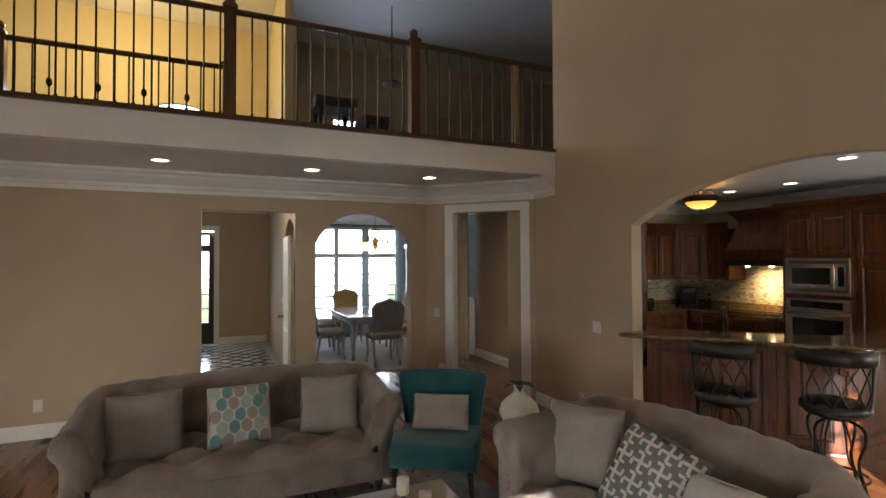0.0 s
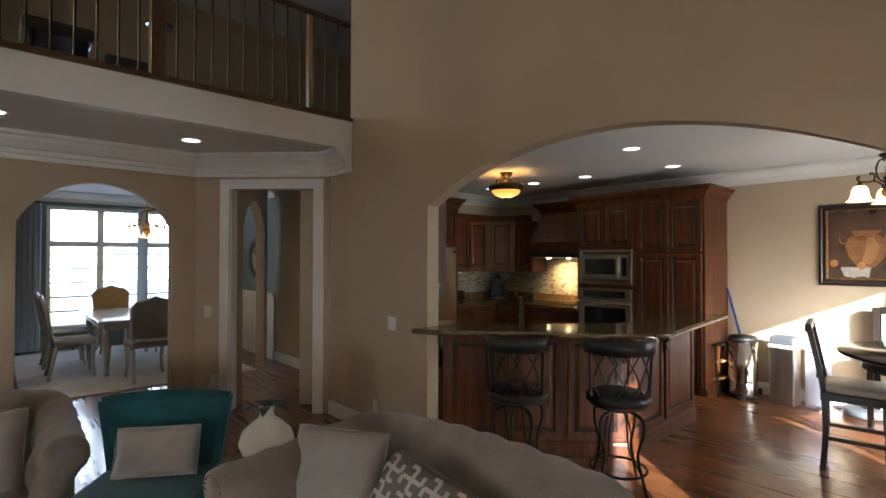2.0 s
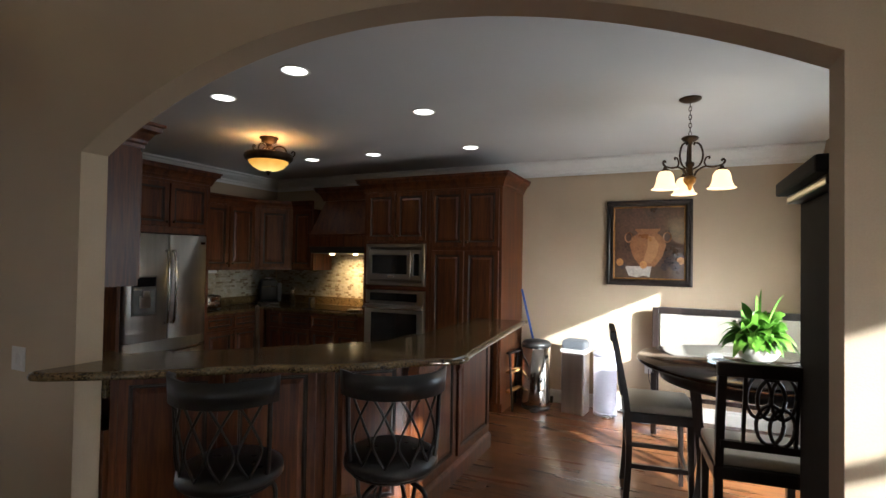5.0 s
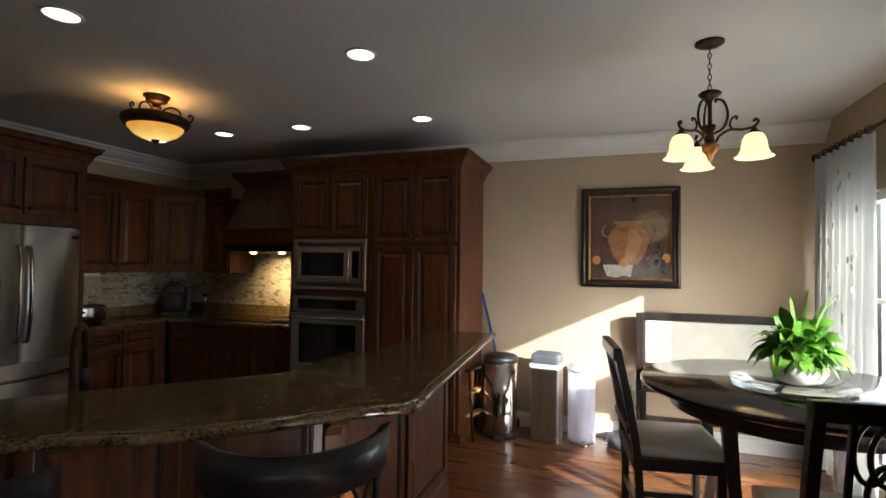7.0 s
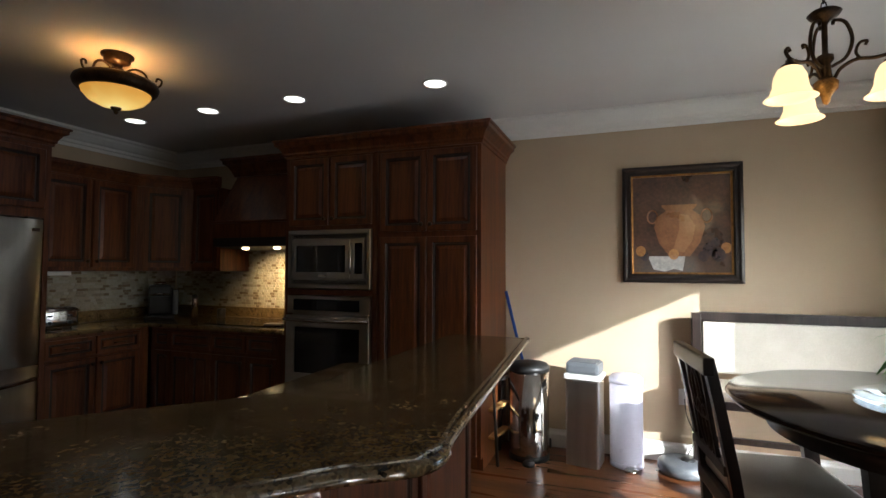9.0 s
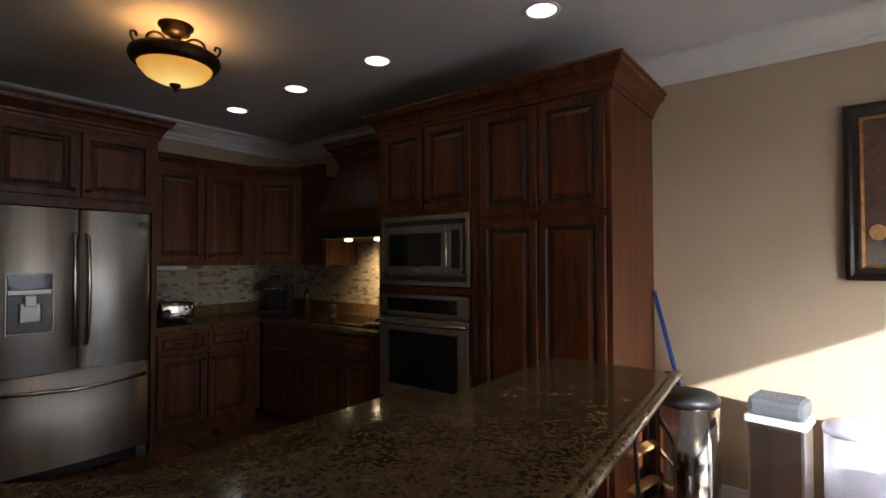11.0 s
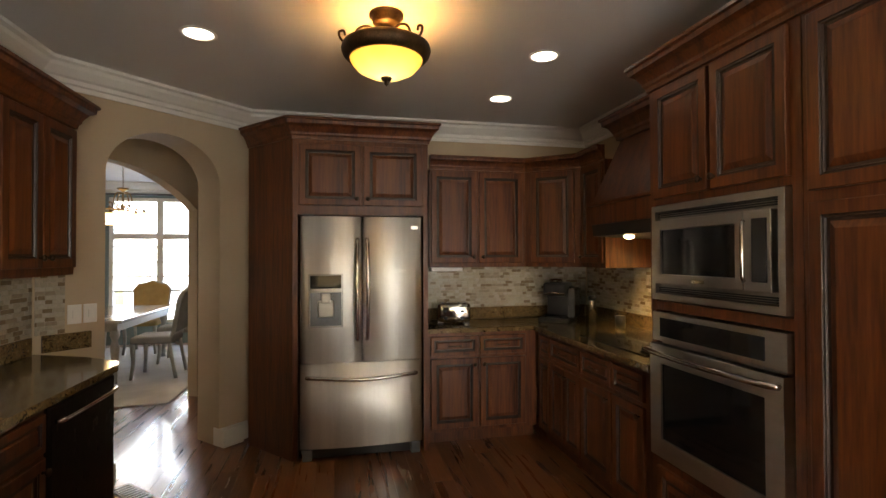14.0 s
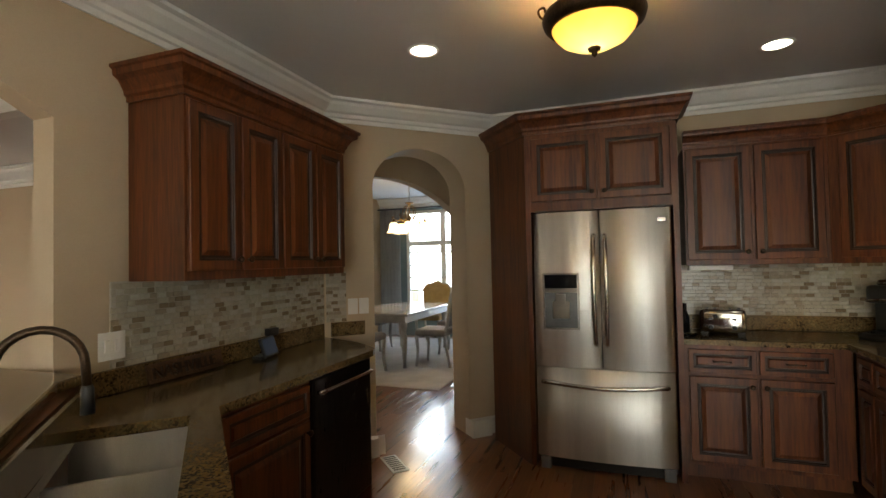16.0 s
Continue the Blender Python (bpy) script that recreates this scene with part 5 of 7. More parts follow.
chandelier(0.0, 5.54, ZC, 3, 0.25, "bronze chandelier with three lit bell-shaped glass shades", BRONZE, GILT, 0.90, 100)
lamp("chandelier_light", "POINT", Matrix.Translation((0.0, 5.54, ZC - 0.70)), 0.91, (1.0, 0.70, 0.36), 0.15)
chandelier(-8.2, 2.35, 2.75, 5, 0.36, "brass dining room chandelier with lit glass shades", BRASS, GILT, 1.15, 20)
lamp("dining_chandelier_light", "POINT", Matrix.Translation((-8.2, 2.35, 1.75)), 1.22, (1.0, 0.70, 0.36), 0.15)
lamp("loft_lamp_light", "POINT", Matrix.Translation((-6.6, -1.6, 4.7)), 19.76, (1.0, 0.72, 0.32), 0.2)

# ---- switches and outlets ----
def plate(x, y, z, turn, w, h, kind, toggles):
    base = thing(kind, pose(x, y, z, 0, 0, turn), "white plastic wall plate", "switch" if kind == "light_switch" else "outlet", "wall plates")
    bm = B()
    block(bm, -w / 2, -0.007, -h / 2, w / 2, -0.001, h / 2, 0.002)
    part("plate", bm, PLASTIC_W, base)
    for k in range(toggles):
        bm = B()
        cx = (k - (toggles - 1) / 2) * 0.046
        if kind == "light_switch":
            block(bm, cx - 0.012, -0.011, -0.026, cx + 0.012, -0.006, 0.026, 0.002)
        else:
            for dz in (-0.02, 0.02):
                block(bm, cx - 0.014, -0.009, dz - 0.012, cx + 0.014, -0.006, dz + 0.012, 0.003)
        part("rocker" if kind == "light_switch" else "socket", bm, PLASTIC_W, base)


plate(-3.055, YA, 1.04, 0, 0.118, 0.118, "light_switch", 2)
plate(-3.30, YA, 0.26, 0, 0.075, 0.118, "power_outlet", 1)
c = dA + dd * 0.14
plate(c.x, c.y, 1.045, math.degrees(math.atan2(dd.y, dd.x)), 0.075, 0.118, "light_switch", 1)
plate(c.x + 0.05, c.y + 0.05, 0.33, math.degrees(math.atan2(dd.y, dd.x)), 0.075, 0.118, "power_outlet", 1)
plate(XD, -1.93, 0.32, 90, 0.075, 0.118, "power_outlet", 1)
plate(-4.424 - 0.29 * d45, YK + 0.004 + 0.29 * d45, 1.13, 135, 0.075, 0.118, "light_switch", 1)
plate(-4.424 - 0.205 * d45, YK + 0.004 + 0.205 * d45, 1.13, 135, 0.075, 0.118, "light_switch", 1)
plate(-2.80, YK + 0.012, 1.12, 180, 0.118, 0.118, "light_switch", 2)
plate(-0.33, YB, 0.48, 0, 0.075, 0.118, "power_outlet", 1)
plate(-7.3, 0.585, 1.1, 0, 0.118, 0.118, "light_switch", 2)
# floor register at the arched doorway
reg = thing("floor_register", pose(-4.55, 3.80, 0.001, 0, 0, 45), "white metal floor register beside the doorway", "vent")
bm = B()
block(bm, -0.15, -0.06, 0, 0.15, 0.06, 0.006, 0.001)
part("plate", bm, PLASTIC_W, reg)
for k in range(8):
    bm = B()
    block(bm, -0.13 + k * 0.034, -0.045, 0.006, -0.113 + k * 0.034, 0.045, 0.008)
    part("slot", bm, BLACK, reg)

# ---- loft railing ----
def newel(parent, y, x, z0, h, s=0.05, mat=None):
    bm = B()
    block(bm, x - s, y - s, z0, x + s, y + s, z0 + h, 0.006)
    block(bm, x - s - 0.012, y - s - 0.012, z0 + h - 0.05, x + s + 0.012, y + s + 0.012, z0 + h - 0.02, 0.004)
    lathe(bm, [(0, 0), (s * 0.9, 0), (s * 0.7, 0.02), (s * 0.9, 0.04), (s * 0.8, 0.07), (s * 0.3, 0.095), (0, 0.10)], 14, (x, y, z0 + h))
    part("newel_post", bm, mat or RAIL_WOOD, parent)


def railing(x, y0, y1, z0, top, posts, label, knuckles):
    base = thing("railing", pose(0, 0, 0), label, "railing")
    bm = B()
    tube(bm, [(x, y0, top), (x, y1, top)], 0.034, 10, 0.8)
    part("handrail", bm, RAIL_WOOD, base, "", True)
    bm = B()
    block(bm, x - 0.02, y0, z0 + 0.0, x + 0.02, y1, z0 + 0.03)
    part("shoe_rail", bm, RAIL_WOOD, base)
    for p in posts:
        newel(base, p, x, z0, top - z0 + 0.06)
    bm = B()
    tube(bm, [(0, 0, 0), (0, 0, top - z0 - 0.05)], 0.0085, 6)
    lathe(bm, [(0.009, 0), (0.014, 0.004), (0.014, 0.016), (0.009, 0.02)], 8, (0, 0, 0.0))
    me = bpy.data.meshes.new("baluster")
    bm.to_mesh(me)
    bm.free()
    me.materials.append(IRON)
    bm = B()
    tube(bm, [(0, 0, 0), (0, 0, top - z0 - 0.05)], 0.0085, 6)
    lathe(bm, [(0.009, 0), (0.024, 0.02), (0.028, 0.045), (0.024, 0.07), (0.009, 0.09)], 8, (0, 0, (top - z0) * 0.5))
    mk = bpy.data.meshes.new("knuckle_baluster")
    bm.to_mesh(mk)
    bm.free()
    mk.materials.append(IRON)
    n = int((y1 - y0) / 0.128)
    for i in range(1, n):
        y = y0 + (y1 - y0) * i / n
        if min([abs(y - p) for p in posts] or [1]) > 0.07:
            piece("baluster", mk if knuckles and i % 3 == 0 else me, base, Matrix.Translation((x, y, z0 + 0.03)))
    return base


railing(-3.77, -3.4, 3.19, 2.985, 3.93, (1.5, -0.22, -1.9), "loft railing with black iron balusters and brown wooden handrail", False)
railing(-4.95, -3.4, -0.24, 2.94, 3.85, (-0.24, -2.2), "second railing across the foyer opening with knuckled iron balusters", True)
post = thing("pine_post", pose(-4.4, 3.1, 2.94), "light yellow pine corner post in the loft", "post")
bm = B()
block(bm, -0.035, -0.035, 0, 0.035, 0.035, 1.3, 0.004)
part("shaft", bm, PINE, post)
lamp("loft_daylight", "AREA", look((-8.3, 1.79, 3.95), (-5, 2.2, 3.6)), 15.2, (0.62, 0.74, 1.0), 0.6, 0.8)
for x, y, w, h in ((-5.55, 1.03, 0.54, 0.88), (-5.75, 1.62, 0.40, 0.76)):
    stand = thing("loft_table", pose(x, y, 2.931), "dark wooden table standing in the loft room", "table", "dark tables in the loft")
    bm = B()
    block(bm, -0.25, -w / 2, h - 0.13, 0.25, w / 2, h, 0.03)
    part("tabletop", bm, ESPRESSO, stand)
    for lx in (-0.2, 0.2):
        for ly in (-w / 2 + 0.07, w / 2 - 0.07):
            bm = B()
            lathe(bm, [(0, 0), (0.018, 0), (0.03, 0.3), (0.022, 0.5), (0.035, h - 0.13), (0, h - 0.13)], 10, (lx, ly, 0))
            part("leg", bm, ESPRESSO, stand, "", True)
pend = thing("pendant_lamp", pose(-6.2, 2.05, ZT), "small dark pendant lamp hanging in the loft room", "pendant lamp")
bm = B()
tube(bm, [(0, 0, 0), (0, 0, -1.15)], 0.008, 6)
part("rod", bm, BRONZE, pend)
bm = B()
lathe(bm, [(0, -1.13), (0.06, -1.14), (0.15, -1.19), (0.14, -1.21), (0.05, -1.17), (0, -1.17)], 18)
part("shade", bm, BRONZE, pend, "", True)

# open white door between living room and foyer
wd = thing("interior_door", pose(-5.33, 0.455, 0.006, 0, 0, 178), "white panelled interior door standing open to the foyer", "door", "", "structure")
bm = B()
block(bm, 0, -0.018, 0, 0.80, 0.018, 2.03, 0.002)
leaf = part("leaf", bm, WHITE, wd)
for z0, z1 in ((0.2, 0.85), (1.0, 1.85)):
    for x in (0.11, 0.44):
        bm = B()
        framed_box(bm, x, z0, 0.25, z1 - z0, 0.03, 0.008, -0.026)
        part("panel_moulding", bm, WHITE, leaf, "", False, pose(0.8, 0, 0, 0, 0, 180))
bm = B()
lathe(bm, [(0, 0), (0.028, 0), (0.026, 0.008), (0.012, 0.012), (0.011, 0.035), (0.026, 0.045), (0.028, 0.06), (0.015, 0.072), (0, 0.074)], 16)
part("door_knob", bm, BRASS, wd, "", True, pose(0.73, 0.018, 0.98, -90, 0, 0))


# ---- loose kitchen things ----
toaster = thing("toaster", pose(-5.19, 6.03, 0.9155, 0, 0, 80), "chrome four-slot toaster on the granite counter", "toaster")
bm = B()
block(bm, -0.14, -0.09, 0.012, 0.14, 0.09, 0.17, 0.03)
part("shell", bm, CHROME, toaster, "", True)
for x in (-0.07, 0.07):
    for dx in (-0.025, 0.025):
        bm = B()
        block(bm, x + dx - 0.009, -0.065, 0.168, x + dx + 0.009, 0.065, 0.1725)
        part("slot", bm, BLACK, toaster)
    bm = B()
    block(bm, x - 0.012, -0.108, 0.10, x + 0.012, -0.09, 0.115, 0.003)
    part("lever", bm, BLACK, toaster)
    bm = B()
    lathe(bm, [(0, 0), (0.016, 0), (0.014, 0.012), (0, 0.013)], 14)
    part("dial", bm, BLACK, toaster, "", True, pose(x, -0.09, 0.05, 90, 0, 0))
for x in (-0.11, 0.11):
    bm = B()
    block(bm, x - 0.02, -0.08, 0, x + 0.02, 0.08, 0.013)
    part("foot", bm, BLACK, toaster)

coffee = thing("coffee_maker", pose(-5.13, 6.96, 0.9155, 0, 0, 50), "black and chrome single-cup coffee maker in the counter corner", "coffee maker")
bm = B()
block(bm, -0.13, -0.16, 0, 0.13, 0.15, 0.035, 0.01)
block(bm, -0.10, 0.0, 0.035, 0.12, 0.14, 0.30, 0.02)
block(bm, -0.10, -0.13, 0.22, 0.10, 0.14, 0.335, 0.03)
part("body", bm, BLACK, coffee, "", True)
bm = B()
lathe(bm, [(0, 0), (0.055, 0), (0.06, 0.01), (0.05, 0.03), (0, 0.035)], 20, (0, -0.06, 0.335))
tube(bm, [(-0.09, -0.135, 0.24), (0, -0.155, 0.25), (0.09, -0.135, 0.24)], 0.01)
part("lid_and_handle", bm, CHROME, coffee, "", True)
bm = B()
block(bm, 0.105, -0.10, 0.035, 0.165, 0.13, 0.29, 0.02)
part("water_tank", bm, surface("smoked_plastic", (0.06, 0.06, 0.065), (0.08, 0.08, 0.085), 0.15), coffee, "smoked water tank")
for y in (-0.10, -0.06):
    bm = B()
    lathe(bm, [(0, 0.036), (0.012, 0.036), (0.012, 0.04), (0, 0.041)], 10, (-0.09, y, 0))
    part("button", bm, CHROME, coffee, "", True)
grinder = thing("pepper_mill", pose(-4.86, 7.14, 0.9155), "tall steel and black mill beside the coffee maker", "mill")
bm = B()
lathe(bm, [(0, 0), (0.03, 0), (0.03, 0.19), (0.026, 0.20), (0, 0.20)], 20)
part("body", bm, CHROME, grinder, "", True)
bm = B()
lathe(bm, [(0, 0.20), (0.031, 0.20), (0.031, 0.228), (0.02, 0.235), (0, 0.235)], 20)
part("lid", bm, BLACK, grinder, "", True)
jar = thing("dark_bottle", pose(-5.25, 5.80, 0.9155), "dark bottle beside the toaster", "bottle")
bm = B()
lathe(bm, [(0, 0), (0.03, 0), (0.032, 0.10), (0.014, 0.15), (0.014, 0.20), (0, 0.20)], 16)
part("bottle", bm, BLACK_GLASS, jar, "", True)
dishlet = thing("small_dish", pose(-4.98, 5.80, 0.9155), "small glass dish on the counter edge", "dish")
bm = B()
lathe(bm, [(0, 0), (0.03, 0), (0.045, 0.02), (0.042, 0.022), (0.028, 0.005), (0, 0.005)], 18)
part("dish", bm, CLEAR, dishlet, "", True)
ul = thing("under_cabinet_light", at_wall(-5.10, 5.82, "east"), "white under-cabinet light bar", "light bar")
bm = B()
block(bm, 0, 0.0, 1.355, 0.27, 0.08, 1.388, 0.006)
part("housing", bm, PLASTIC_W, ul)
jarc = thing("canister", pose(-4.62, 7.25, 0.9155), "black outlet strip and canister by the wall", "canister")
bm = B()
lathe(bm, [(0, 0), (0.04, 0), (0.04, 0.09), (0, 0.092)], 16)
part("body", bm, BLACK, jarc, "", True)
pot_h = thing("pot_holder", pose(-3.62, 6.86, 0.922), "black spoon rest on the cooktop edge", "spoon rest")
bm = B()
block(bm, -0.09, -0.05, 0, 0.09, 0.05, 0.014, 0.006)
part("rest", bm, BLACK, pot_h, "", True)

# sink counter: sign, tablet display, speaker
sign = thing("wooden_sign", pose(-2.96, YK + 0.06, 0.928, 78, 0, 180), "brown wooden letter sign leaning on the granite upstand", "sign")
bm = B()
block(bm, -0.02, -0.004, -0.008, 0.42, 0.012, 0.0)
block(bm, -0.02, 0.0, -0.012, 0.42, 0.085, -0.004)
part("backing", bm, RAIL_WOOD, sign)
tx = bpy.data.curves.new("letters", "FONT")
tx.body, tx.size, tx.extrude = "NASHVILLE", 0.075, 0.006
tx.materials.append(CABINET_DARK)
lt = new("letters", tx)
lt.parent = sign
lt.matrix_basis = pose(0.0, 0.015, 0.004)
lt.scale = (0.98, 1, 1)
tab = thing("smart_display", pose(-3.66, YK + 0.14, 0.9155, 0, 0, 195), "small black smart display on the sink counter", "display")
bm = B()
block(bm, -0.075, 0.02, 0, 0.075, 0.08, 0.02, 0.006)
part("foot", bm, BLACK, tab)
bm = B()
block(bm, -0.085, -0.01, 0.0, 0.085, 0.008, 0.115, 0.006)
scr = part("housing", bm, BLACK, tab, "", False, pose(0, 0, 0.008, -18, 0, 0))
bm = B()
block(bm, -0.074, -0.012, 0.014, 0.074, -0.0105, 0.104)
part("screen", bm, DISPLAY, scr, "dim glowing screen")
spk = thing("charger", pose(-3.80, YK + 0.03, 1.0205), "small black device on the upstand", "device")
bm = B()
block(bm, -0.045, -0.02, 0, 0.045, 0.02, 0.045, 0.008)
part("body", bm, BLACK, spk)

# ---- picture ----
pic = thing("framed_painting", pose(-0.748, YB, 1.325), "dark-framed still life painting of a terracotta urn with fruit", "painting")
W, H = 0.82, 0.885
bm = B()
sweep(bm, [(0, 0), (W, 0), (W, H), (0, H)], [(0, 0), (0, 0.035), (-0.02, 0.04), (-0.035, 0.028), (-0.055, 0.03), (-0.065, 0.018), (-0.065, 0)], True)
part("moulding", bm, ESPRESSO, pic, "dark moulded frame", False, pose(0, 0, 0, 90, 0, 0))
bm = B()
sweep(bm, [(0.065, 0.065), (W - 0.065, 0.065), (W - 0.065, H - 0.065), (0.065, H - 0.065)], [(0, 0.004), (0, 0.020), (-0.014, 0.016), (-0.014, 0.004)], True)
part("slip", bm, GILT, pic, "narrow gilt slip", False, pose(0, 0, 0, 90, 0, 0))


def flat(name, pts, depth, mat, label=""):
    bm = B()
    f = bm.faces.new([bm.verts.new((x, -depth, z)) for x, z in pts])
    bmesh.ops.recalc_face_normals(bm, faces=[f])
    if f.normal.y > 0:
        f.normal_flip()
    return part(name, bm, mat, pic, label)


def oval(cx, cz, rx, rz, n=22):
    return [(cx + rx * math.cos(2 * math.pi * k / n), cz + rz * math.sin(2 * math.pi * k / n)) for k in range(n)]


PBG = surface("painted_brown_ground", (0.035, 0.018, 0.011), (0.13, 0.062, 0.035), 0.3, scale=4, fine=40, coat=0.8)
PTER = surface("painted_terracotta", (0.20, 0.080, 0.028), (0.34, 0.150, 0.055), 0.3, scale=9, fine=60, coat=0.8)
PTER2 = surface("painted_light_terracotta", (0.34, 0.16, 0.06), (0.44, 0.22, 0.09), 0.3, scale=9, fine=60, coat=0.8)
PCL = surface("painted_cloth", (0.36, 0.33, 0.30), (0.55, 0.51, 0.46), 0.3, scale=20, fine=60, coat=0.8)
PDK = surface("painted_dark_fruit", (0.02, 0.015, 0.02), (0.07, 0.04, 0.035), 0.3, scale=30, fine=60, coat=0.8)
POR = surface("painted_pear", (0.40, 0.17, 0.05), (0.58, 0.30, 0.09), 0.3, scale=15, fine=60, coat=0.8)
for paint in (PBG, PTER, PTER2, PCL, PDK, POR):
    paint.node_tree.nodes["Principled BSDF"].inputs["Coat Weight"].default_value = 0.6
    paint.node_tree.nodes["Principled BSDF"].inputs["Coat Roughness"].default_value = 0.02
flat("canvas", [(0.07, 0.07), (W - 0.07, 0.07), (W - 0.07, H - 0.07), (0.07, H - 0.07)], 0.004, PBG)
flat("painted_table", [(0.08, 0.08), (W - 0.08, 0.08), (W - 0.08, 0.20), (0.08, 0.20)], 0.0046, surface("painted_table_tone", (0.05, 0.03, 0.018), (0.11, 0.06, 0.03), 0.3, scale=8, coat=0.8))
flat("painted_urn", [(0.33, 0.20), (0.47, 0.20), (0.54, 0.30), (0.575, 0.42), (0.55, 0.50), (0.49, 0.545), (0.52, 0.575), (0.52, 0.59), (0.28, 0.59), (0.28, 0.575), (0.31, 0.545), (0.25, 0.50), (0.225, 0.42), (0.26, 0.30)], 0.0052, PTER)
flat("painted_urn_light", [(0.36, 0.24), (0.43, 0.23), (0.49, 0.32), (0.51, 0.43), (0.46, 0.51), (0.40, 0.52), (0.40, 0.40), (0.37, 0.30)], 0.0058, PTER2)
for x in (0.215, 0.585):
    bm = B()
    tube(bm, [(x + 0.035 * math.cos(radians(a)), -0.0055, 0.50 + 0.05 * math.sin(radians(a))) for a in range(0, 361, 30)], 0.007, 6, 0.1)
    part("painted_handle", bm, PTER, pic)
flat("painted_cloth", [(0.18, 0.20), (0.44, 0.20), (0.42, 0.09), (0.36, 0.105), (0.30, 0.085), (0.22, 0.10)], 0.0058, PCL)
for x, z, r, mt in ((0.13, 0.24, 0.035, POR), (0.16, 0.20, 0.03, PDK), (0.36, 0.215, 0.035, POR), (0.60, 0.25, 0.045, PDK), (0.66, 0.21, 0.045, PDK), (0.56, 0.20, 0.035, PDK), (0.71, 0.26, 0.035, POR), (0.64, 0.30, 0.03, PDK)):
    flat("painted_fruit", oval(x, z, r, r * 1.15), 0.0064 + 0.0002 * r, mt)

# ---- bins and things by the back wall ----
def round_bin(name, x, y, r, h, body, lid, label, pedal=True):
    base = thing(name, pose(x, y, 0), label, "trash can")
    bm = B()
    lathe(bm, [(0, 0.03), (r * 0.97, 0.03), (r, 0.05), (r, h - 0.06), (0, h - 0.06)], 32)
    part("body", bm, body, base, "", True)
    bm = B()
    lathe(bm, [(0, 0), (r * 1.02, 0), (r * 1.02, 0.035), (0, 0.035)], 32)
    part("foot_ring", bm, lid if lid is BLACK else body, base, "", True)
    bm = B()
    lathe(bm, [(0, h - 0.058), (r * 1.03, h - 0.058), (r * 1.04, h - 0.03), (r * 0.9, h - 0.008), (r * 0.5, h + 0.004), (0, h + 0.008)], 32)
    part("lid", bm, lid, base, "", True)
    if pedal:
        bm = B()
        lathe(bm, [(0, 0), (0.045, 0), (0.045, 0.02), (0.03, 0.03), (0, 0.032)], 16, (0.03, -r - 0.03, 0.0))
        part("pedal", bm, BLACK if lid is BLACK else CHROME, base, "", True)


round_bin("trash_can", -1.43, 7.10, 0.15, 0.715, CHROME, BLACK, "round polished steel trash can with a black lid")
sq = thing("trash_can", pose(-1.02, 7.12, 0, 0, 0, -8), "square brushed steel trash can with a grey lid", "trash can")
bm = B()
block(bm, -0.12, -0.10, 0.0, 0.12, 0.10, 0.62, 0.015)
part("body", bm, STEEL, sq)
bm = B()
block(bm, -0.13, -0.11, 0.622, 0.13, 0.11, 0.66, 0.01)
part("rim", bm, PLASTIC_W, sq, "pale plastic rim")
bm = B()
block(bm, -0.12, -0.10, 0.66, 0.12, 0.10, 0.745, 0.025)
for k in range(4):
    block(bm, -0.10, -0.08 + k * 0.045, 0.744, 0.10, -0.06 + k * 0.045, 0.752)
part("lid", bm, GREY, sq, "ribbed grey lid")
round_bin("trash_can", -0.735, 7.20, 0.115, 0.655, LILAC, LILAC, "slim pale lilac enamel pedal bin")
broom = thing("broom", pose(0, 0, 0), "broom with a bright blue handle leaning on the pantry", "broom")
bm = B()
tube(bm, [(-1.38, 7.34, 0.06), (-1.665, 7.33, 1.24)], 0.013, 10)
part("handle", bm, BLUE, broom, "", True)
bm = B()
block(bm, -1.46, 7.315, 0.0, -1.30, 7.365, 0.07, 0.008)
part("brush_head", bm, BLACK, broom)
step = thing("folding_stool", pose(-1.64, 6.98, 0, 0, 0, 80), "folded black step stool with wooden treads beside the pantry", "step stool")
for y in (-0.06, 0.06):
    for x in (-0.15, 0.15):
        bm = B()
        tube(bm, [(x, y, 0), (x, y * 0.4, 0.6)], 0.012, 8)
        part("leg", bm, BLACK, step, "", True)
for z in (0.18, 0.38, 0.58):
    bm = B()
    block(bm, -0.15, -0.03, z, 0.15, 0.03, z + 0.02, 0.004)
    part("tread", bm, PINE if z < 0.5 else BLACK, step)
vac = thing("robot_vacuum", pose(-0.36, 7.18, 0), "dark round robot vacuum by the baseboard", "robot vacuum")
bm = B()
lathe(bm, [(0, 0.01), (0.16, 0.01), (0.17, 0.03), (0.168, 0.07), (0.15, 0.085), (0, 0.088)], 32)
part("body", bm, GREY, vac, "", True)
bm = B()
lathe(bm, [(0, 0.088), (0.05, 0.088), (0.048, 0.095), (0, 0.097)], 20, (0.03, 0.02, 0))
part("turret", bm, BLACK, vac, "", True)
bm = B()
tube(bm, curl([(-0.33, YB - 0.015, 0.47), (-0.32, YB - 0.05, 0.36), (-0.27, YB - 0.04, 0.20), (-0.33, YB - 0.05, 0.05), (-0.36, 7.27, 0.03)], 6), 0.004, 6)
part("power_cord", bm, BLACK, vac, "thin black cord to the outlet", True, pose(0.36, -7.18, 0))

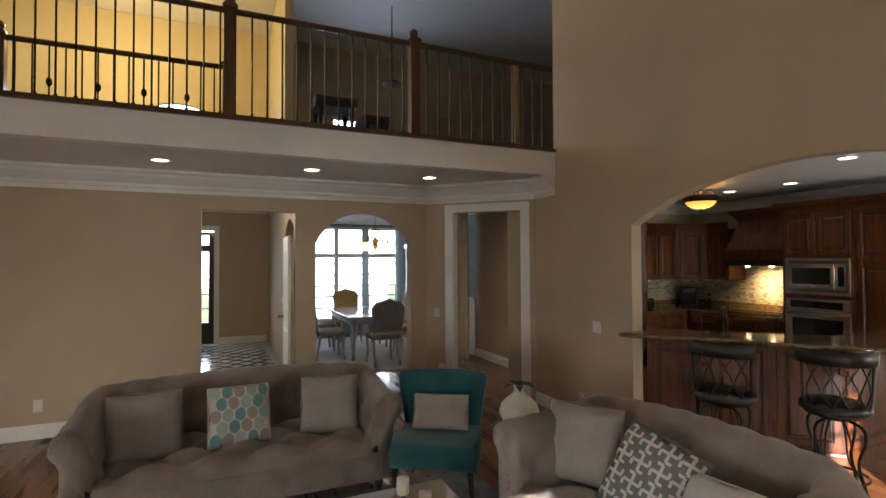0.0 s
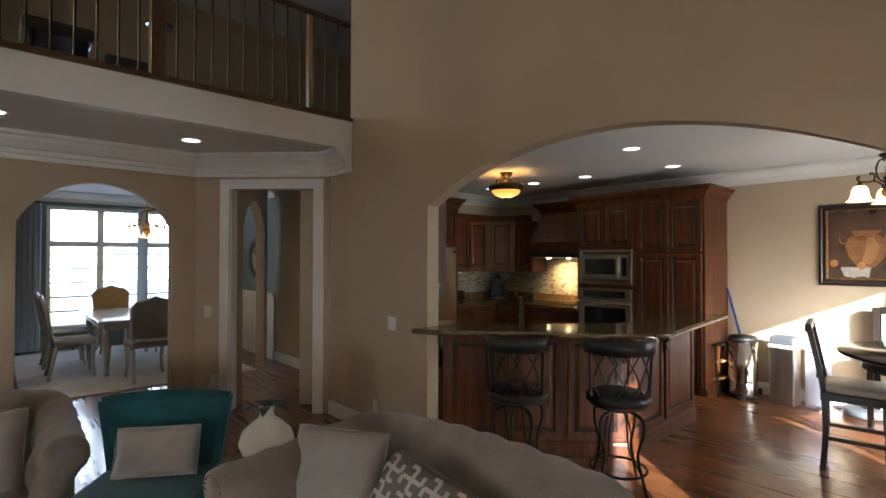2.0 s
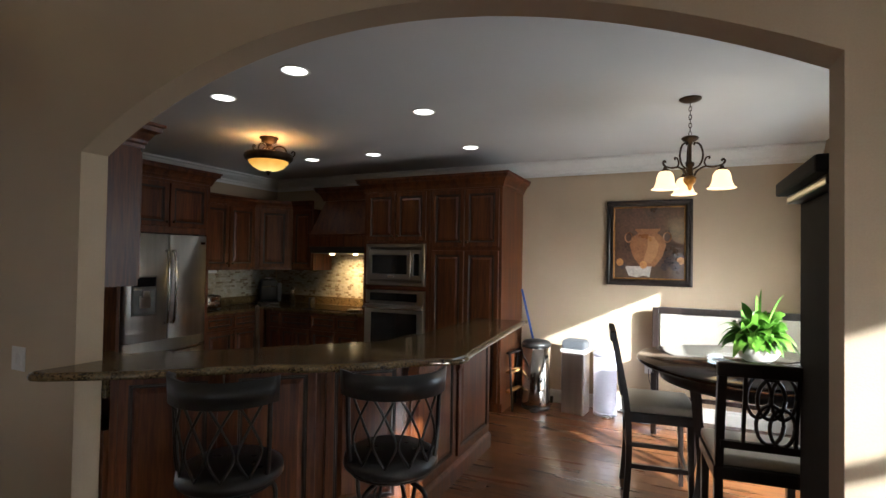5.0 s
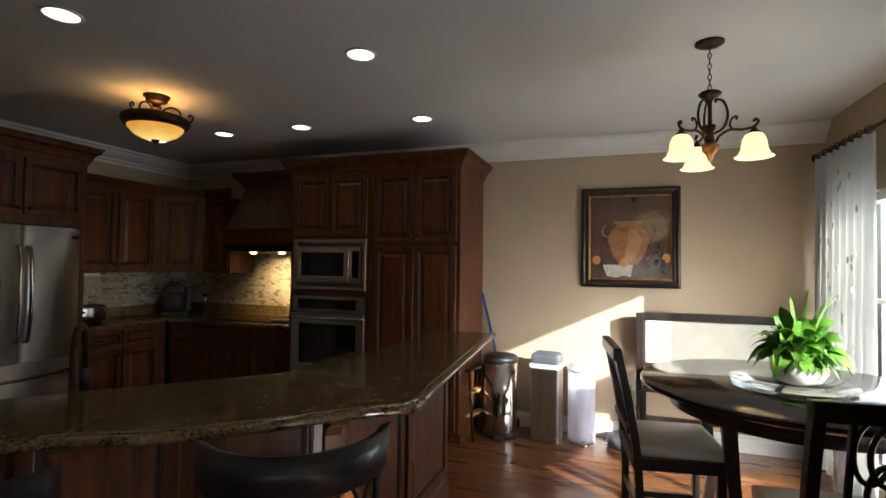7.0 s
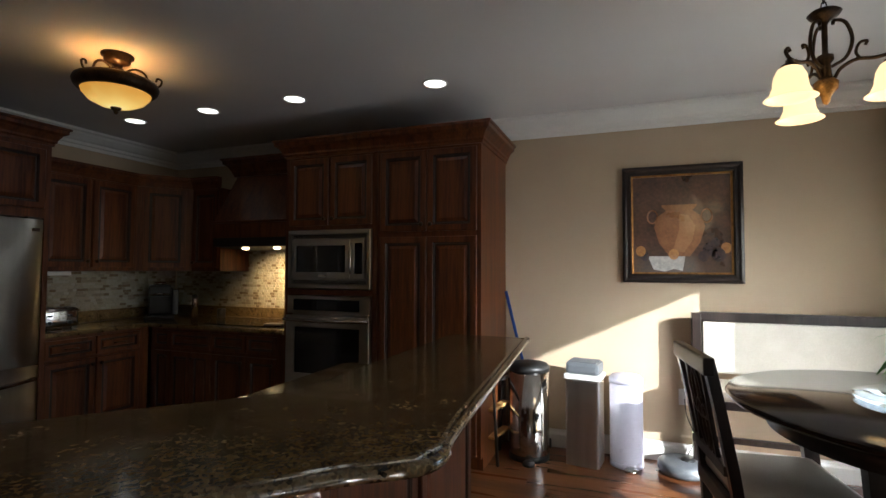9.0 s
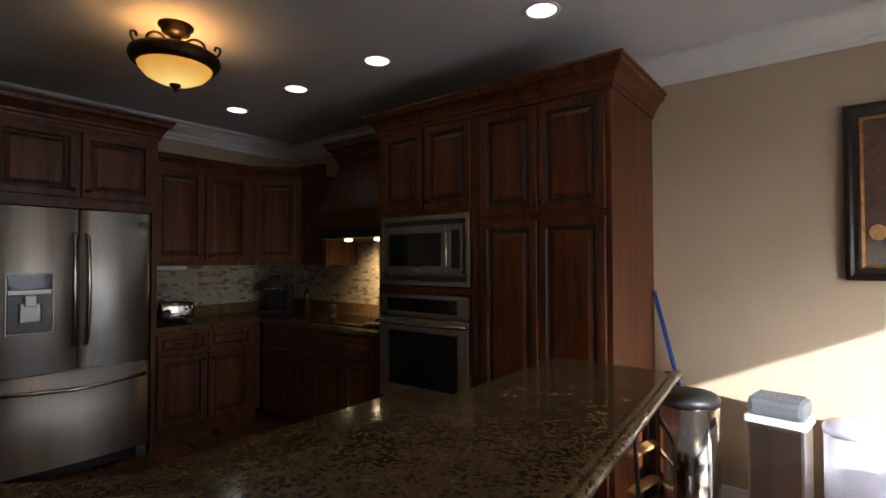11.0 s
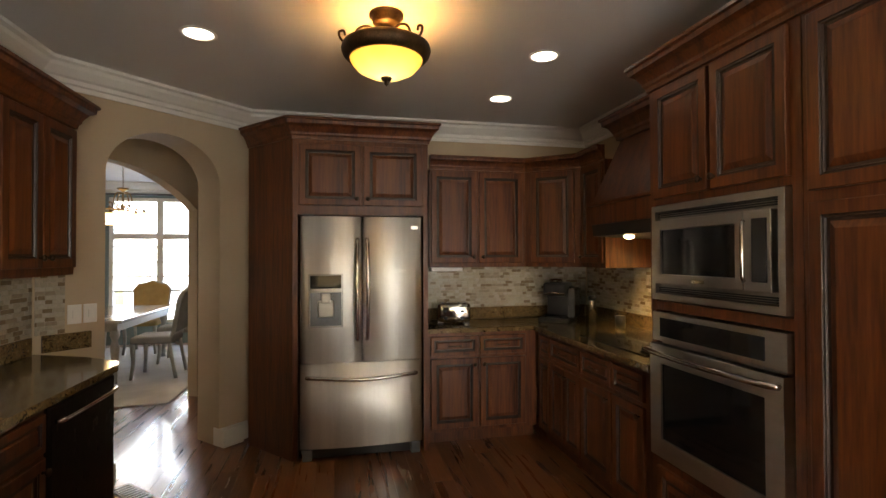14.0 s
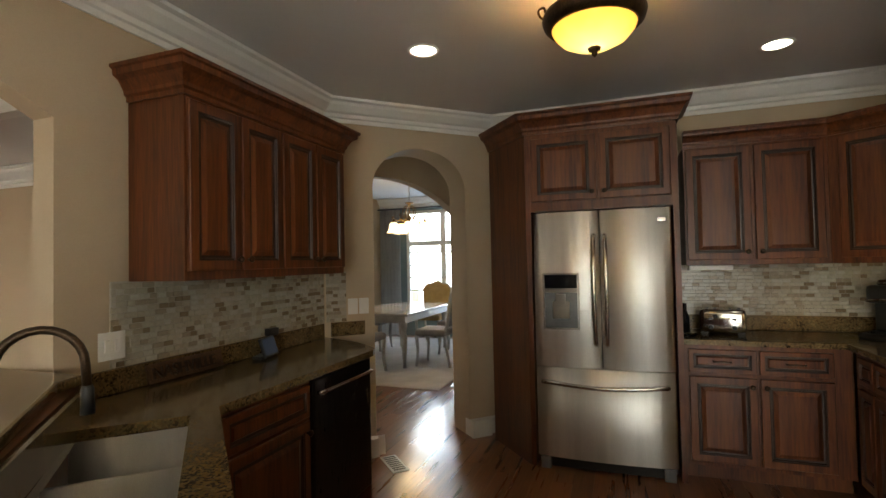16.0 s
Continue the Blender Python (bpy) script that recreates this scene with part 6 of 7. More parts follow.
# ---- breakfast table and seats ----
table = thing("breakfast_table", pose(0.38, 5.66, 0), "round counter-height espresso table with a polished top", "table")
bm = B()
lathe(bm, [(0, 0.875), (0.66, 0.875), (0.70, 0.89), (0.71, 0.905), (0.70, 0.92), (0, 0.92)], 56)
part("tabletop", bm, wood("espresso_top", (0.010, 0.007, 0.006), (0.022, 0.015, 0.012), 0.14, 0, 0.6), table, "glossy dark round top", True)
bm = B()
lathe(bm, [(0.50, 0.79), (0.56, 0.79), (0.56, 0.874), (0.50, 0.874)], 40)
part("apron", bm, ESPRESSO, table, "", True)
for k in range(4):
    a = radians(45 + 90 * k)
    c, s = math.cos(a), math.sin(a)
    bm = B()
    tube(bm, curl([(0.50 * c, 0.50 * s, 0.86), (0.47 * c, 0.47 * s, 0.6), (0.44 * c, 0.44 * s, 0.3), (0.50 * c, 0.50 * s, 0.0)], 5), 0.045, 4, 1.0, 0.03)
    part("leg", bm, ESPRESSO, table)
susan = thing("lazy_susan", pose(0.38, 5.66, 0.9205), "clear glass turntable on the table", "turntable")
bm = B()
lathe(bm, [(0, 0), (0.10, 0), (0.10, 0.012), (0, 0.012)], 24)
part("base", bm, BLACK, susan, "", True)
bm = B()
lathe(bm, [(0, 0.013), (0.27, 0.013), (0.275, 0.018), (0.27, 0.023), (0, 0.023)], 40)
part("plate", bm, CLEAR, susan, "", True)
plant = thing("potted_plant", pose(0.40, 5.62, 0.944), "leafy green plant in a round white pot", "plant")
bm = B()
lathe(bm, [(0, 0), (0.07, 0), (0.10, 0.02), (0.122, 0.06), (0.118, 0.10), (0.11, 0.115), (0.10, 0.115), (0.105, 0.09), (0, 0.09)], 30)
part("pot", bm, CERAMIC, plant, "white ceramic bowl pot", True)
bm = B()
lathe(bm, [(0, 0.098), (0.06, 0.10), (0.104, 0.095), (0.104, 0.09), (0, 0.09)], 20)
part("soil", bm, SOIL, plant)
rnd = random.Random(11)
for k in range(150):
    a, lean = rnd.uniform(0, 2 * math.pi), rnd.uniform(0.05, 1.0)
    ln, w = rnd.uniform(0.11, 0.27) * (1.15 - 0.30 * lean), rnd.uniform(0.026, 0.046)
    blade = k % 7 == 0
    if blade:
        w, ln = w * 0.25, ln * 1.3
    c, s = math.cos(a), math.sin(a)
    twist = rnd.uniform(-1.0, 1.0)
    bm = B()
    rows = []
    for i in range(9):
        t = i / 8
        r = 0.03 + ln * (0.25 + 0.75 * lean) * t ** 1.2
        h = 0.10 + ln * (1.35 - 0.75 * lean) * t - ln * (0.25 + 0.65 * lean) * t ** 3
        u = max(0.0, (t - 0.42) / 0.58)
        half = w * math.sin(math.pi * min(1, 0.1 + t * 0.9)) if blade else (0.0022 if t < 0.42 else w * (math.sin(math.pi * u ** 0.7) + 0.05))
        mid = Vector((r * c, r * s, h))
        sd = (Vector((-s, c, 0)) * math.cos(twist) + Vector((0, 0, 1)) * math.sin(twist)) * half
        up = Vector((0, 0, 0.25 * half))
        rows.append((bm.verts.new(mid - sd + up), bm.verts.new(mid), bm.verts.new(mid + sd + up)))
    for p, q in zip(rows, rows[1:]):
        bm.faces.new((p[0], p[1], q[1], q[0]))
        bm.faces.new((p[1], p[2], q[2], q[1]))
    part("leaf", bm, LEAF, plant, "", True)


def counter_chair(m):
    base = thing("counter_chair", m, "counter-height espresso chair with cream leather seat and fretwork back", "chair", "chairs round the breakfast table")
    for x in (-0.20, 0.20):
        bm = B()
        tube(bm, curl([(x, -0.19, 0), (x, -0.17, 0.30), (x, -0.18, 0.60), (x, -0.22, 0.85), (x, -0.27, 1.10)], 4), 0.026, 4)
        part("rear_leg", bm, ESPRESSO, base)
        bm = B()
        tube(bm, [(x * 1.02, 0.20, 0), (x, 0.19, 0.58)], 0.02, 4, 1, 0.028)
        part("front_leg", bm, ESPRESSO, base)
        bm = B()
        block(bm, x - 0.012, -0.17, 0.24, x + 0.012, 0.19, 0.27)
        part("side_stretcher", bm, ESPRESSO, base)
    for y, z in ((0.19, 0.20), (-0.17, 0.33)):
        bm = B()
        block(bm, -0.20, y - 0.012, z, 0.20, y + 0.012, z + 0.035)
        part("stretcher", bm, ESPRESSO, base)
    bm = B()
    block(bm, -0.225, -0.20, 0.54, 0.225, 0.225, 0.60, 0.006)
    part("seat_frame", bm, ESPRESSO, base)
    bm = B()
    block(bm, -0.22, -0.18, 0.60, 0.22, 0.23, 0.655, 0.022)
    part("seat", bm, LEATHER_C, base, "cream leather seat pad", True)
    bm = B()
    block(bm, -0.225, -0.292, 1.05, 0.225, -0.252, 1.115, 0.008)
    part("top_rail", bm, ESPRESSO, base)
    bm = B()
    block(bm, -0.20, -0.225, 0.70, 0.20, -0.195, 0.735)
    part("lower_rail", bm, ESPRESSO, base)
    for x in (-0.105, 0.105):
        bm = B()
        tube(bm, [(x, -0.212, 0.72), (x, -0.268, 1.07)], 0.011, 4)
        part("splat_bar", bm, ESPRESSO, base)
    for cx, cz, rx, rz in ((0, 0.83, 0.055, 0.095), (0, 0.95, 0.055, 0.095), (-0.05, 0.96, 0.05, 0.10), (0.05, 0.96, 0.05, 0.10), (0.05, 0.82, 0.05, 0.09)):
        bm = B()
        tube(bm, [(cx + rx * math.cos(radians(t)), -0.212 - (cz + rz * math.sin(radians(t)) - 0.72) * 0.16, cz + rz * math.sin(radians(t))) for t in range(0, 361, 20)], 0.009, 6)
        part("fret_ring", bm, ESPRESSO, base, "", True)
    return base


ch = counter_chair(pose(-0.21, 5.52, 0, 0, 0, -82))
copy_thing(ch, pose(0.29, 4.80, 0, 0, 0, 6))
settee = thing("upholstered_bench", pose(0.36, 7.02, 0, 0, 0, 180), "espresso corner bench with cream upholstered back and seat", "bench")
bm = B()
block(bm, -0.62, -0.22, 0.56, 0.62, 0.24, 0.61, 0.006)
part("seat_frame", bm, ESPRESSO, settee)
bm = B()
block(bm, -0.60, -0.20, 0.61, 0.60, 0.24, 0.67, 0.025)
part("seat", bm, LEATHER_C, settee, "cream leather seat", True)
bm = B()
block(bm, -0.58, -0.262, 0.70, 0.58, -0.215, 1.06, 0.015)
part("back_pad", bm, LEATHER_C, settee, "cream leather back panel")
for x in (-0.62, 0.62):
    bm = B()
    block(bm, x - 0.03, -0.275, 0, x + 0.03, -0.20, 1.12, 0.006)
    part("back_post", bm, ESPRESSO, settee)
    bm = B()
    block(bm, x - 0.025, 0.18, 0, x + 0.025, 0.23, 0.56, 0.004)
    part("front_leg", bm, ESPRESSO, settee)
bm = B()
block(bm, -0.60, -0.275, 1.06, 0.60, -0.205, 1.125, 0.008)
part("top_rail", bm, ESPRESSO, settee)
bm = B()
block(bm, -0.60, -0.25, 0.22, 0.60, -0.22, 0.26)
part("stretcher", bm, ESPRESSO, settee)

hutch = thing("tall_hutch", pose(0.43, 3.98, 0) @ Matrix.Diagonal((1, 1, 0.915, 1)), "tall black cabinet with a projecting cornice by the arch", "cabinet")
bm = B()
block(bm, 0, 0, 0, 0.66, 0.60, 2.02, 0.006)
part("body", bm, DRAPE, hutch)
bm = B()
block(bm, -0.09, -0.09, 2.062, 0.66, 0.64, 2.13, 0.012)
part("cornice", bm, DRAPE, hutch)
bm = B()
block(bm, -0.05, -0.05, 2.021, 0.66, 0.62, 2.061, 0.008)
part("cornice_bead", bm, ESPRESSO, hutch)

# ---- curtains ----
def curtain(name, y0, y1, x, z0, z1, mat, label, folds, amp):
    base = thing(name, pose(0, 0, 0), label, "curtain")
    bm = B()
    n = folds * 10
    lo = [bm.verts.new((x + amp * math.sin(2 * math.pi * folds * i / n) - 0.02, y0 + (y1 - y0) * i / n, z0)) for i in range(n + 1)]
    hi = [bm.verts.new((x + amp * 0.8 * math.sin(2 * math.pi * folds * i / n), y0 + (y1 - y0) * i / n, z1)) for i in range(n + 1)]
    for i in range(n):
        bm.faces.new((lo[i], lo[i + 1], hi[i + 1], hi[i]))
    bmesh.ops.solidify(bm, geom=bm.faces[:], thickness=0.003)
    part("cloth", bm, mat, base, "", True)
    return base


cur = curtain("sheer_curtain", 6.40, 7.28, XR - 0.09, 0.03, 2.36, SHEER, "cream sheer curtain with a faint leaf print", 8, 0.03)
for k in range(60):
    bm = B()
    r1 = random.Random(k)
    cy, cz, sz = 6.42 + 0.84 * r1.random(), 0.2 + 2.0 * r1.random(), 0.017
    f = bm.faces.new([bm.verts.new((XR - 0.127 - 0.001 * k % 3, cy + sz * math.cos(t), cz + sz * 1.5 * math.sin(t))) for t in (0, 0.9, 1.6, 2.4, 3.14, 4.0, 4.7, 5.5)])
    part("printed_leaf", bm, PRINT, cur)
rod = thing("curtain_rod", pose(0, 0, 0), "dark bronze curtain rod with rings", "curtain rod")
bm = B()
tube(bm, [(XR - 0.09, 4.6, 2.38), (XR - 0.09, 7.32, 2.38)], 0.013, 10)
lathe(bm, [(0, 0), (0.02, 0.005), (0.028, 0.03), (0.02, 0.055), (0, 0.06)], 14, (XR - 0.09, 7.32, 2.352))
part("rod", bm, BRONZE, rod, "", True)
for k in range(8):
    bm = B()
    tube(bm, [(XR - 0.09 + 0.024 * math.cos(t), 6.45 + k * 0.11, 2.38 + 0.024 * math.sin(t)) for t in [radians(a) for a in range(0, 361, 30)]], 0.004, 5)
    part("ring", bm, BRONZE, rod, "", True)

# ---- bar stools ----
def bar_stool(m):
    base = thing("bar_stool", m, "swivel bar stool of black iron with a black leather seat", "bar stool", "bar stools at the peninsula")
    for k in range(4):
        a = radians(45 + 90 * k)
        c, s = math.cos(a), math.sin(a)
        bm = B()
        tube(bm, curl([(0.09 * c, 0.09 * s, 0.555), (0.19 * c, 0.19 * s, 0.52), (0.20 * c, 0.20 * s, 0.42), (0.155 * c, 0.155 * s, 0.27), (0.19 * c, 0.19 * s, 0.12), (0.225 * c, 0.225 * s, 0.0)], 5), 0.011, 8)
        part("leg", bm, IRON, base, "", True)
        bm = B()
        tube(bm, curl([(0.06 * c, 0.06 * s, 0.55), (0.10 * c, 0.10 * s, 0.42), (0.12 * c, 0.12 * s, 0.25), (0.185 * c, 0.185 * s, 0.13)], 4), 0.007, 6)
        part("brace", bm, IRON, base, "", True)
    bm = B()
    tube(bm, [(0.19 * math.cos(radians(t)), 0.19 * math.sin(radians(t)), 0.14) for t in range(0, 361, 12)], 0.010, 8)
    part("foot_ring", bm, IRON, base, "", True)
    bm = B()
    lathe(bm, [(0, 0.55), (0.10, 0.55), (0.10, 0.575), (0.19, 0.585), (0.20, 0.60), (0, 0.60)], 28)
    part("swivel_plate", bm, IRON, base, "", True)
    bm = B()
    lathe(bm, [(0, 0.60), (0.20, 0.60), (0.222, 0.62), (0.218, 0.655), (0.18, 0.675), (0, 0.68)], 32)
    part("seat", bm, LEATHER_B, base, "round black leather seat", True)
    # curved back towards -y
    def rim(a, z, r=0.215):
        return (r * math.sin(radians(a)), -r * math.cos(radians(a)), z)
    for a in (-68, 68):
        bm = B()
        tube(bm, curl([rim(a, 0.60, 0.19), rim(a, 0.70, 0.215), rim(a * 0.98, 0.90, 0.225), rim(a * 0.95, 1.06, 0.235)], 5), 0.011, 8)
        part("back_post", bm, IRON, base, "", True)
    for a in (-45, -15, 15, 45):
        for d in (18, -18):
            bm = B()
            tube(bm, curl([rim(a, 0.66, 0.205), rim(a + d * 0.75, 0.76, 0.215), rim(a + d * 0.2, 0.86, 0.22), rim(a - d * 0.7, 0.97, 0.225)], 5), 0.006, 6)
            part("back_wire", bm, IRON, base, "", True)
    bm = B()
    lo, hi, lo2, hi2 = [], [], [], []
    for i in range(19):
        a = -72 + 8 * i
        for lst, z, r in ((lo, 0.965, 0.222), (hi, 1.065, 0.228), (lo2, 0.965, 0.252), (hi2, 1.075, 0.258)):
            lst.append(bm.verts.new(rim(a, z, r)))
    fs = []
    for i in range(18):
        fs += [bm.faces.new((lo[i], lo[i + 1], hi[i + 1], hi[i])), bm.faces.new((lo2[i + 1], lo2[i], hi2[i], hi2[i + 1])), bm.faces.new((hi[i], hi[i + 1], hi2[i + 1], hi2[i])), bm.faces.new((lo[i + 1], lo[i], lo2[i], lo2[i + 1]))]
    fs += [bm.faces.new((lo[0], hi[0], hi2[0], lo2[0])), bm.faces.new((lo[-1], lo2[-1], hi2[-1], hi[-1]))]
    bmesh.ops.recalc_face_normals(bm, faces=fs)
    part("top_rail", bm, LEATHER_B, base, "curved black leather top rail", True)
    return base


st = bar_stool(pose(-1.29, 3.88, 0, 0, 0, 38))
copy_thing(st, pose(-1.84, 3.44, 0, 0, 0, 22))


# ---- living room ----
def cushion(bm, w, d, h, n=14, puff=1.0):
    """A soft pillow lying in x, y: thick in the middle, thin and pinched at its edges."""
    top, bot = [], []
    for j in range(n + 1):
        for i in range(n + 1):
            u, v = 2 * i / n - 1, 2 * j / n - 1
            k = max(0.0, (1 - u ** 4) * (1 - v ** 4)) ** 0.5
            pinch = 1 - 0.06 * (1 - abs(u)) * abs(v) ** 3 - 0.0
            pin2 = 1 - 0.06 * (1 - abs(v)) * abs(u) ** 3
            x, y = u * w / 2 * pin2, v * d / 2 * pinch
            top.append(bm.verts.new((x, y, h / 2 * k * puff + 0.004)))
            bot.append(bm.verts.new((x, y, -h / 2 * k * puff - 0.004)))
    m = n + 1
    fs = []
    for j in range(n):
        for i in range(n):
            a = j * m + i
            fs += [bm.faces.new((top[a], top[a + 1], top[a + m + 1], top[a + m])), bm.faces.new((bot[a + 1], bot[a], bot[a + m], bot[a + m + 1]))]
    edge = [j for j in range(n)] + [n + j * m for j in range(n)] + [n * m + n - j for j in range(n)] + [(n - j) * m for j in range(n)]
    for k in range(len(edge)):
        a, b = edge[k], edge[(k + 1) % len(edge)]
        fs.append(bm.faces.new((top[b], top[a], bot[a], bot[b])))
    bmesh.ops.recalc_face_normals(bm, faces=fs)
    return bm


def on_pillow(u, v, w, d, h):
    k = max(0.0, (1 - u ** 4) * (1 - v ** 4)) ** 0.5
    return (u * w / 2, v * d / 2, h / 2 * k + 0.0065)


def pillow(m, w, d, h, mat, label, motif=None):
    base = thing("throw_pillow", m, label, "pillow")
    bm = B()
    cushion(bm, w, d, h)
    part("cover", bm, mat, base, "", True)
    bm = B()
    tube(bm, [(x * w / 2, y * d / 2, 0) for x, y in ((-1, -1), (0, -0.985), (1, -1), (0.985, 0), (1, 1), (0, 0.985), (-1, 1), (-0.985, 0), (-1, -1))], 0.005, 6)
    part("piping", bm, mat, base, "", True)
    if motif == "ogee":
        mats = (PATCH_TEAL, PATCH_TAUPE, PATCH_MINT)
        for j in range(5):
            for i in range(5):
                cu, cv = -0.78 + i * 0.39 + (0.195 if j % 2 else 0), -0.78 + j * 0.39
                if abs(cu) > 0.88:
                    continue
                bm = B()
                pts = []
                for a in range(0, 360, 24):
                    c, s = math.cos(radians(a)), math.sin(radians(a))
                    r = 0.19 * (1 + 0.12 * abs(s) ** 3)
                    pts.append(bm.verts.new(on_pillow(max(-0.97, min(0.97, cu + r * c * 0.92)), max(-0.97, min(0.97, cv + r * s * 1.02)), w, d, h)))
                mid = bm.verts.new(on_pillow(cu, cv, w, d, h))
                for k in range(len(pts)):
                    bm.faces.new((mid, pts[k], pts[(k + 1) % len(pts)]))
                part("printed_drop", bm, mats[(i + 2 * j) % 3], base, "", True)
    if motif == "lattice":
        rnd = random.Random(3)
        for j in range(4):
            for i in range(4):
                cu, cv = -0.72 + i * 0.48, -0.72 + j * 0.48
                for du, dv, eu, ev in ((-0.2, 0, 0.2, 0), (0, -0.2, 0, 0.2), (0.2, 0, 0.2, 0.14), (-0.2, 0, -0.2, -0.14), (0, 0.2, -0.14, 0.2), (0, -0.2, 0.14, -0.2)):
                    bm = B()
                    a, b = Vector((cu + du, cv + dv)), Vector((cu + eu, cv + ev))
                    nn = Vector((-(b - a).y, (b - a).x)).normalized() * 0.035
                    rows = []
                    for k in range(4):
                        p = a + (b - a) * k / 3
                        rows.append([bm.verts.new(on_pillow(max(-0.95, min(0.95, q.x)), max(-0.95, min(0.95, q.y)), w, d, h)) for q in (p - nn, p + nn)])
                    for r, q in zip(rows, rows[1:]):
                        bm.faces.new((r[0], r[1], q[1], q[0]))
                    part("printed_bar", bm, CREAM_LINEN, base, "", True)
    return base


def chesterfield(m, w, d, label, back_h=0.80, arm_h=0.72):
    """A tufted sofa: x across, its seat faces -y; rolled arms run into a rolled back."""
    base = thing("tufted_sofa", m, label, "sofa")
    # seat platform and tufted seat
    bm = B()
    block(bm, -w / 2 + 0.10, -d / 2 + 0.05, 0.12, w / 2 - 0.10, d / 2 - 0.10, 0.30, 0.02)
    part("seat_frame", bm, VELVET, base, "", True)
    bm = B()
    nx, ny = 48, 22
    grid = []
    x0, x1, y0, y1 = -w / 2 + 0.17, w / 2 - 0.17, -d / 2 + 0.02, d / 2 - 0.22
    for j in range(ny + 1):
        row = []
        for i in range(nx + 1):
            u, v = i / nx, j / ny
            x, y = x0 + (x1 - x0) * u, y0 + (y1 - y0) * v
            p, q = math.pi * x / 0.19, math.pi * y / 0.19
            dip = (abs(math.sin((p + q) / 2)) * abs(math.sin((p - q) / 2))) ** 0.6
            edge = min(1, 14 * v, 14 * (1 - v), 20 * u, 20 * (1 - u))
            row.append(bm.verts.new((x, y, 0.375 + 0.06 * dip + 0.03 * (math.sqrt(max(0, edge)) - 1) + 0.02 * math.sin(math.pi * u))))
        grid.append(row)
    fs = [bm.faces.new((grid[j][i], grid[j][i + 1], grid[j + 1][i + 1], grid[j + 1][i])) for j in range(ny) for i in range(nx)]
    low = [[bm.verts.new((v.co.x, v.co.y, 0.28)) for v in r] for r in (grid[0], grid[-1])]
    for i in range(nx):
        bm.faces.new((low[0][i], low[0][i + 1], grid[0][i + 1], grid[0][i]))
    bmesh.ops.recalc_face_normals(bm, faces=bm.faces[:])
    part("seat", bm, VELVET, base, "button-tufted seat", True)
    # the front rail under the seat, buttoned
    bm = B()
    block(bm, -w / 2 + 0.12, -d / 2 + 0.015, 0.12, w / 2 - 0.12, -d / 2 + 0.06, 0.33, 0.02)
    part("front_rail", bm, VELVET, base, "", True)
    # arms and back: a section swept round three sides
    path = []
    r = 0.16
    for p in arc(-w / 2 + 0.12 + r, d / 2 - 0.12 - r, r, 180, 90, 8):
        path.append(p)
    left = [(-w / 2 + 0.12, -d / 2 + 0.02 + (d - 0.30) * k / 10) for k in range(10)]
    right = [(-x, y) for x, y in left][::-1]
    corner_r = [(-x, y) for x, y in path][::-1]
    mid = [(-w / 2 + 0.28 + (w - 0.56) * k / 30, d / 2 - 0.12) for k in range(1, 30)]
    line = left + path + mid + corner_r + right
    total = [0.0]
    for a, b in zip(line, line[1:]):
        total.append(total[-1] + math.dist(a, b))
    sec = []
    for k in range(15):
        t = k / 14
        sec.append((0.045 - 0.03 * t, 0.30 + 0.36 * t))
    bm = B()
    rows = []
    n = len(line)
    for i, (x, y) in enumerate(line):
        a, b = line[max(0, i - 1)], line[min(n - 1, i + 1)]
        dv = Vector((b[0] - a[0], b[1] - a[1])).normalized()
        nr = Vector((dv.y, -dv.x))           # towards the seat
        s = total[i]
        u = (x + w / 2) / w
        arm = max(0.0, min(1.0, (y + d / 2) / (d * 0.8)))
        top = arm_h + (back_h - arm_h) * (arm ** 2) + 0.05 * math.sin(math.pi * u) * (1 if arm > 0.9 else 0)
        pts = []
        for k in range(13):
            t = k / 12
            z = 0.30 + (top - 0.13 - 0.30) * t
            p, q = math.pi * s / 0.17, math.pi * z / 0.17
            dip = (abs(math.sin((p + q) / 2)) * abs(math.sin((p - q) / 2))) ** 0.6
            pts.append((0.085 - 0.05 * t + 0.055 * dip * (0.3 + 0.7 * min(1, 4 * t)), z))
        for a0 in range(20, 260, 24):
            fold = 0.012 * abs(math.sin(math.pi * s / 0.17))
            rr = 0.088 + fold
            pts.append((-0.045 + rr * math.cos(radians(a0)), top - 0.088 + rr * math.sin(radians(a0))))
        pts += [(-0.075, top - 0.20), (-0.075, 0.12), (0.0, 0.12)]
        rows.append([bm.verts.new((x + nr.x * o, y + nr.y * o, z)) for o, z in pts])
    m2 = len(rows[0])
    fs = []
    for a, b in zip(rows, rows[1:]):
        fs += [bm.faces.new((a[k], a[(k + 1) % m2], b[(k + 1) % m2], b[k])) for k in range(m2)]
    fs += [bm.faces.new(rows[0]), bm.faces.new(rows[-1][::-1])]
    bmesh.ops.recalc_face_normals(bm, faces=fs)
    part("rolled_surround", bm, VELVET, base, "rolled tufted back and arms", True)
    # nail heads on the arm fronts
    for sx in (-1, 1):
        x = sx * (w / 2 - 0.12)
        bm = B()
        side = -0.045 * sx * -1
        line = [(x + side + 0.07 * math.cos(radians(a)) , -d / 2 + 0.018, arm_h - 0.088 + 0.07 * math.sin(radians(a))) for a in range(0, 181, 18)]
        line = [(line[0][0], line[0][1], z / 100) for z in range(16, int(100 * (arm_h - 0.09)), 4)] + line
        for p in line:
            lathe(bm, [(0, -0.004), (0.006, -0.002), (0.006, 0.002), (0, 0.004)], 6, p)
        tagged(part("nailhead_trim", bm, BRASS, base, "", True), "row of small brass nailheads", "", "", "stuff")
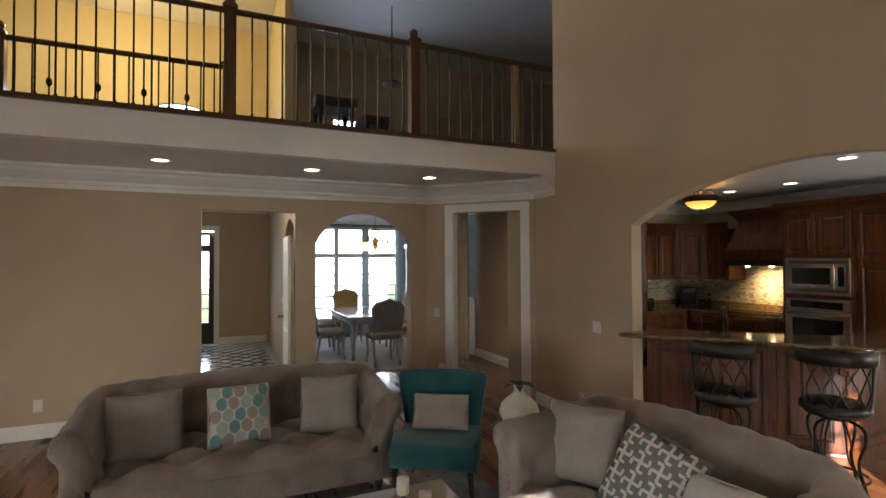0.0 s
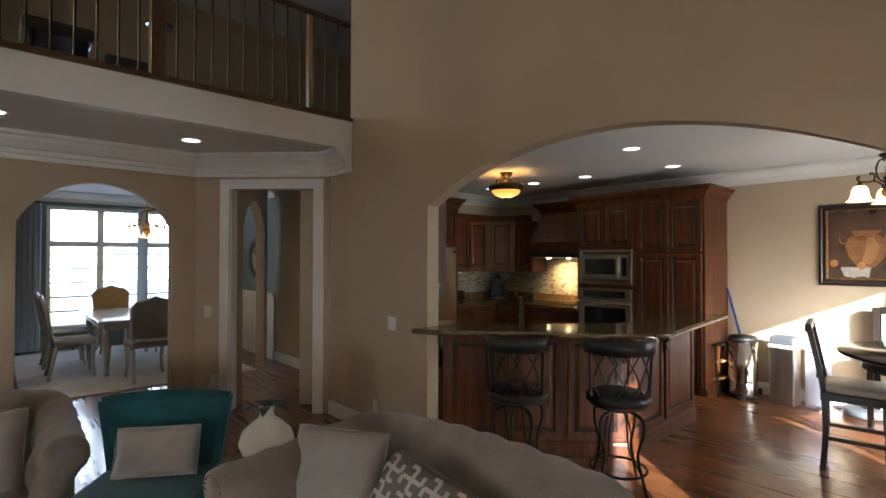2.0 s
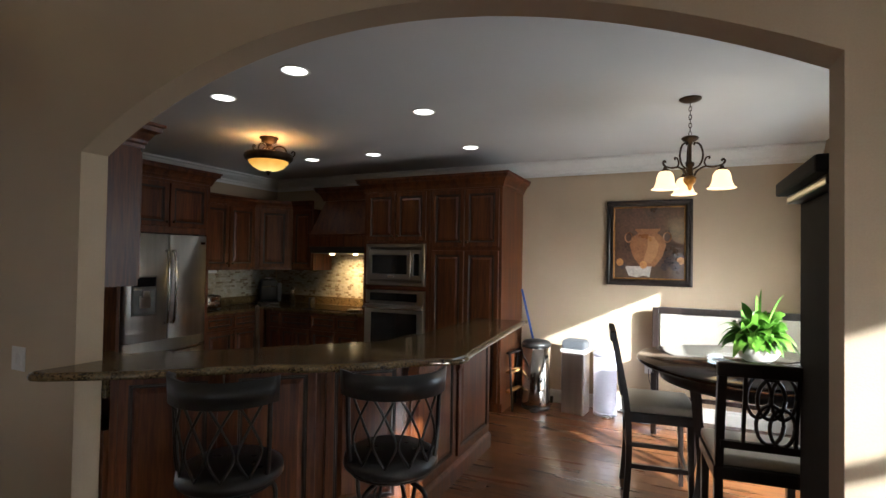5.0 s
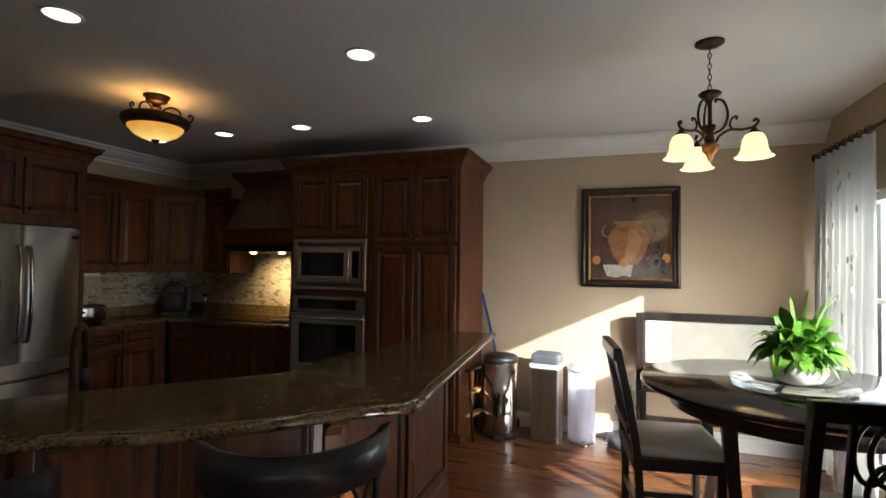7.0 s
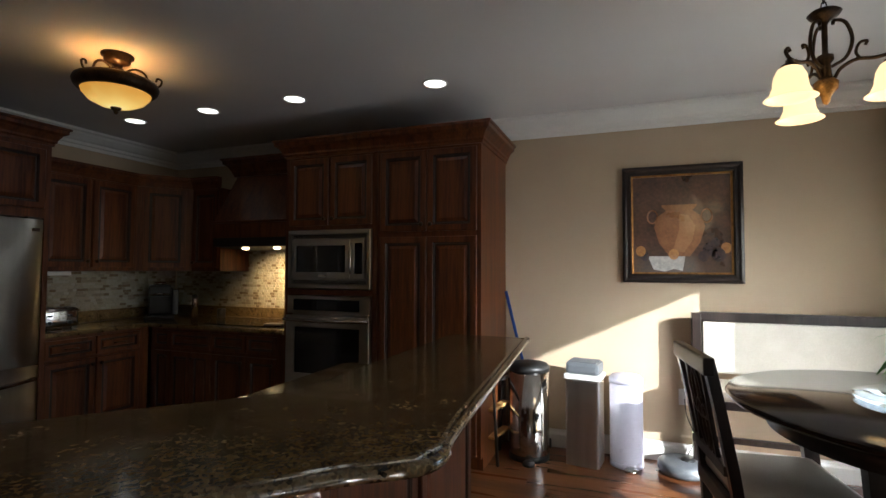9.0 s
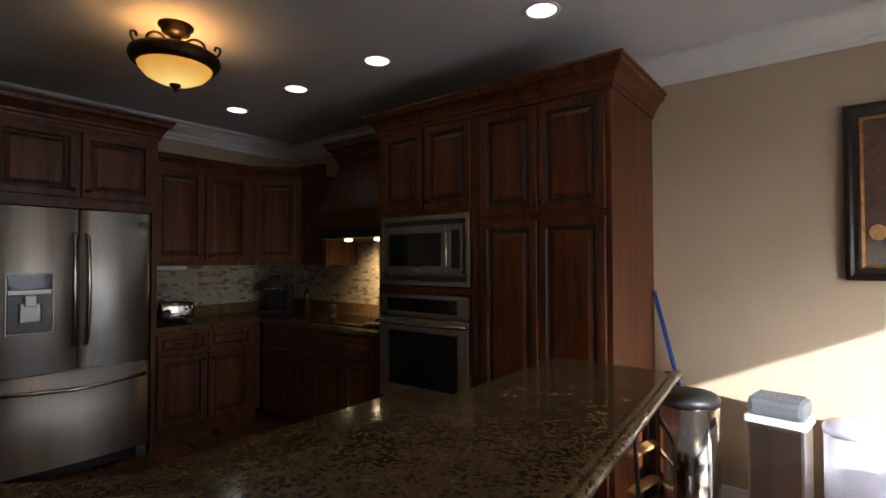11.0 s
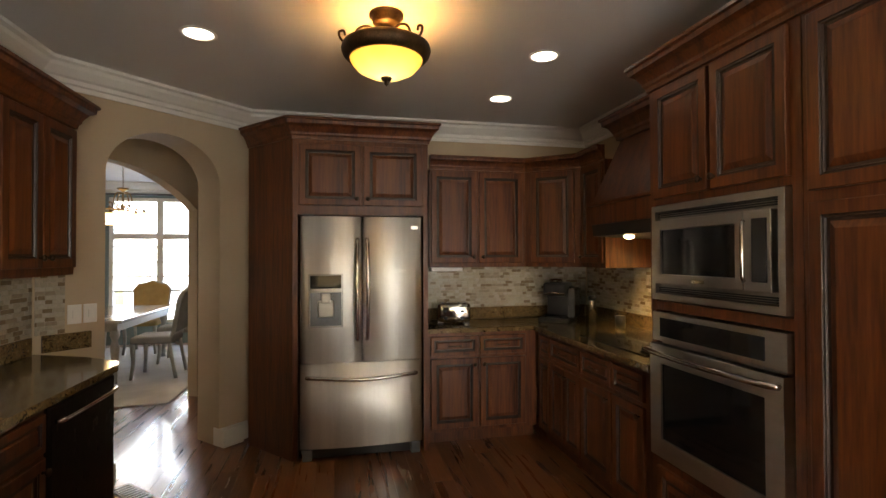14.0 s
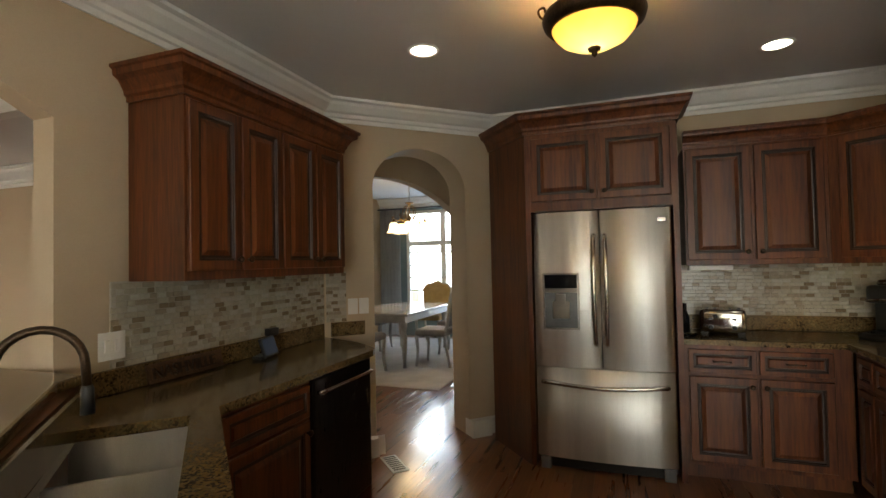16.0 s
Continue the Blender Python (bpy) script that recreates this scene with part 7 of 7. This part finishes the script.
    for x in (-w / 2 + 0.14, w / 2 - 0.14):
        for y in (-d / 2 + 0.10, d / 2 - 0.16):
            bm = B()
            lathe(bm, [(0, 0), (0.02, 0), (0.034, 0.06), (0.036, 0.125), (0, 0.125)], 12, (x, y, 0))
            part("foot", bm, ESPRESSO, base, "dark turned foot", True)
    return base


sofa_a = chesterfield(pose(-3.08, -0.11, 0, 0, 0, 90), 2.12, 0.95, "long taupe velvet tufted sofa with rolled arms")
sofa_b = chesterfield(pose(-1.00, 1.78, 0, 0, 0, 6), 1.56, 0.95, "taupe velvet tufted loveseat with rolled arms", 0.80, 0.76)
for m, w, mat, label, motif in (
        (pose(-3.02, -0.75, 0.60, 66, 0, 96), 0.46, VELVET_P, "plain taupe velvet pillow on the sofa", None),
        (pose(-3.03, -0.15, 0.60, 68, 0, 94), 0.42, CREAM_LINEN, "cream pillow with teal, mint and taupe ogee print", "ogee"),
        (pose(-3.03, 0.51, 0.60, 66, 0, 80), 0.44, VELVET_P, "plain taupe velvet pillow on the sofa", None),
        (pose(-1.50, 1.72, 0.62, 68, 0, 30), 0.46, VELVET_P, "plain taupe velvet pillow on the loveseat", None),
        (pose(-1.02, 1.78, 0.58, 62, 12, 10), 0.46, GREY_PRINT, "grey pillow with a cream geometric print", "lattice"),
        (pose(-0.62, 1.72, 0.55, 60, -8, -10), 0.40, CREAM_LINEN, "cream pillow on the loveseat", None)):
    pillow(m, w, w, 0.15, mat, label, motif)

tealc = thing("accent_chair", pose(-2.53, 1.22, 0, 0, 0, 58), "teal velvet accent chair with dark tapered legs", "chair")
bm = B()
prism(bm, [(-0.30, -0.31), (0.30, -0.31), (0.33, -0.1), (0.30, 0.26), (-0.30, 0.26), (-0.33, -0.1)], 0.27, 0.44, 0.035)
part("seat", bm, TEAL, tealc, "", True)
bm = B()
rows = []
for i in range(17):
    u = -1 + 2 * i / 16
    row = []
    for j in range(9):
        v = j / 8
        wd = 0.28 + 0.06 * v
        x = u * wd
        y = 0.20 + 0.08 * v - 0.10 * u * u * (0.4 + 0.6 * v)
        row.append(bm.verts.new((x, y, 0.40 + 0.45 * v - 0.012 * (abs(u) ** 4) * v)))
    rows.append(row)
for i in range(16):
    for j in range(8):
        bm.faces.new((rows[i][j], rows[i + 1][j], rows[i + 1][j + 1], rows[i][j + 1]))
bmesh.ops.recalc_face_normals(bm, faces=bm.faces[:])
bmesh.ops.solidify(bm, geom=bm.faces[:], thickness=-0.075)
bmesh.ops.bevel(bm, geom=[e for e in bm.edges if len(e.link_faces) == 2 and e.calc_face_angle() > 0.9], offset=0.02, segments=2, affect="EDGES")
part("backrest", bm, TEAL, tealc, "curved teal velvet back", True)
for x, y, ox, oy in ((-0.26, -0.26, -0.03, -0.05), (0.26, -0.26, 0.03, -0.05), (-0.24, 0.22, -0.02, 0.08), (0.24, 0.22, 0.02, 0.08)):
    bm = B()
    tube(bm, [(x + ox, y + oy, 0), (x, y, 0.29)], 0.012, 10, 1, 0.024)
    part("leg", bm, ESPRESSO, tealc, "", True)
pillow(Matrix.Translation((-2.57, 1.26, 0.575)) @ Euler((radians(72), 0, radians(58))).to_matrix().to_4x4(), 0.42, 0.25, 0.12, VELVET_P, "taupe lumbar pillow on the teal chair")

stable = thing("side_table", pose(-2.13, 1.68, 0) @ Matrix.Diagonal((1, 1, 0.87, 1)), "small dark round side table behind the loveseat arm", "side table")
bm = B()
lathe(bm, [(0, 0.60), (0.19, 0.60), (0.20, 0.615), (0.19, 0.63), (0, 0.63)], 30)
part("tabletop", bm, ESPRESSO, stable, "", True)
bm = B()
lathe(bm, [(0, 0), (0.15, 0), (0.15, 0.02), (0.03, 0.05), (0.022, 0.30), (0.035, 0.55), (0.06, 0.60), (0, 0.60)], 20)
part("pedestal", bm, ESPRESSO, stable, "", True)
vase = thing("vase", pose(-2.13, 1.68, 0.549) @ Matrix.Diagonal((1.06, 1.06, 0.84, 1)), "round cream ceramic vase with a narrow neck and dark leaves", "vase")
bm = B()
lathe(bm, [(0, 0), (0.07, 0), (0.11, 0.04), (0.135, 0.11), (0.12, 0.18), (0.075, 0.235), (0.04, 0.265), (0.032, 0.30), (0.038, 0.335), (0.03, 0.335), (0.026, 0.30), (0, 0.29)], 32)
part("body", bm, CERAMIC, vase, "", True)
rnd = random.Random(4)
for k in range(7):
    a = rnd.uniform(0, 6.28)
    c, s = math.cos(a), math.sin(a)
    bm = B()
    ln = rnd.uniform(0.10, 0.17)
    rows = []
    for i in range(6):
        t = i / 5
        mp = Vector((0.01 * c + ln * t * c, 0.01 * s + ln * t * s, 0.33 + 0.10 * t - 0.10 * t * t))
        sd = Vector((-s, c, 0)) * 0.025 * math.sin(math.pi * min(1, 0.1 + 0.9 * t))
        rows.append((bm.verts.new(mp - sd), bm.verts.new(mp + sd)))
    for p, q in zip(rows, rows[1:]):
        bm.faces.new((p[0], p[1], q[1], q[0]))
    part("leaf", bm, LEAF_D, vase, "", True)

rug = thing("area_rug", pose(-1.75, 0.15, 0.002), "mottled grey-blue rug in front of the sofas", "rug")
bm = B()
block(bm, -1.0, -1.5, 0, 1.25, 1.45, 0.012, 0.004)
part("carpet", bm, RUG_G, rug)
ctable = thing("coffee_table", pose(-1.50, 0.55, 0.0145), "low mirrored coffee table in front of the loveseat", "coffee table")
bm = B()
block(bm, -0.35, -0.40, 0.36, 0.35, 0.40, 0.40, 0.006)
part("tabletop", bm, MIRROR, ctable, "reflecting top")
for x in (-0.31, 0.31):
    for y in (-0.36, 0.36):
        bm = B()
        block(bm, x - 0.025, y - 0.025, 0, x + 0.025, y + 0.025, 0.36, 0.004)
        part("leg", bm, SILVER, ctable)
for x, y, h in ((-1.60, 0.62, 0.16), (-1.48, 0.70, 0.12), (-1.36, 0.60, 0.10)):
    cd2 = thing("candle_holder", pose(x, y, 0.4150), "white pillar candle in a glass holder on the coffee table", "candle holder", "candle holders")
    bm = B()
    lathe(bm, [(0, 0), (0.045, 0), (0.04, 0.012), (0.012, 0.02), (0.012, h * 0.45), (0.04, h * 0.5), (0, h * 0.5)], 18)
    part("stem", bm, CHROME, cd2, "", True)
    bm = B()
    lathe(bm, [(0, h * 0.5), (0.034, h * 0.5), (0.034, h), (0, h)], 18)
    part("candle", bm, CERAMIC, cd2, "", True)

# ---- dining room ----
drug = thing("dining_rug", pose(-8.3, 2.15, 0.002), "pale textured rug under the dining table", "rug")
bm = B()
block(bm, -1.75, -1.30, 0, 1.75, 1.25, 0.014, 0.005)
part("carpet", bm, RUG, drug)
dt = thing("dining_table", pose(-8.3, 2.15, 0.0165), "long silver-painted dining table with a glossy top", "dining table")
bm = B()
block(bm, -0.95, -0.52, 0.71, 0.95, 0.52, 0.75, 0.012)
part("tabletop", bm, surface("glossy_silver_top", (0.40, 0.39, 0.37), (0.50, 0.49, 0.47), 0.10, 0.1, scale=5), dt, "pale glossy top")
bm = B()
block(bm, -0.86, -0.44, 0.61, 0.86, 0.44, 0.71, 0.004)
part("apron", bm, SILVER, dt)
for x in (-0.82, 0.82):
    for y in (-0.40, 0.40):
        bm = B()
        lathe(bm, [(0, 0), (0.03, 0), (0.025, 0.06), (0.035, 0.2), (0.05, 0.42), (0.03, 0.5), (0.05, 0.56), (0.05, 0.62), (0, 0.62)], 14, (x, y, 0))
        part("leg", bm, SILVER, dt, "", True)


def dining_chair(m, cloth, label):
    base = thing("dining_chair", m, label, "chair", "chairs round the dining table")
    bm = B()
    block(bm, -0.24, -0.23, 0.42, 0.24, 0.23, 0.51, 0.03)
    part("seat", bm, cloth, base, "", True)
    bm = B()
    outl = [(-0.23, 0.56), (0.23, 0.56), (0.26, 0.95), (0.20, 1.02), (0.10, 1.04), (0, 1.08), (-0.10, 1.04), (-0.20, 1.02), (-0.26, 0.95)]
    a = [bm.verts.new((x, -0.21 - (z - 0.5) * 0.18, z)) for x, z in outl]
    b = [bm.verts.new((x, -0.27 - (z - 0.5) * 0.18, z)) for x, z in outl]
    bm.faces.new(a), bm.faces.new(b[::-1])
    for k in range(len(a)):
        bm.faces.new((a[k], b[k], b[(k + 1) % len(a)], a[(k + 1) % len(a)]))
    bmesh.ops.recalc_face_normals(bm, faces=bm.faces[:])
    part("backrest", bm, cloth, base)
    bm = B()
    tube(bm, [(x, -0.24 - (z - 0.5) * 0.18, z) for x, z in outl] + [(outl[0][0], -0.25, outl[0][1])], 0.025, 6)
    part("back_frame", bm, SILVER, base, "", True)
    for x in (-0.21, 0.21):
        bm = B()
        tube(bm, curl([(x, -0.27, 0), (x, -0.20, 0.42), (x, -0.25, 0.60)], 4), 0.022, 8)
        part("rear_leg", bm, SILVER, base, "", True)
        bm = B()
        tube(bm, curl([(x * 1.05, 0.22, 0), (x * 0.95, 0.20, 0.2), (x * 1.02, 0.21, 0.43)], 4), 0.018, 8, 1, 0.03)
        part("front_leg", bm, SILVER, base, "", True)
    return base


dc = dining_chair(pose(-7.85, 1.42, 0.0165, 0, 0, 0), CUSHION, "silver dining chair with grey tufted upholstery")
for x, y, a in ((-8.75, 1.42, 0), (-7.85, 2.88, 180), (-8.75, 2.88, 180), (-7.05, 2.15, 90)):
    copy_thing(dc, pose(x, y, 0.0165, 0, 0, a))
dining_chair(pose(-9.55, 2.15, 0.0165, 0, 0, -90), GOLD_CLOTH, "silver dining chair with gold tufted back")


def drape(y0, y1, x, z1, label):
    base = thing("long_curtain", pose(0, 0, 0), label, "curtain", "dining room curtains")
    bm = B()
    n = 60
    lo = [bm.verts.new((x + 0.04 * math.sin(2 * math.pi * 6 * i / n), y0 + (y1 - y0) * i / n, 0.02)) for i in range(n + 1)]
    hi = [bm.verts.new((x + 0.03 * math.sin(2 * math.pi * 6 * i / n), y0 + (y1 - y0) * i / n, z1)) for i in range(n + 1)]
    for i in range(n):
        bm.faces.new((lo[i], lo[i + 1], hi[i + 1], hi[i]))
    bmesh.ops.solidify(bm, geom=bm.faces[:], thickness=0.003)
    part("cloth", bm, SHEER, base, "", True)


drape(0.78, 1.22, FAR_X + 0.12, 2.52, "white floor-length curtain beside the dining room window")
drape(2.62, 2.78, FAR_X + 0.12, 2.52, "white floor-length curtain between the window lights")
drape(3.42, 3.80, FAR_X + 0.12, 2.52, "white floor-length curtain beside the dining room window")
rod2 = thing("curtain_rod", pose(0, 0, 0), "thin black curtain rod over the dining room window", "curtain rod")
bm = B()
tube(bm, [(FAR_X + 0.12, 0.7, 2.54), (FAR_X + 0.12, 3.85, 2.54)], 0.014, 8)
part("rod", bm, BLACK, rod2, "", True)

wains = thing("wainscot", pose(FAR_X, 3.896, 0), "white panelled wainscot along the dining room wall", "wainscot", "", "structure")
bm = B()
block(bm, 0.01, -0.014, 0, 3.33, 0, 1.0)
block(bm, 0.01, -0.04, 1.0, 3.33, 0, 1.04, 0.006)
block(bm, 0.01, -0.028, 0, 3.33, -0.014, 0.16)
part("board", bm, WHITE, wains)
for k in range(5):
    bm = B()
    framed_box(bm, 0.10 + k * 0.64, 0.26, 0.46, 0.64, 0.03, 0.012, -0.026)
    part("panel_moulding", bm, WHITE, wains)
clock = thing("wall_clock", pose(-7.72, 3.896, 1.60), "round black-rimmed wall clock with a pale brown face", "clock")
bm = B()
lathe(bm, [(0.25, 0), (0.36, 0), (0.37, 0.02), (0.34, 0.04), (0.26, 0.03), (0.25, 0)], 40)
part("rim", bm, BLACK, clock, "", True, pose(0, 0, 0, 90, 0, 0))
bm = B()
lathe(bm, [(0, 0.008), (0.255, 0.008), (0.255, 0.012), (0, 0.012)], 40)
part("face", bm, surface("clock_face", (0.30, 0.22, 0.13), (0.42, 0.32, 0.20), 0.6, scale=10), clock, "", True, pose(0, 0, 0, 90, 0, 0))
for k in range(12):
    bm = B()
    block(bm, -0.007, -0.015, 0.17, 0.007, -0.012, 0.235)
    part("hour_mark", bm, BLACK, clock, "", False, pose(0, 0, 0, 0, 30 * k, 0))
for ln, a in ((0.15, 50), (0.20, -60)):
    bm = B()
    block(bm, -0.006, -0.019, -0.03, 0.006, -0.016, ln)
    part("clock_pointer", bm, BLACK, clock, "", False, pose(0, 0, 0, 0, a, 0))
china = thing("china_cabinet", pose(-9.0, 3.85, 0), "tall silver china cabinet with glass doors", "cabinet")
bm = B()
block(bm, -0.60, -0.42, 0.06, 0.60, 0, 0.80, 0.006)
block(bm, -0.57, -0.40, 0.80, -0.53, 0, 1.98)
block(bm, 0.53, -0.40, 0.80, 0.57, 0, 1.98)
block(bm, -0.53, -0.02, 0.80, 0.53, 0, 1.98)
block(bm, -0.62, -0.44, 1.98, 0.62, 0, 2.08, 0.01)
for z in (1.15, 1.5):
    block(bm, -0.53, -0.36, z, 0.53, -0.02, z + 0.015)
part("body", bm, SILVER, china)
for x in (-0.53, 0.0):
    bm = B()
    framed_box(bm, x, 0.81, 0.53, 1.16, 0.05, 0.025, -0.415)
    gd = part("door", bm, SILVER, china)
    bm = B()
    block(bm, x + 0.05, -0.405, 0.86, x + 0.48, -0.400, 1.92)
    part("pane", bm, CLEAR, gd)
for x in (-0.52, 0.46):
    for y in (-0.38, -0.06):
        bm = B()
        block(bm, x, y, 0, x + 0.06, y + 0.05, 0.06)
        part("foot", bm, SILVER, china)


# ---- oak planks ----
def plank(bm, x0, x1, y0, y1, c=0.0008, drop=-0.014):
    """One board with softened upper edges."""
    low = [bm.verts.new((x, y, drop)) for x, y in ((x0, y0), (x1, y0), (x1, y1), (x0, y1))]
    rim = [bm.verts.new((x, y, -c)) for x, y in ((x0, y0), (x1, y0), (x1, y1), (x0, y1))]
    top = [bm.verts.new((x, y, 0)) for x, y in ((x0 + c, y0 + c), (x1 - c, y0 + c), (x1 - c, y1 - c), (x0 + c, y1 - c))]
    bm.faces.new(top)
    for k in range(4):
        j = (k + 1) % 4
        bm.faces.new((low[k], low[j], rim[j], rim[k]))
        bm.faces.new((rim[k], rim[j], top[j], top[k]))


BOARD = 0.128
board_meshes = {}
for length in (0.9, 1.2, 1.5, 1.8):
    bm = B()
    plank(bm, 0, length - 0.0006, 0, BOARD - 0.0006)
    me = bpy.data.meshes.new("plank")
    bm.to_mesh(me)
    bm.free()
    me.materials.append(OAK)
    board_meshes[length] = me
rnd = random.Random(21)
rest = B()
y = -5.45
while y < 7.5:
    x = -10.6 - rnd.uniform(0, 0.8)
    while x < 2.3:
        length = rnd.choice((0.9, 1.2, 1.5, 1.8))
        mx, my = x + length / 2, y + BOARD / 2
        kitchen = -5.4 < mx < 1.2 and 3.4 < my < 7.4
        front = -3.6 < mx < 1.6 and 1.9 < my <= 3.4
        if mx < XD - 0.16 and y < 0.56:
            pass
        elif kitchen or front:
            piece("plank", board_meshes[length], floor, Matrix.Translation((x, y, 0)))
        else:
            plank(rest, max(x, -10.55), min(x + length, 2.3) - 0.0006, y, y + BOARD - 0.0006)
        x += length
    y += BOARD
far_planks = part("far_planks", rest, OAK, floor, "polished reddish-brown oak planks")
tagged(far_planks, "polished reddish-brown oak planks", "", "", "stuff")
